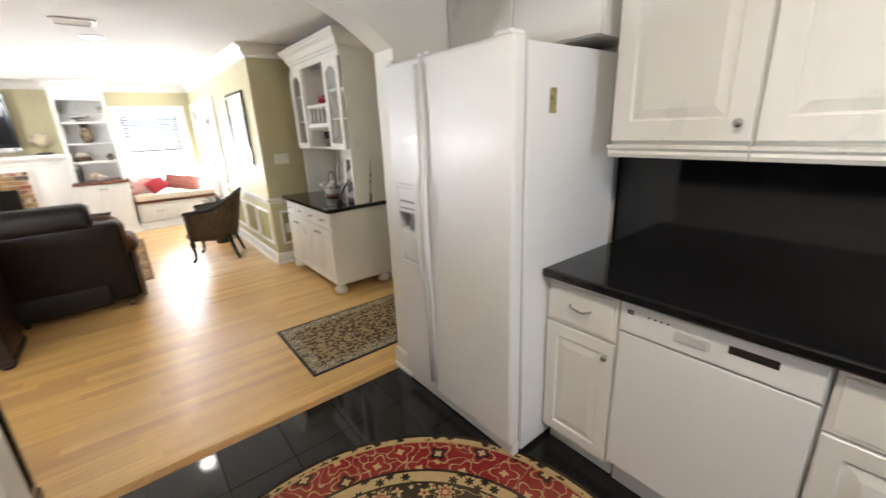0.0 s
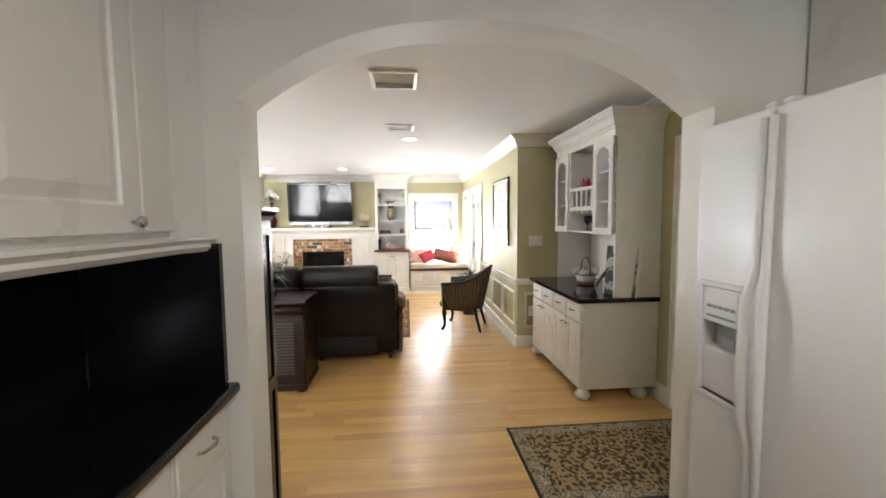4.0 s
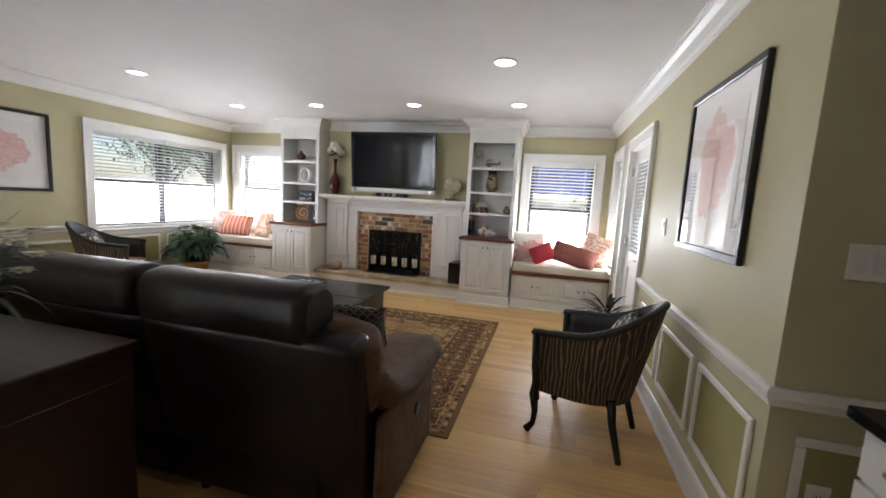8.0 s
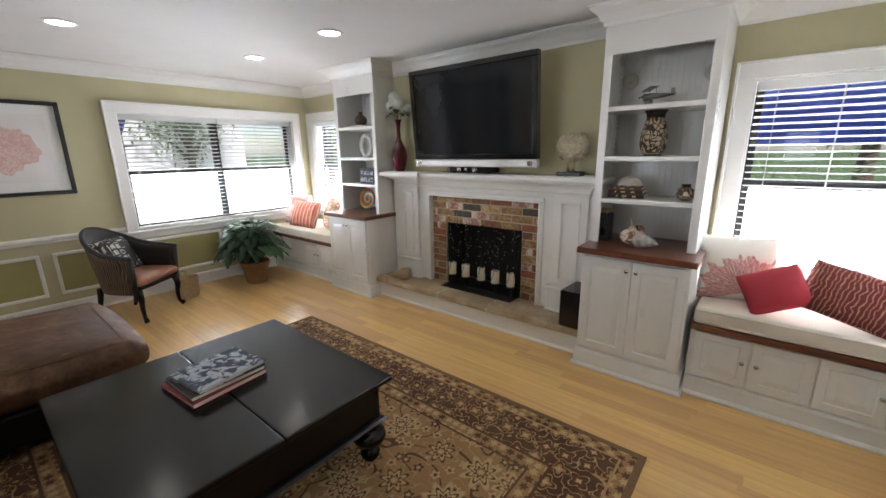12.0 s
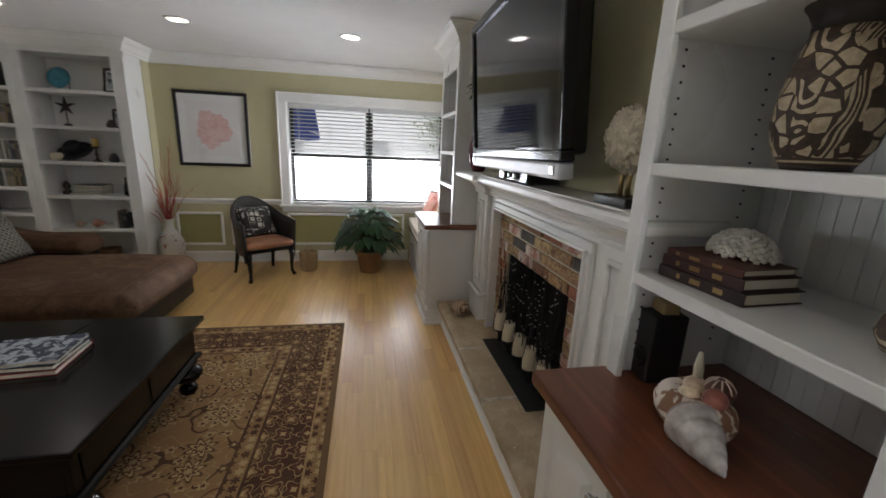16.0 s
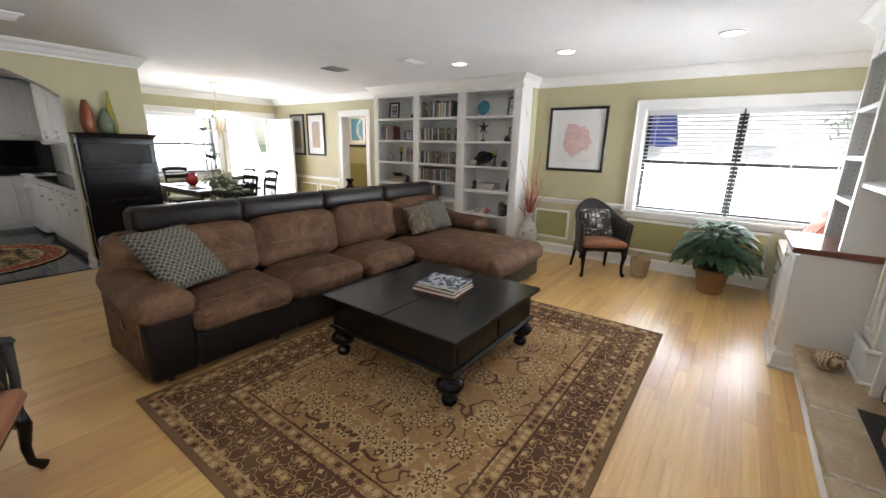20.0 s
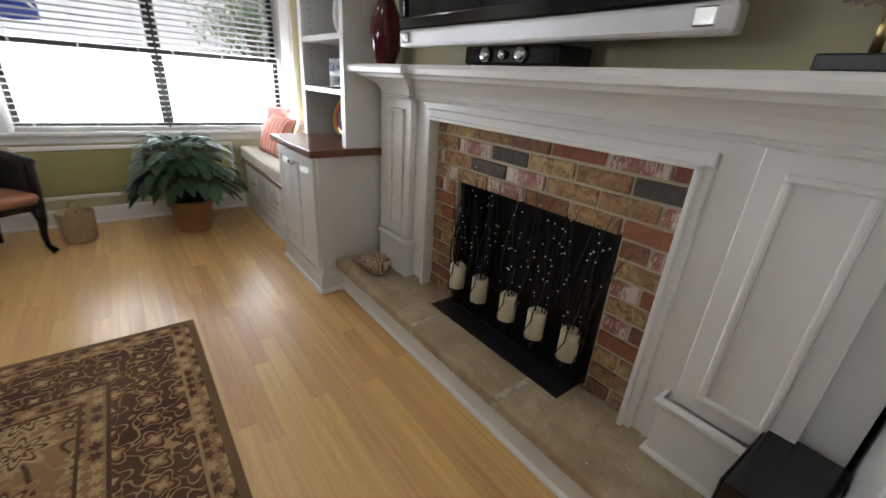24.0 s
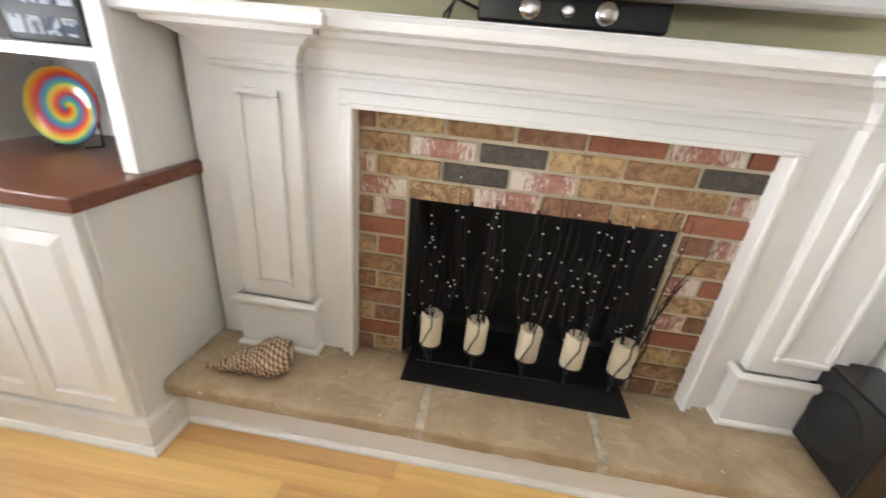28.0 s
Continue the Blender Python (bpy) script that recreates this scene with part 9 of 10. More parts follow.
def triton_shell():
    """A long knobbed spiral shell: stepped spire, swollen body whorl, flared lip."""
    m, t, b = nodes("banded_knobbed_shell")
    sep = t.nodes.new("ShaderNodeSeparateXYZ")
    t.links.new(coords(t), sep.inputs[0])
    turn = maths(t, "ARCTAN2", sep.outputs["Y"], sep.outputs["Z"])
    wob = noise_tex(t, 26, 3, coords(t), 0.6)
    ring = maths(t, "SINE", maths(t, "ADD", maths(t, "MULTIPLY", sep.outputs["X"], 430.0), maths(t, "ADD", turn, maths(t, "MULTIPLY", wob, 7.0))))
    dash = maths(t, "SINE", maths(t, "ADD", maths(t, "MULTIPLY", turn, 17.0), maths(t, "MULTIPLY", sep.outputs["X"], 190.0)))
    both = maths(t, "ADD", maths(t, "MULTIPLY", ring, 0.6), maths(t, "MULTIPLY", dash, 0.45))
    c = ramp(t, maths(t, "ADD", maths(t, "MULTIPLY", both, 0.5), 0.5), [(0.26, (0.085, 0.036, 0.016)), (0.46, (0.30, 0.165, 0.075)), (0.60, (0.62, 0.48, 0.32)), (0.9, (0.74, 0.64, 0.50))])
    c = mix(t, maths(t, "MULTIPLY", wob, 0.3), c, (0.42, 0.27, 0.15))
    t.links.new(c, b.inputs["Base Color"])
    b.inputs["Roughness"].default_value = 0.42
    bump(t, b, both, 0.5, 0.004)
    sh = thing("seashell", "large knobbed conch banded brown and cream on the hearth", "seashell", (-1.418, 10.112, 0.2185 + 0.068), 0)
    sh.rotation_euler = (0, 0, radians(15))
    bm = bmesh.new()
    L, n, seg = 0.305, 74, 44
    rings = []
    for i in range(n + 1):
        f = i / n
        x = L * f
        whorl = (math.log(1 + 10 * f) / math.log(11)) * 5.2
        step = whorl - math.floor(whorl)
        rad = 0.006 + 0.081 * f ** 0.95 * (0.80 + 0.24 * math.sin(math.pi * min(1, step * 1.05)))
        if f > 0.80:
            rad *= math.sqrt(max(0.0, 1 - ((f - 0.80) / 0.205) ** 2.4))
        ring = []
        for j in range(seg):
            a = 2 * math.pi * j / seg
            lip = 1 + 0.18 * max(0, f - 0.5) * math.cos(a + 0.6)
            knob = 1 + 0.085 * math.sin(a * 11 + x * 140) * math.sin(whorl * 2 * math.pi * 1.5 + a) * min(1, (1 - f) * 5) + 0.03 * math.sin(x * 430 + a)
            drop = 0.068 * (1 - f) * 0.62
            z = max(-0.0675, rad * knob * lip * math.cos(a) - drop)
            ring.append(bm.verts.new((x, rad * knob * lip * math.sin(a), z)))
        rings.append(ring)
    for p, q in zip(rings, rings[1:]):
        for j in range(seg):
            bm.faces.new((p[j], p[(j + 1) % seg], q[(j + 1) % seg], q[j])).smooth = True
    bm.faces.new(rings[0][::-1]), bm.faces.new(rings[-1])
    bmesh.ops.recalc_face_normals(bm, faces=bm.faces)
    part("spiral", bm, m, sh)


triton_shell()


def airplane():
    a = thing("model_biplane", "small pewter model biplane on the shelf", "model plane", (1.12, 10.30, 1.8555), 25)
    PW = plain("pewter", (0.32, 0.31, 0.30), 0.35, metal=0.8, var=0.2)
    part("fuselage", tube([(-0.10, 0, 0.055), (-0.08, 0, 0.058), (-0.02, 0, 0.06), (0.09, 0, 0.068)], [0.012, 0.02, 0.019, 0.006], 10), PW, a)
    part("lower_wing", box(-0.075, -0.12, 0.043, -0.025, 0.12, 0.047, 0.0015), PW, a)
    part("upper_wing", box(-0.085, -0.13, 0.104, -0.03, 0.13, 0.108, 0.0015), PW, a)
    for y in (-0.09, 0.09):
        for x in (-0.07, -0.035):
            part("strut", tube([(x, y, 0.047), (x - 0.006, y, 0.104)], 0.002, 5), PW, a)
    part("tail_plane", box(0.07, -0.045, 0.069, 0.095, 0.045, 0.072, 0.001), PW, a)
    part("tail_fin", box(0.072, -0.0015, 0.072, 0.096, 0.0015, 0.108), PW, a)
    part("propeller", box(-0.113, -0.055, 0.05, -0.109, 0.055, 0.06, 0.001), PW, a)
    for y in (-0.035, 0.035):
        part("wheel", lathe([(0.006, -0.005), (0.019, -0.004), (0.019, 0.004), (0.006, 0.005)], 16, pose(-0.06, y, 0.0195, 90)), PW, a)
        part("gear_leg", tube([(-0.06, y, 0.0195), (-0.055, y * 0.4, 0.05)], 0.002, 5), PW, a)


airplane()
for x in (0.875, 1.395):
    d = solid("wall_disc", lathe([(0.055, 0), (0.058, 0.008), (0.045, 0.016), (0.016, 0.012), (0.012, 0.002), (0.0, 0.002)], 28, pose(0, 0, 0, 90)), plain("cream_ceramic", (0.62, 0.59, 0.50), 0.4), "round cream ceramic disc hung on the shelf back", "ornament", (x, 10.524, 2.06), 0, "ceramic discs")
# left bookcase
simple_vase("pot", "small round brown pot on a flat book", [(0.035, 0), (0.065, 0.025), (0.072, 0.06), (0.055, 0.095), (0.022, 0.112), (0.022, 0.132), (0.032, 0.142), (0.02, 0.138), (0, 0.12)], plain("brown_clay", (0.11, 0.055, 0.035), 0.5, var=0.3, scale=20), (-1.94, 10.30, 1.882), "pot")
book("dark red book lying under the pot", (0.12, 0.03, 0.025), (-2.06, 10.20, 1.8555), (0.24, 0.19, 0.026), 3, "")
ring = thing("ring_sculpture", "white oval ring sculpture on the shelf", "sculpture", (-1.86, 10.30, 1.5255), 10)
part("ring", tube([(0.075 * math.cos(a), 0, 0.128 + 0.105 * math.sin(a)) for a in (-math.pi / 2 + 2 * math.pi * k / 28 for k in range(29))], 0.026, 12), plain("white_stone", (0.74, 0.73, 0.70), 0.4), ring)
part("base", box(-0.04, -0.035, 0.0, 0.04, 0.035, 0.012, 0.003), plain("white_stone", (0.74, 0.73, 0.70), 0.4), ring)
fr = thing("photo_block", "black display block with rows of small pictures", "frame", (-1.80, 10.27, 1.2355), 6)
part("block", box(-0.11, -0.05, 0.0, 0.11, 0.05, 0.17, 0.004), BLACKPL, fr)
for j in range(2):
    for k in range(4):
        part("picture", box(-0.095 + 0.05 * k, -0.0525, 0.02 + 0.075 * j, -0.055 + 0.05 * k, -0.0505, 0.065 + 0.075 * j), PHOTO, fr)
simple_vase("vase", "small black vase near the ring sculpture", [(0.02, 0), (0.03, 0.02), (0.028, 0.05), (0.014, 0.07), (0.018, 0.085), (0, 0.08)], BLACKPL, (-1.63, 10.26, 1.8555), "vase", "", 16)
sp = thing("speaker", "slim black desk speaker on the cherry top", "speaker", (-1.66, 10.33, 0.9125), 10)
part("case", box(-0.04, -0.045, 0.0, 0.04, 0.045, 0.19, 0.006, 2), BLACKPL, sp)
part("front_disc", lathe([(0.027, 0), (0.027, 0.004), (0.0, 0.003)], 20, pose(0, -0.045, 0.07, 90)), CHROME, sp)

# ---- on the mantel ----
v = thing("vase", "tall oxblood glass vase with a slender neck on the mantel", "vase", (-1.325, 10.285, 1.377))
part("body", lathe([(0.045, 0), (0.05, 0.006), (0.072, 0.07), (0.085, 0.15), (0.078, 0.21), (0.048, 0.28), (0.024, 0.34), (0.020, 0.44), (0.026, 0.50), (0.040, 0.53), (0.034, 0.528), (0.018, 0.49), (0.0, 0.43)], 30), plain("oxblood_glaze", (0.075, 0.006, 0.010), 0.10, var=0.2, relief=0), v)
fl = thing("flowers", "bunch of white hydrangeas with dark leaves in the vase", "flowers", (-1.325, 10.285, 1.377))
rng = random.Random(21)
PETAL = plain("white_petal", (0.74, 0.75, 0.68), 0.8, var=0.06)
LEAF = plain("dark_green_leaf", (0.030, 0.060, 0.026), 0.42, var=0.35, scale=12, fine=60)
LEAF2 = plain("mid_green_leaf", (0.055, 0.095, 0.035), 0.45, var=0.35, scale=12, fine=60)


def add_leaf(bm, base, way, up, length, width, droop=0.3, fold=0.15, n=5):
    """A pointed leaf, folded along its rib and bending down to the tip."""
    base, way, up = Vector(base), Vector(way).normalized(), Vector(up)
    side = way.cross(up)
    side = side.normalized() if side.length > 1e-4 else Vector((1, 0, 0))
    nrm = side.cross(way).normalized()
    rows = []
    for k in range(n + 1):
        f = k / n
        w = width / 2 * (math.sin(math.pi * min(1, f * 0.92 + 0.06)) ** 0.8) if 0 < k < n else width * 0.03
        c = base + way * length * f - Vector((0, 0, 1)) * droop * length * f * f
        rows.append([bm.verts.new(c - side * w + nrm * w * fold), bm.verts.new(c), bm.verts.new(c + side * w + nrm * w * fold)])
    for a, b in zip(rows, rows[1:]):
        for j in range(2):
            bm.faces.new((a[j], a[j + 1], b[j + 1], b[j])).smooth = True


for k, (x, y, z) in enumerate(((-0.075, -0.02, 0.66), (0.06, -0.045, 0.68), (0.0, -0.05, 0.74), (0.085, 0.03, 0.63), (-0.05, 0.03, 0.73))):
    bm = bmesh.new()
    for j in range(110):
        ph, th = math.acos(1 - 2 * (j + 0.5) / 110), j * 2.39996
        d = Vector((math.sin(ph) * math.cos(th), math.sin(ph) * math.sin(th), math.cos(ph)))
        c = Vector((x, y, z)) + d * 0.056 * rng.uniform(0.88, 1.08)
        s1 = d.orthogonal().normalized()
        s2 = d.cross(s1)
        a = rng.uniform(0, 1.57)
        e1, e2 = (s1 * math.cos(a) + s2 * math.sin(a)) * 0.012, (s2 * math.cos(a) - s1 * math.sin(a)) * 0.012
        bm.faces.new([bm.verts.new(c + q + d * w) for q, w in ((e1, 0.003), (e2, -0.002), (-e1, 0.003), (-e2, -0.002))])
    part("bloom", bm, PETAL, fl, "white hydrangea head")
    part("stem", tube([(0, 0, 0.49), (x * 0.4, y * 0.4, 0.56), (x, y, z - 0.03)], 0.003, 5), LEAF, fl)
for k in range(14):
    a = rng.uniform(0, 6.28)
    bm = bmesh.new()
    add_leaf(bm, (0.03 * math.cos(a), 0.03 * math.sin(a), 0.58 + rng.uniform(0, 0.08)), (math.cos(a), math.sin(a) * 0.7, 0.15), (0, 0, 1), rng.uniform(0.09, 0.13), 0.055, 0.5)
    part("leaf", bm, LEAF, fl)


def sea_fan():
    s = thing("coral_ornament", "rough cream coral head on posts over a black base", "coral", (0.56, 10.27, 1.377))
    part("base", box(-0.095, -0.055, 0.0, 0.095, 0.055, 0.032, 0.004), BLACKPL, s, "black wooden base")
    for x in (-0.02, 0.02):
        part("post", tube([(x, 0, 0.032), (x, 0, 0.13)], 0.009, 8), BRASS, s)
    # a flat rounded head of ruffled crust
    bm = bmesh.new()
    bmesh.ops.create_icosphere(bm, subdivisions=5, radius=1.0)
    for v in bm.verts:
        d = v.co.normalized()
        big = noise.noise(d * 2.2 + Vector((4, 0, 1)))
        ruffle = abs(noise.noise(d * 9.5)) + 0.7 * abs(noise.noise(d * 20 + Vector((3, 1, 7))))
        k = 0.86 + 0.16 * big + 0.26 * ruffle
        v.co = Vector((d.x * 0.125 * k, d.y * 0.052 * k, 0.215 + d.z * 0.108 * k))
    for f in bm.faces:
        f.smooth = True
    part("crust", bm, plain("cream_coral_crust", (0.54, 0.47, 0.345), 0.85, var=0.25, scale=30, fine=120, relief=0.9), s, "rough cream coral head")


sea_fan()

# ---- ceiling lamps, vents, switches ----
def recessed_lamp(x, y, lens=None):
    l = thing("recessed_ceiling_lamp", "round recessed ceiling lamp with a white trim ring, lit", "ceiling lamp", (x, y, ZC), 0, "recessed ceiling lamps")
    part("trim_ring", lathe([(0.098, -0.0015), (0.098, -0.005), (0.090, -0.011), (0.078, -0.011), (0.074, -0.004), (0.074, -0.0015)], 28), WHITE, l, "white trim ring")
    part("lens", lathe([(0.0735, -0.002), (0.0735, -0.004), (0.05, -0.007), (0.002, -0.008)], 28), LAMPGLOW, l, "glowing frosted lens")
    return l


# the last, at (-4.2, 2.3), is an unseen fixture added with the hall's fill light
for x, y in ((1.5, 6.5), (1.5, 7.95), (1.5, 9.33), (0.28, 9.29), (-1.02, 9.28), (-2.15, 6.62), (-2.18, 7.90), (-2.22, 9.28), (1.85, 1.5), (-4.2, 2.3)):
    recessed_lamp(x, y)

VENTDARK = plain("vent_shadow", (0.16, 0.16, 0.16), 0.8)


def ceiling_vent(x, y, w, d, label, mat, n=7):
    v = thing("ceiling_vent", label, "ceiling vent", (x, y, ZC), 0, "ceiling vents")
    bm = bmesh.new()
    for a in ((-w / 2, -d / 2, w / 2, -d / 2 + 0.025), (-w / 2, d / 2 - 0.025, w / 2, d / 2), (-w / 2, -d / 2 + 0.025, -w / 2 + 0.025, d / 2 - 0.025), (w / 2 - 0.025, -d / 2 + 0.025, w / 2, d / 2 - 0.025)):
        add_box(bm, a[0], a[1], -0.014, a[2], a[3], -0.001, 0.003)
    part("frame", bm, mat, v)
    # no duct is cut; its shade is put into this sheet's grey
    part("backing", box(-w / 2 + 0.024, -d / 2 + 0.024, -0.003, w / 2 - 0.024, d / 2 - 0.024, -0.0012), VENTDARK, v, "grey sheet that paints the shade behind the slats")
    me = finish("slat", box(-w / 2 + 0.026, -0.0155, -0.001, w / 2 - 0.026, 0.0155, 0.001), mat)
    for k in range(n):
        piece("slat", me, v, 0, -d / 2 + 0.025 + (d - 0.05) * (k + 0.5) / n, -0.011, 38 if k >= n / 2 else -38)


ceiling_vent(1.38, 4.53, 0.31, 0.34, "square white slatted ceiling vent", WHITE, 9)
ceiling_vent(1.40, 5.92, 0.28, 0.22, "small white slatted ceiling vent", WHITE, 7)
ceiling_vent(-1.60, 5.02, 0.28, 0.24, "grey metal slatted ceiling vent", plain("grey_vent_metal", (0.25, 0.24, 0.23), 0.5), 7)
ceiling_vent(-1.74, 6.22, 0.30, 0.17, "oblong white slatted ceiling vent", WHITE, 5)


def wall_plate(name, label, at, turn, w, h, kind, n=1):
    p = thing(name, label, "switch" if kind != "outlet" else "outlet", at, turn)
    part("plate", box(-w / 2, -0.007, -h / 2, w / 2, -0.001, h / 2, 0.002), WHITE, p)
    for k in range(n):
        x = (k - (n - 1) / 2) * 0.046
        if kind == "switch":
            rk = box(x - 0.016, -0.004, -0.033, x + 0.016, 0.002, 0.033, 0.0015)
            bmesh.ops.transform(rk, matrix=pose(0, -0.0085, 0, 4), verts=rk.verts)
            part("rocker", rk, CAB, p)
        elif kind == "outlet":
            for z in (-0.021, 0.021):
                r = part("receptacle", box(-0.017, -0.0095, z - 0.014, 0.017, -0.0072, z + 0.014, 0.002), CAB, p)
                for sx in (-0.006, 0.006):
                    part("slot", box(sx - 0.001, -0.0100, z - 0.003, sx + 0.001, -0.0094, z + 0.006), BLACKPL, r)


wall_plate("light_switch", "white triple rocker switch on the olive wall", (2.955, 6.27, 1.27), 0, 0.165, 0.118, "switch", 3)
wall_plate("wall_outlet", "white power outlet in the olive wall panel", (2.91, 6.27, 0.435), 0, 0.072, 0.118, "outlet")
wall_plate("light_switch", "white single rocker switch beside the glazed door", (XR, 7.855, 1.288), -90, 0.075, 0.118, "switch")


# ---- things on the sideboard ----
simple_vase("vase", "squat glossy black vase with a flared neck", [(0.06, 0), (0.10, 0.015), (0.135, 0.06), (0.138, 0.085), (0.11, 0.125), (0.055, 0.165), (0.034, 0.20), (0.033, 0.225), (0.055, 0.262), (0.058, 0.268), (0.048, 0.262), (0.027, 0.225), (0.0, 0.20)], plain("black_glaze", (0.010, 0.010, 0.013), 0.12, var=0.2, relief=0), (-1.33, 5.55, 0.8325))


def leaf_dish():
    g = cloth("pale_green_leaf_glaze", (0.40, 0.47, 0.24), (0.22, 0.29, 0.11), "stripe", 26)
    d = thing("dish", "square pale green leaf dish with upturned corners", "dish", (-0.52, 5.50, 0.8325), 8)
    bm = bmesh.new()
    n = 14
    rows = []
    for lift in (0.0, 0.007):
        grid = [[bm.verts.new((u * 0.29 * (1 - 0.10 * (1 - abs(v))), v * 0.20 * (1 - 0.10 * (1 - abs(u))), 0.002 + lift + 0.055 * (0.55 * (abs(u) ** 3 + abs(v) ** 3) + 0.5 * abs(u * v) ** 2) - 0.002 * math.cos(14 * u)))
                 for v in (2 * j / n - 1 for j in range(n + 1))] for u in (2 * i / n - 1 for i in range(n + 1))]
        rows.append(grid)
    for i in range(n):
        for j in range(n):
            a, b = rows
            bm.faces.new((b[i][j], b[i + 1][j], b[i + 1][j + 1], b[i][j + 1])).smooth = True
            bm.faces.new((a[i][j + 1], a[i + 1][j + 1], a[i + 1][j], a[i][j]))
    for i in range(n):
        for s, (p, q2) in enumerate((((i, 0), (i + 1, 0)), ((i + 1, n), (i, n)), ((0, i + 1), (0, i)), ((n, i), (n, i + 1)))):
            bm.faces.new((rows[0][p[0]][p[1]], rows[0][q2[0]][q2[1]], rows[1][q2[0]][q2[1]], rows[1][p[0]][p[1]]))
    part("dish_body", bm, g, d)
    tan, dark, green = plain("tan_ball", (0.30, 0.19, 0.08), 0.5, var=0.3, scale=14), plain("dark_brown_ball", (0.05, 0.035, 0.025), 0.5, var=0.3, scale=14), plain("mossy_ball", (0.16, 0.20, 0.05), 0.7, var=0.3, scale=14)
    for x, y, r, m, col in ((0.12, 0.01, 0.050, tan, "tan"), (0.015, -0.02, 0.043, tan, "tan"), (-0.075, 0.01, 0.045, dark, "dark brown"), (-0.03, 0.07, 0.040, dark, "dark brown"), (-0.11, -0.055, 0.036, green, "green"), (0.055, -0.085, 0.034, green, "green"), (0.06, 0.065, 0.042, green, "green"), (-0.15, 0.04, 0.036, tan, "tan")):
        bm = bmesh.new()
        bmesh.ops.create_icosphere(bm, subdivisions=3, radius=r)
        for v in bm.verts:
            v.co *= 1 + 0.02 * math.sin(50 * v.co.x + 3) * math.sin(44 * v.co.y)
            v.co.z *= 0.92
        for f in bm.faces:
            f.smooth = True
        p = pose(-0.52, 5.50, 0.8325, 0, 0, 8) @ Vector((x, y, 0.014 + r * 0.92))
        solid("decorative_ball", bm, m, col + " decorative ball in the green dish", "ornament", tuple(p), 30 * x, "balls in the dish")


leaf_dish()


def flower_vase():
    v = thing("flower_arrangement", "clear glass vase of small cream flowers and greenery", "flowers", (0.19, 5.50, 0.8325))
    part("vase", lathe([(0.045, 0), (0.05, 0.006), (0.048, 0.05), (0.056, 0.12), (0.062, 0.15), (0.057, 0.15), (0.051, 0.12), (0.044, 0.05), (0.044, 0.012), (0.0, 0.012)], 28), GLASS, v, "clear glass vase")
    r = random.Random(21)
    cream = plain("cream_petal", (0.74, 0.74, 0.58), 0.7, var=0.12)
    for k in range(44):
        a, tip, spread = r.uniform(0, 6.28), r.uniform(0.20, 0.43), r.uniform(0.03, 0.19)
        e = Vector((spread * math.cos(a), spread * math.sin(a), tip))
        part("stem", tube([(0.02 * math.cos(a + 2.5), 0.02 * math.sin(a + 2.5), 0.02), (0.02 * math.cos(a), 0.02 * math.sin(a), 0.15), (e.x * 0.6, e.y * 0.6, 0.15 + (tip - 0.15) * 0.6), tuple(e)], 0.0022, 5), LEAF2, v)
        if k % 4:
            bm = bmesh.new()
            for j in range(11):
                b = 6.28 * j / 11
                add_leaf(bm, tuple(e), (math.cos(b), math.sin(b), 0.5 if j % 2 else 0.15), (0, 0, 1), 0.042, 0.030, 0.2, 0.2, 3)
            part("flower", bm, cream, v, "small cream flower")
        for j in range(4):
            f, b = r.uniform(0.35, 0.98), r.uniform(0, 6.28)
            bm = bmesh.new()
            add_leaf(bm, (e.x * f, e.y * f, 0.14 + (tip - 0.14) * f), (math.cos(b), math.sin(b), r.uniform(-0.2, 0.7)), (0, 0, 1), r.uniform(0.05, 0.09), r.uniform(0.014, 0.026), 0.5, 0.2, 4)
            part("leaf", bm, LEAF2 if j % 2 else LEAF, v)
    for k in range(9):
        a = 6.28 * k / 9 + 0.2
        bm = bmesh.new()
        add_leaf(bm, (0.03 * math.cos(a), 0.03 * math.sin(a), 0.17), (math.cos(a), math.sin(a), 0.55), (0, 0, 1), 0.20, 0.018, 0.95, 0.25, 7)
        part("leaf", bm, LEAF2, v, "long drooping leaf")


flower_vase()


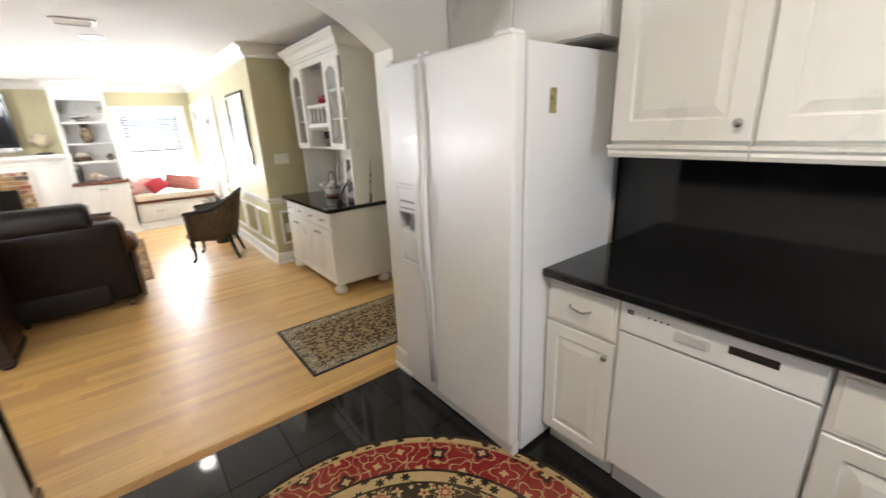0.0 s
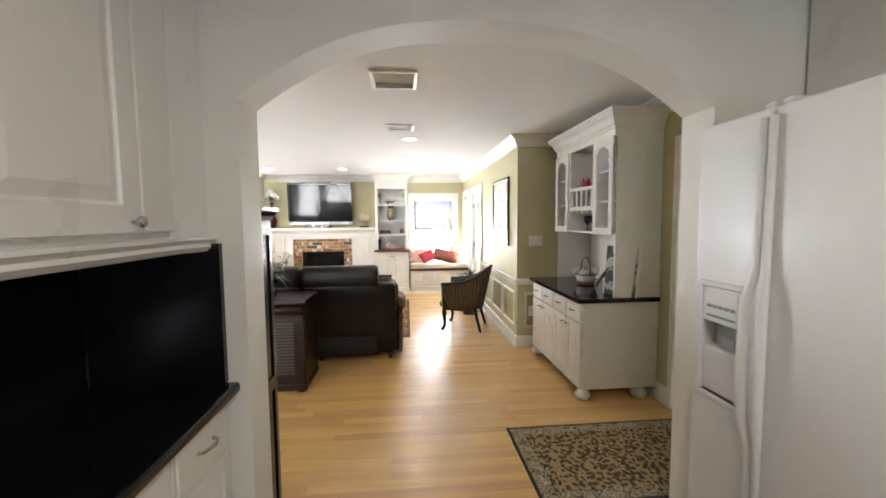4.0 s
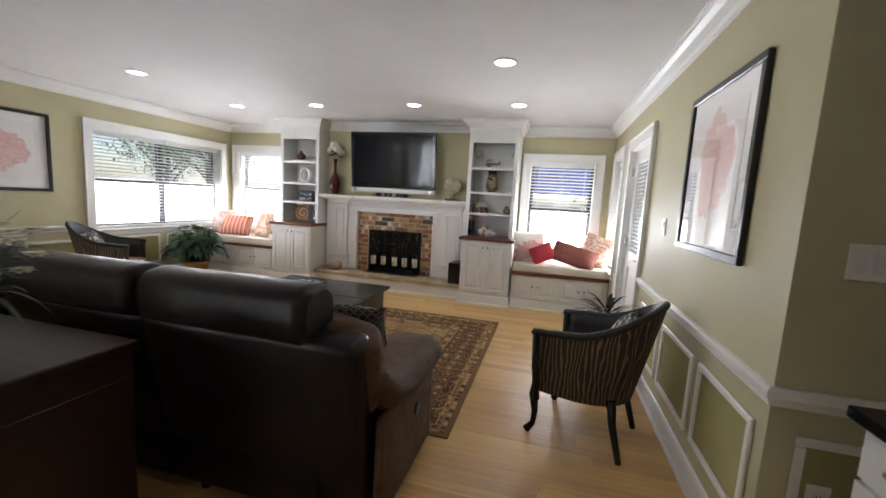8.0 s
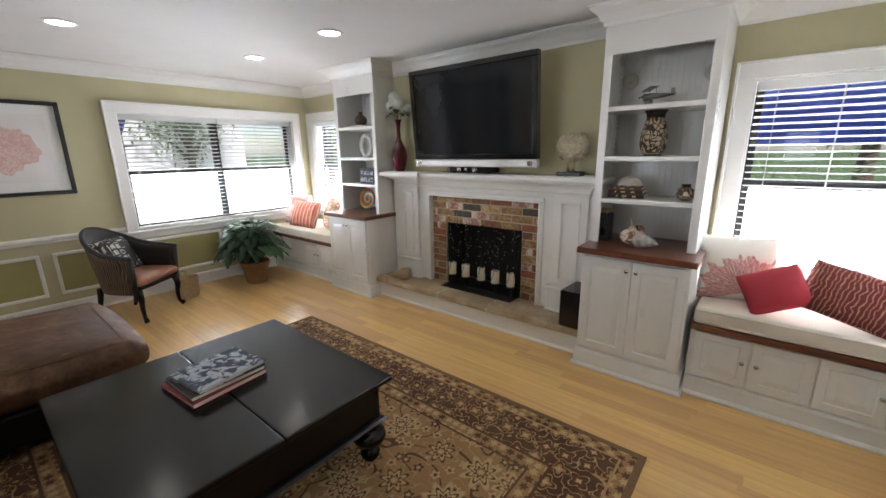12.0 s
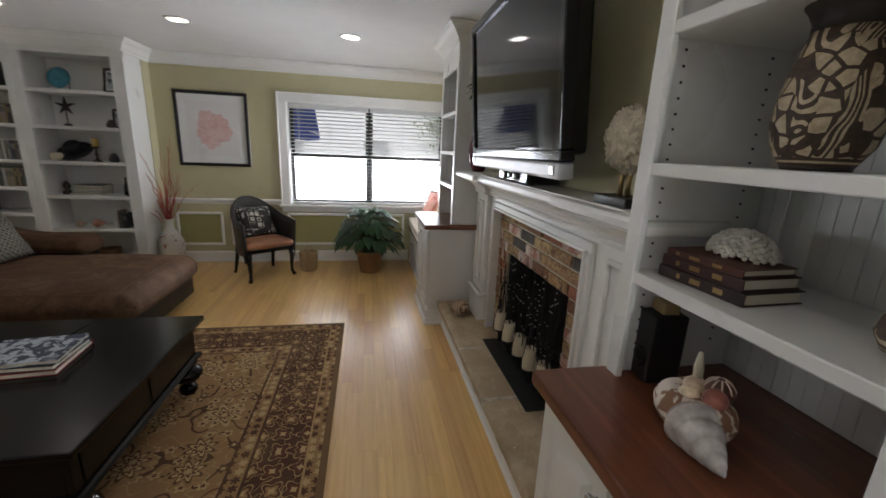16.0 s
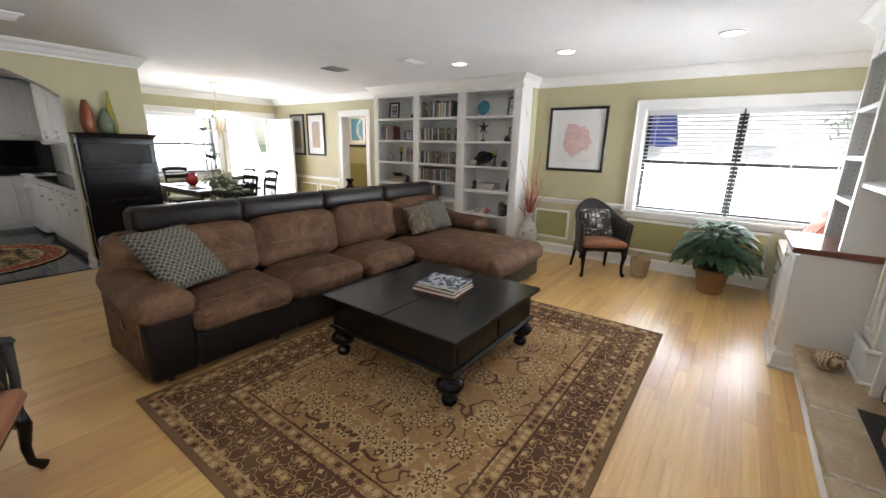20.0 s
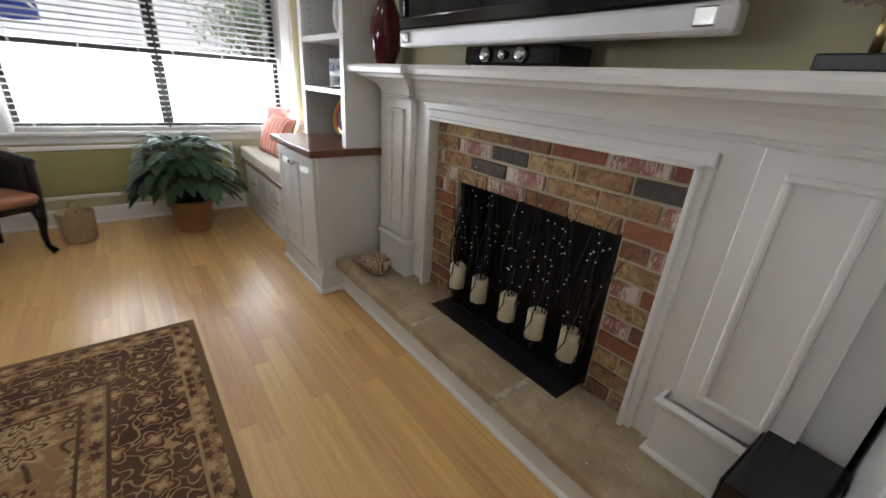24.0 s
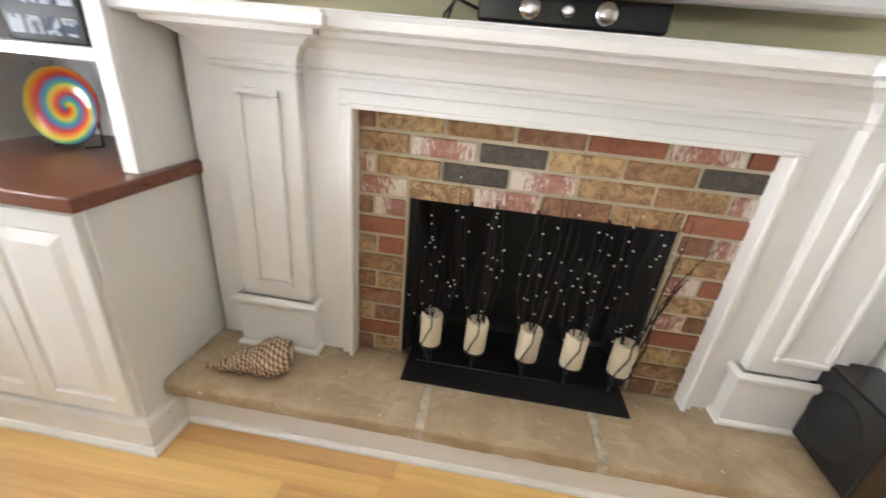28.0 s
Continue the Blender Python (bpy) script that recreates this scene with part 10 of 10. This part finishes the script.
# ---- plants and baskets on the floor ----
def pot_plant():
    t = thing("potted_plant", "large bushy plant with glossy dark leaves in a tan pot", "plant", (-3.13, 9.45, 0))
    part("pot", lathe([(0.115, 0), (0.12, 0.01), (0.158, 0.23), (0.172, 0.235), (0.172, 0.275), (0.158, 0.275), (0.15, 0.24), (0.0, 0.235)], 28), plain("tan_woven_pot", (0.30, 0.16, 0.07), 0.75, var=0.25, scale=8, fine=90, relief=0.5), t, "tan woven pot")
    part("soil", lathe([(0.149, 0.236), (0.10, 0.245), (0.002, 0.25)], 20), plain("potting_soil", (0.03, 0.02, 0.014), 0.95, var=0.4), t)
    r = random.Random(9)
    for k in range(260):
        a, f = r.uniform(0, 6.28), math.sqrt((k + 0.5) / 260)
        reach = 0.05 + 0.25 * f * r.uniform(0.8, 1.08)
        h = 0.76 - 0.34 * f ** 2.4 + r.uniform(-0.06, 0.03)
        b = Vector((reach * math.cos(a), reach * math.sin(a), h))
        part("stem", tube([(0.05 * math.cos(a), 0.05 * math.sin(a), 0.24), (b.x * 0.55, b.y * 0.55, 0.24 + (h - 0.24) * 0.7), tuple(b)], 0.003, 4), LEAF2, t)
        bm = bmesh.new()
        w = Vector((math.cos(a + r.uniform(-0.6, 0.6)), math.sin(a + r.uniform(-0.6, 0.6)), 0.62 - 0.72 * f))
        add_leaf(bm, tuple(b), tuple(w), (0, 0, 1), r.uniform(0.13, 0.20), r.uniform(0.060, 0.088), 0.22 + 0.40 * f, 0.22, 6)
        part("leaf", bm, PLANTLEAF, t)


PLANTLEAF = plain("glossy_deep_leaf", (0.026, 0.066, 0.022), 0.5, var=0.45, scale=7, fine=40, relief=0.1, spec=0.22)
pot_plant()


def woven_basket():
    b = thing("basket", "small round woven basket with loop handles", "basket", (-3.22, 8.70, 0))
    straw = cloth("woven_straw", (0.50, 0.37, 0.21), (0.19, 0.115, 0.055), "check", 48)
    part("body", lathe([(0.085, 0), (0.092, 0.006)] + [(0.096 + 0.018 * k / 12 + 0.005 * (k % 2), 0.012 + 0.22 * k / 12) for k in range(13)] + [(0.113, 0.237), (0.104, 0.235), (0.085, 0.02), (0.0, 0.018)], 28), straw, b)
    for s in (-1, 1):
        part("handle", tube([(0.108 * s, -0.035, 0.23), (0.114 * s, -0.03, 0.268), (0.116 * s, 0, 0.285), (0.114 * s, 0.03, 0.268), (0.108 * s, 0.035, 0.23)], 0.007, 8), straw, b)


woven_basket()


def twig_vase():
    v = thing("floor_vase", "white floor vase with a red motif and red twigs", "vase", (-3.40, 7.10, 0))
    m, t, b = nodes("white_vase_red_motif")
    n = noise_tex(t, 9.0, 3, coords(t), 0.6, 1.2)
    t.links.new(ramp(t, n, [(0.60, (0.62, 0.60, 0.56)), (0.63, (0.34, 0.10, 0.07))]), b.inputs["Base Color"])
    b.inputs["Roughness"].default_value = 0.22
    part("body", lathe([(0.085, 0), (0.09, 0.012), (0.115, 0.10), (0.14, 0.24), (0.138, 0.33), (0.10, 0.42), (0.058, 0.47), (0.050, 0.52), (0.052, 0.57), (0.072, 0.605), (0.066, 0.605), (0.044, 0.56), (0.042, 0.5), (0.0, 0.48)], 30), m, v, "glazed white body with red-brown motif")
    r = random.Random(4)
    red = plain("red_twig_bark", (0.36, 0.045, 0.035), 0.6, var=0.3, scale=9)
    for k in range(24):
        a = r.uniform(0, 6.28)
        tall = k < 9
        h, s = (r.uniform(1.10, 1.55), r.uniform(0.04, 0.20)) if tall else (r.uniform(0.80, 1.20), r.uniform(0.15, 0.46))
        pts = []
        for j in range(9):
            f = j / 8
            w = 0.022 * math.sin(f * r.uniform(8, 11) + k)
            x = s * f ** 1.4 * math.cos(a) + w * math.sin(a)
            y = s * f ** 1.4 * math.sin(a) * 1.1 + w * math.cos(a)
            pts.append((max(x, -0.20), y, 0.50 + (h - 0.50) * f))
        part("twig", tube(pts, [0.0060 - 0.0005 * j for j in range(9)], 5), red, v, "thin curling red twig")


twig_vase()


def spiky_plant():
    t = thing("potted_plant", "spiky dracaena in a dark pot behind the armchair", "plant", (2.44, 8.02, 0))
    part("pot", lathe([(0.10, 0), (0.105, 0.01), (0.135, 0.24), (0.145, 0.245), (0.145, 0.275), (0.132, 0.275), (0.125, 0.245), (0, 0.24)], 24), plain("dark_pot", (0.05, 0.035, 0.03), 0.4, var=0.2), t, "dark round pot")
    part("stem", tube([(0, 0, 0.235), (0.01, 0, 0.40), (0, 0.01, 0.56)], [0.018, 0.015, 0.012], 8), plain("grey_stem", (0.16, 0.12, 0.08), 0.8), t)
    r = random.Random(31)
    spike = plain("striped_spike_leaf", (0.034, 0.026, 0.019), 0.45, var=0.5, scale=22, spec=0.3)
    for k in range(54):
        a, up = r.uniform(0, 6.28), r.uniform(-0.05, 1.5)
        bm = bmesh.new()
        add_leaf(bm, (0.008 * math.cos(a), 0.008 * math.sin(a), 0.46 + 0.14 * k / 54), (math.cos(a), math.sin(a), up), (0, 0, 1), r.uniform(0.26, 0.40), 0.027, 0.42, 0.3, 6)
        part("leaf", bm, spike, t)


spiky_plant()


# ---- dining room lamp and greenery ----
SHADE = glow("lit_white_glass", (1.0, 0.90, 0.70), 5.0)
CHAMP = plain("champagne_metal", (0.60, 0.52, 0.36), 0.35, metal=0.9, var=0.1)


def chandelier():
    c = thing("chandelier", "five-armed brass chandelier with lit white glass bowls", "chandelier", (-1.35, 2.2, 0))
    part("ceiling_rose", lathe([(0.065, 2.478), (0.065, 2.465), (0.05, 2.45), (0.012, 2.44)], 24), CHAMP, c)
    part("chain", tube([(0, 0, 2.45), (0, 0, 2.12)], 0.006, 6), CHAMP, c)
    part("column", lathe([(0.008, 2.14), (0.022, 2.10), (0.014, 2.07), (0.032, 1.98), (0.018, 1.90), (0.028, 1.80), (0.045, 1.74), (0.025, 1.69), (0.03, 1.66), (0.012, 1.62), (0.016, 1.60), (0.004, 1.575)][::-1], 18), CHAMP, c)
    for k in range(5):
        a = 6.28318 * k / 5 + 0.3
        u = Vector((math.cos(a), math.sin(a), 0))
        arm = part("arm", tube([tuple(u * 0.03 + Vector((0, 0, 1.76))), tuple(u * 0.10 + Vector((0, 0, 1.69))), tuple(u * 0.18 + Vector((0, 0, 1.70))), tuple(u * 0.235 + Vector((0, 0, 1.78))), tuple(u * 0.24 + Vector((0, 0, 1.88)))], 0.009, 8), CHAMP, c)
        part("cup", lathe([(0.012, 1.87), (0.035, 1.885), (0.035, 1.895), (0.01, 1.9)], 16, pose(u.x * 0.24, u.y * 0.24, 0)), CHAMP, arm)
        part("shade", lathe([(0.03, 1.897), (0.055, 1.91), (0.085, 1.95), (0.108, 2.0), (0.103, 2.0), (0.08, 1.952), (0.05, 1.915), (0.0, 1.905)], 24, pose(u.x * 0.24, u.y * 0.24, 0)), SHADE, arm, "glowing white glass bowl")


chandelier()


def topiary():
    t = thing("topiary", "small topiary ball in a pot on the dining table", "plant", (-1.12, 2.30, 0.7605))
    part("pot", lathe([(0.05, 0), (0.065, 0.09), (0.07, 0.10), (0.06, 0.10), (0.0, 0.09)], 18), POT, t)
    part("stem", tube([(0, 0, 0.09), (0.01, 0, 0.3), (0, 0, 0.52)], 0.007, 6), plain("thin_bark", (0.12, 0.08, 0.05), 0.8), t)
    r, bm = random.Random(6), bmesh.new()
    for k in range(260):
        ph, th = math.acos(1 - 2 * (k + 0.5) / 260), k * 2.39996
        d = Vector((math.sin(ph) * math.cos(th), math.sin(ph) * math.sin(th), 0.75 * math.cos(ph)))
        add_leaf(bm, tuple(Vector((0, 0, 0.56)) + d * r.uniform(0.05, 0.105)), tuple(d + Vector((r.uniform(-0.5, 0.5), r.uniform(-0.5, 0.5), r.uniform(-0.3, 0.5)))), (0, 0, 1), 0.045, 0.024, 0.3, 0.2, 3)
    tagged(part("foliage", bm, LEAF2, t), kind="stuff")


topiary()


def centrepiece():
    t = thing("centrepiece", "low arrangement of trailing greenery and white blooms", "plant", (-1.05, 2.62, 0.7605))
    part("bowl", lathe([(0.06, 0), (0.10, 0.03), (0.13, 0.08), (0.12, 0.08), (0.0, 0.06)], 20), POT, t)
    r = random.Random(16)
    for k in range(90):
        a, u = r.uniform(0, 6.28), r.uniform(0, 1)
        b = Vector((0.26 * u ** 0.6 * math.cos(a), 0.26 * u ** 0.6 * math.sin(a), 0.08 + 0.24 * (1 - u) * r.uniform(0.5, 1.1)))
        bm = bmesh.new()
        add_leaf(bm, tuple(b), (math.cos(a), math.sin(a), r.uniform(-0.2, 0.6)), (0, 0, 1), r.uniform(0.07, 0.12), r.uniform(0.03, 0.05), 0.6, 0.2, 4)
        part("leaf", bm, LEAF if k % 3 else LEAF2, t)
    for x, y, z in ((0.12, -0.08, 0.26), (-0.10, 0.05, 0.30), (0.03, 0.14, 0.22), (-0.14, -0.12, 0.20)):
        bm = bmesh.new()
        for j in range(30):
            d = Vector((r.gauss(0, 1), r.gauss(0, 1), r.gauss(0.3, 1))).normalized()
            add_leaf(bm, (x + d.x * 0.02, y + d.y * 0.02, z + d.z * 0.02), tuple(d), (0, 0, 1), 0.03, 0.02, 0.1, 0.2, 2)
        part("bloom", bm, PETAL, t, "small white bloom")


centrepiece()


def torchiere():
    t = thing("floor_lamp", "slim dark iron floor lamp with a leaf finial", "lamp", (-1.62, 0.95, 0))
    part("base", lathe([(0.13, 0), (0.13, 0.012), (0.05, 0.03), (0.014, 0.05)], 20), BLACKIRON, t)
    part("pole", tube([(0, 0, 0.04), (0, 0, 1.72)], 0.011, 8), BLACKIRON, t)
    part("shade", lathe([(0.012, 1.70), (0.04, 1.715), (0.09, 1.75), (0.11, 1.775), (0.104, 1.775), (0.04, 1.725), (0.0, 1.72)], 20), BLACKIRON, t, "dark iron dish")


torchiere()


# ---- outside ----
def garden():
    m, t, b = nodes("lawn_grass")
    v = coords(t)
    t.links.new(ramp(t, noise_tex(t, 3.0, 6, v, 0.7), [(0.3, (0.045, 0.085, 0.020)), (0.7, (0.10, 0.15, 0.045))]), b.inputs["Base Color"])
    b.inputs["Roughness"].default_value = 0.95
    bm = bmesh.new()
    bmesh.ops.create_grid(bm, x_segments=8, y_segments=8, size=300, matrix=pose(0, 5, -0.32))
    tagged(new("ground", finish("ground", bm, m)), "lawn that reaches the horizon", "ground", kind="structure")
    pav = plain("pale_sunlit_concrete", (0.52, 0.505, 0.465), 0.85, var=0.08, scale=1.2, fine=50)
    # spread 60 m out as a bright reflector, so the view from the entry stays white
    tagged(new("pavement_patio", finish("pavement_patio", box(-60.0, -60.0, -0.5, 9.0, 17.5, -0.25), pav)), "pale concrete patio, spread far out to keep the outlook bright", "patio", kind="structure")

    leafm = plain("sunlit_tree_leaf", (0.15, 0.22, 0.09), 0.55, var=0.4, scale=0.8, fine=9)
    bark = plain("tree_bark", (0.14, 0.10, 0.07), 0.9, var=0.3, scale=6, relief=0.5)
    r = random.Random(77)
    crown = bmesh.new()
    for c in range(26):
        a, u = r.uniform(0, 6.28), r.uniform(0.15, 1)
        p = Vector((1.9 * u * math.cos(a), 1.9 * u * math.sin(a), 2.9 + r.uniform(-1.2, 1.6) * (1.1 - 0.5 * u)))
        for k in range(70):
            d = Vector((r.gauss(0, 0.36), r.gauss(0, 0.36), r.gauss(0, 0.26)))
            w = Vector((r.gauss(0, 1), r.gauss(0, 1), r.gauss(-0.2, 0.6)))
            add_leaf(crown, tuple(p + d), tuple(w), (0, 0, 1), r.uniform(0.14, 0.24), r.uniform(0.07, 0.11), 0.3, 0.2, 2)
    trunk = bmesh.new()
    add_tube(trunk, [(0, 0, -0.1), (0.05, 0, 0.9), (-0.03, 0.05, 1.9), (0.08, 0, 3.2)], [0.19, 0.15, 0.12, 0.05], 9)
    for k in range(7):
        a = k * 2.4
        add_tube(trunk, [(0, 0, 1.3 + 0.2 * k), (0.5 * math.cos(a), 0.5 * math.sin(a), 1.9 + 0.2 * k), (1.25 * math.cos(a), 1.25 * math.sin(a), 2.4 + 0.22 * k)], [0.07, 0.05, 0.02], 6)
    tree = thing("tree", "leafy broad tree in the garden", "tree", (-15.5, 13.2, -0.32), 0, "garden trees")
    part("trunk", trunk, bark, tree)
    tagged(part("crown", crown, leafm, tree), kind="stuff")
    for k, (x, y, s) in enumerate(((-15.5, 19.5, 1.1), (-12.5, 19, 1.2), (-6.5, 21.5, 1.3), (-1, 23, 1.2), (3.5, 21, 1.25), (8.5, 20, 1.2), (12.5, 13.5, 1.1), (-5, -64, 1.6), (3, -64, 1.5), (-14, -63, 1.6), (-16, 0, 1.3))):
        copy_thing(tree, pose(x, y, -0.32, 0, 0, 70 * k) @ Matrix.Diagonal((s, s, s, 1)))

    hedge = bmesh.new()
    for k in range(5200):
        x = r.uniform(-11, 12)
        z = r.uniform(-0.3, 1.35 + 0.18 * math.sin(2.1 * x) + 0.12 * math.sin(5.7 * x))
        add_leaf(hedge, (x, 17.9 + r.uniform(-0.3, 0.4), z), (r.gauss(0, 1), r.gauss(-0.6, 0.7), r.gauss(0.2, 0.6)), (0, 0, 1), r.uniform(0.12, 0.2), r.uniform(0.08, 0.12), 0.3, 0.2, 2)
    tagged(new("hedge", finish("hedge", hedge, leafm)), "clipped green hedge along the patio", "hedge", kind="stuff")

    roof = plain("roof_felt", (0.20, 0.18, 0.16), 0.9, var=0.2)
    # unseen roof added to block direct sun at the windows and glazed door
    setting("roof_sun_block", box(-4.7, -2.2, 2.72, 4.6, 11.75, 2.84), roof, "unseen flat roof, its eaves widened to keep direct sun out", "roof")

    # invented house: its tall pale wall whitens what shows through the west blinds
    h = thing("neighbour_house", "invented pale house, its tall wall brightening the window view, grey roof", "house", (-21, 8, -0.32))
    pale = plain("pale_plaster_wall", (0.78, 0.77, 0.74), 0.8, var=0.05)
    part("wall", box(-4, -8, 0, 4, 8, 5.4), pale, h)
    bm = bmesh.new()
    vs = [bm.verts.new(p) for p in ((-4.3, -8.3, 5.4), (4.3, -8.3, 5.4), (4.3, 8.3, 5.4), (-4.3, 8.3, 5.4), (0, -6, 7.2), (0, 6, 7.2))]
    for f in ((0, 1, 4), (1, 2, 5, 4), (2, 3, 5), (3, 0, 4, 5), (3, 2, 1, 0)):
        bm.faces.new([vs[i] for i in f])
    part("roof", bm, plain("grey_roof", (0.16, 0.15, 0.15), 0.9, var=0.2), h, "grey shingle roof")
    for y in (-6, -2.5, 1.2, 5):
        w = part("window", frame_bm(0, 0.9, 1.3, 2.2, -0.05, 0.0, 0.08), WHITE, h)
        w.matrix_basis = pose(4.0, y, 0, 0, 0, 90)
        part("pane", box(0.08, -0.02, 0.98, 1.22, -0.01, 2.12), GLASS, w)

    blue = plain("blue_awning_canvas", (0.035, 0.075, 0.45), 0.8, var=0.12, fine=200)
    blue.node_tree.nodes["Principled BSDF"].inputs["Transmission Weight"].default_value = 0.25
    for x0, y0, turn, w in ((1.25, 10.98, 0, 1.75), (-3.92, 6.95, 90, 1.75)):
        a = thing("awning", "sloping blue canvas awning over the window", "awning", (x0, y0, 0), turn, "window awnings")
        part("wall_bar", box(0, -0.09, 2.28, w, 0.002, 2.33, 0.004), WHITE, a, "white mounting bar")
        bm = bmesh.new()
        n = 10
        top = [bm.verts.new((w * k / n, 0.0, 2.30)) for k in range(n + 1)]
        mid = [bm.verts.new((w * k / n, 0.95, 1.70)) for k in range(n + 1)]
        val = [bm.verts.new((w * k / n, 0.952, 1.60 - 0.02 * (k % 2))) for k in range(n + 1)]
        for k in range(n):
            bm.faces.new((top[k], top[k + 1], mid[k + 1], mid[k]))
            bm.faces.new((mid[k], mid[k + 1], val[k + 1], val[k]))
        bmesh.ops.solidify(bm, geom=bm.faces[:], thickness=0.004)
        part("canvas", bm, blue, a)
        for x in (0.02, w - 0.02):
            part("bracket", tube([(x, 0.0, 1.70), (x, 0.94, 1.69)], 0.012, 8), WHITE, a)


garden()


# ---- floors, piece by piece ----
def plank_mesh(name, L, W, H=0.012, c=0.0003):
    v = [(0, 0, 0), (L, 0, 0), (L, W, 0), (0, W, 0), (0, 0, H - c), (L, 0, H - c), (L, W, H - c), (0, W, H - c), (c, c, H), (L - c, c, H), (L - c, W - c, H), (c, W - c, H)]
    f = [(0, 1, 5, 4), (1, 2, 6, 5), (2, 3, 7, 6), (3, 0, 4, 7), (4, 5, 9, 8), (5, 6, 10, 9), (6, 7, 11, 10), (7, 4, 8, 11), (8, 9, 10, 11)]
    return v, f


def floor_boards():
    slab = bmesh.new()
    for p in ((-3.66, 0.2, XP1, 3.3), (-3.66, 3.3, 3.75, 6.27), (-3.85, 6.27, 2.935, YN + 0.2), (-5.05, 0.85, -3.66, 4.6)):
        add_box(slab, p[0], p[1], -0.10, p[2], p[3], -0.0125)
    base = setting("floor", slab, JOINT, "narrow honey oak strip floor, polished", "floor")
    setting("ground_slab_kitchen", box(XP1, YK - 0.2, -0.10, XK + 0.2, 3.3, -0.0125), JOINT, "kitchen floor slab", "floor")
    rng = random.Random(5)
    W, gap, lengths = 0.0762, 0.0004, (0.6, 0.8, 1.0, 1.25, 1.5, 1.8)
    meshes = {}
    for L in lengths:
        v, f = plank_mesh("board", L - gap, W - gap)
        me = bpy.data.meshes.new("board")
        me.from_pydata(v, [], f)
        me.materials.append(OAK)
        meshes[L] = me
    allv, allf, count = [], [], 0
    y = YS
    while y < YN:
        if y < YA1 - 0.03:
            x0, x1 = (-4.9 if 1.0 < y < 4.4 else XW), XP0
        elif y < 6.27:
            x0, x1 = (-4.9 if y < 4.4 else XW), XA
        else:
            x0, x1 = XL, XR
        x = x0 - rng.uniform(0, 0.9)
        while x < x1:
            L = rng.choice(lengths)
            a, b = max(x, x0), min(x + L, x1)
            if b - a > 0.02:
                if a == x and b == x + L and 0.75 < a and b < 2.72 and YA1 < y < 10.0 and count < 300:
                    piece("board", meshes[L], base, a, y, -0.012)
                    count += 1
                else:
                    v, f = plank_mesh("board", b - a - gap, W - gap)
                    n = len(allv)
                    allv += [(p + a, q + y, r - 0.012) for p, q, r in v]
                    allf += [tuple(i + n for i in g) for g in f]
            x += L
        y += W
    me = bpy.data.meshes.new("boards")
    me.from_pydata(allv, [], allf)
    me.materials.append(OAKI)
    ob = new("boards", me)
    ob.parent = base
    tagged(ob, "honey oak floor strips", kind="stuff")


def kitchen_tiles():
    base = setting("floor_kitchen", box(XP1, YK, -0.012, XK, YA1 - 0.03, -0.009), plain("dark_grout", (0.02, 0.02, 0.02), 0.7), "polished black stone tile floor", "floor")
    tile = plain("polished_black_tile", (0.012, 0.012, 0.013), 0.07, var=0.3, fine=180, scale=6, relief=0.0)
    s = 0.305
    full = finish("tile", box(0, 0, 0, s - 0.003, s - 0.003, 0.010, 0.0012), tile)
    y = YA1 - 0.032
    while y > YK:
        x = XP1
        while x < XK:
            if x + s <= XK and y - s >= YK:
                piece("tile", full, base, x, y - s, -0.010)
            else:
                w, h = min(s, XK - x), min(s, y - YK)
                ob = new("tile", finish("tile", box(0, 0, 0, w - 0.003, h - 0.003, 0.010, 0.0012), tile))
                ob.parent = base
                ob.matrix_basis = pose(x, y - h, -0.010)
            x += s
        y -= s


floor_boards()
kitchen_tiles()
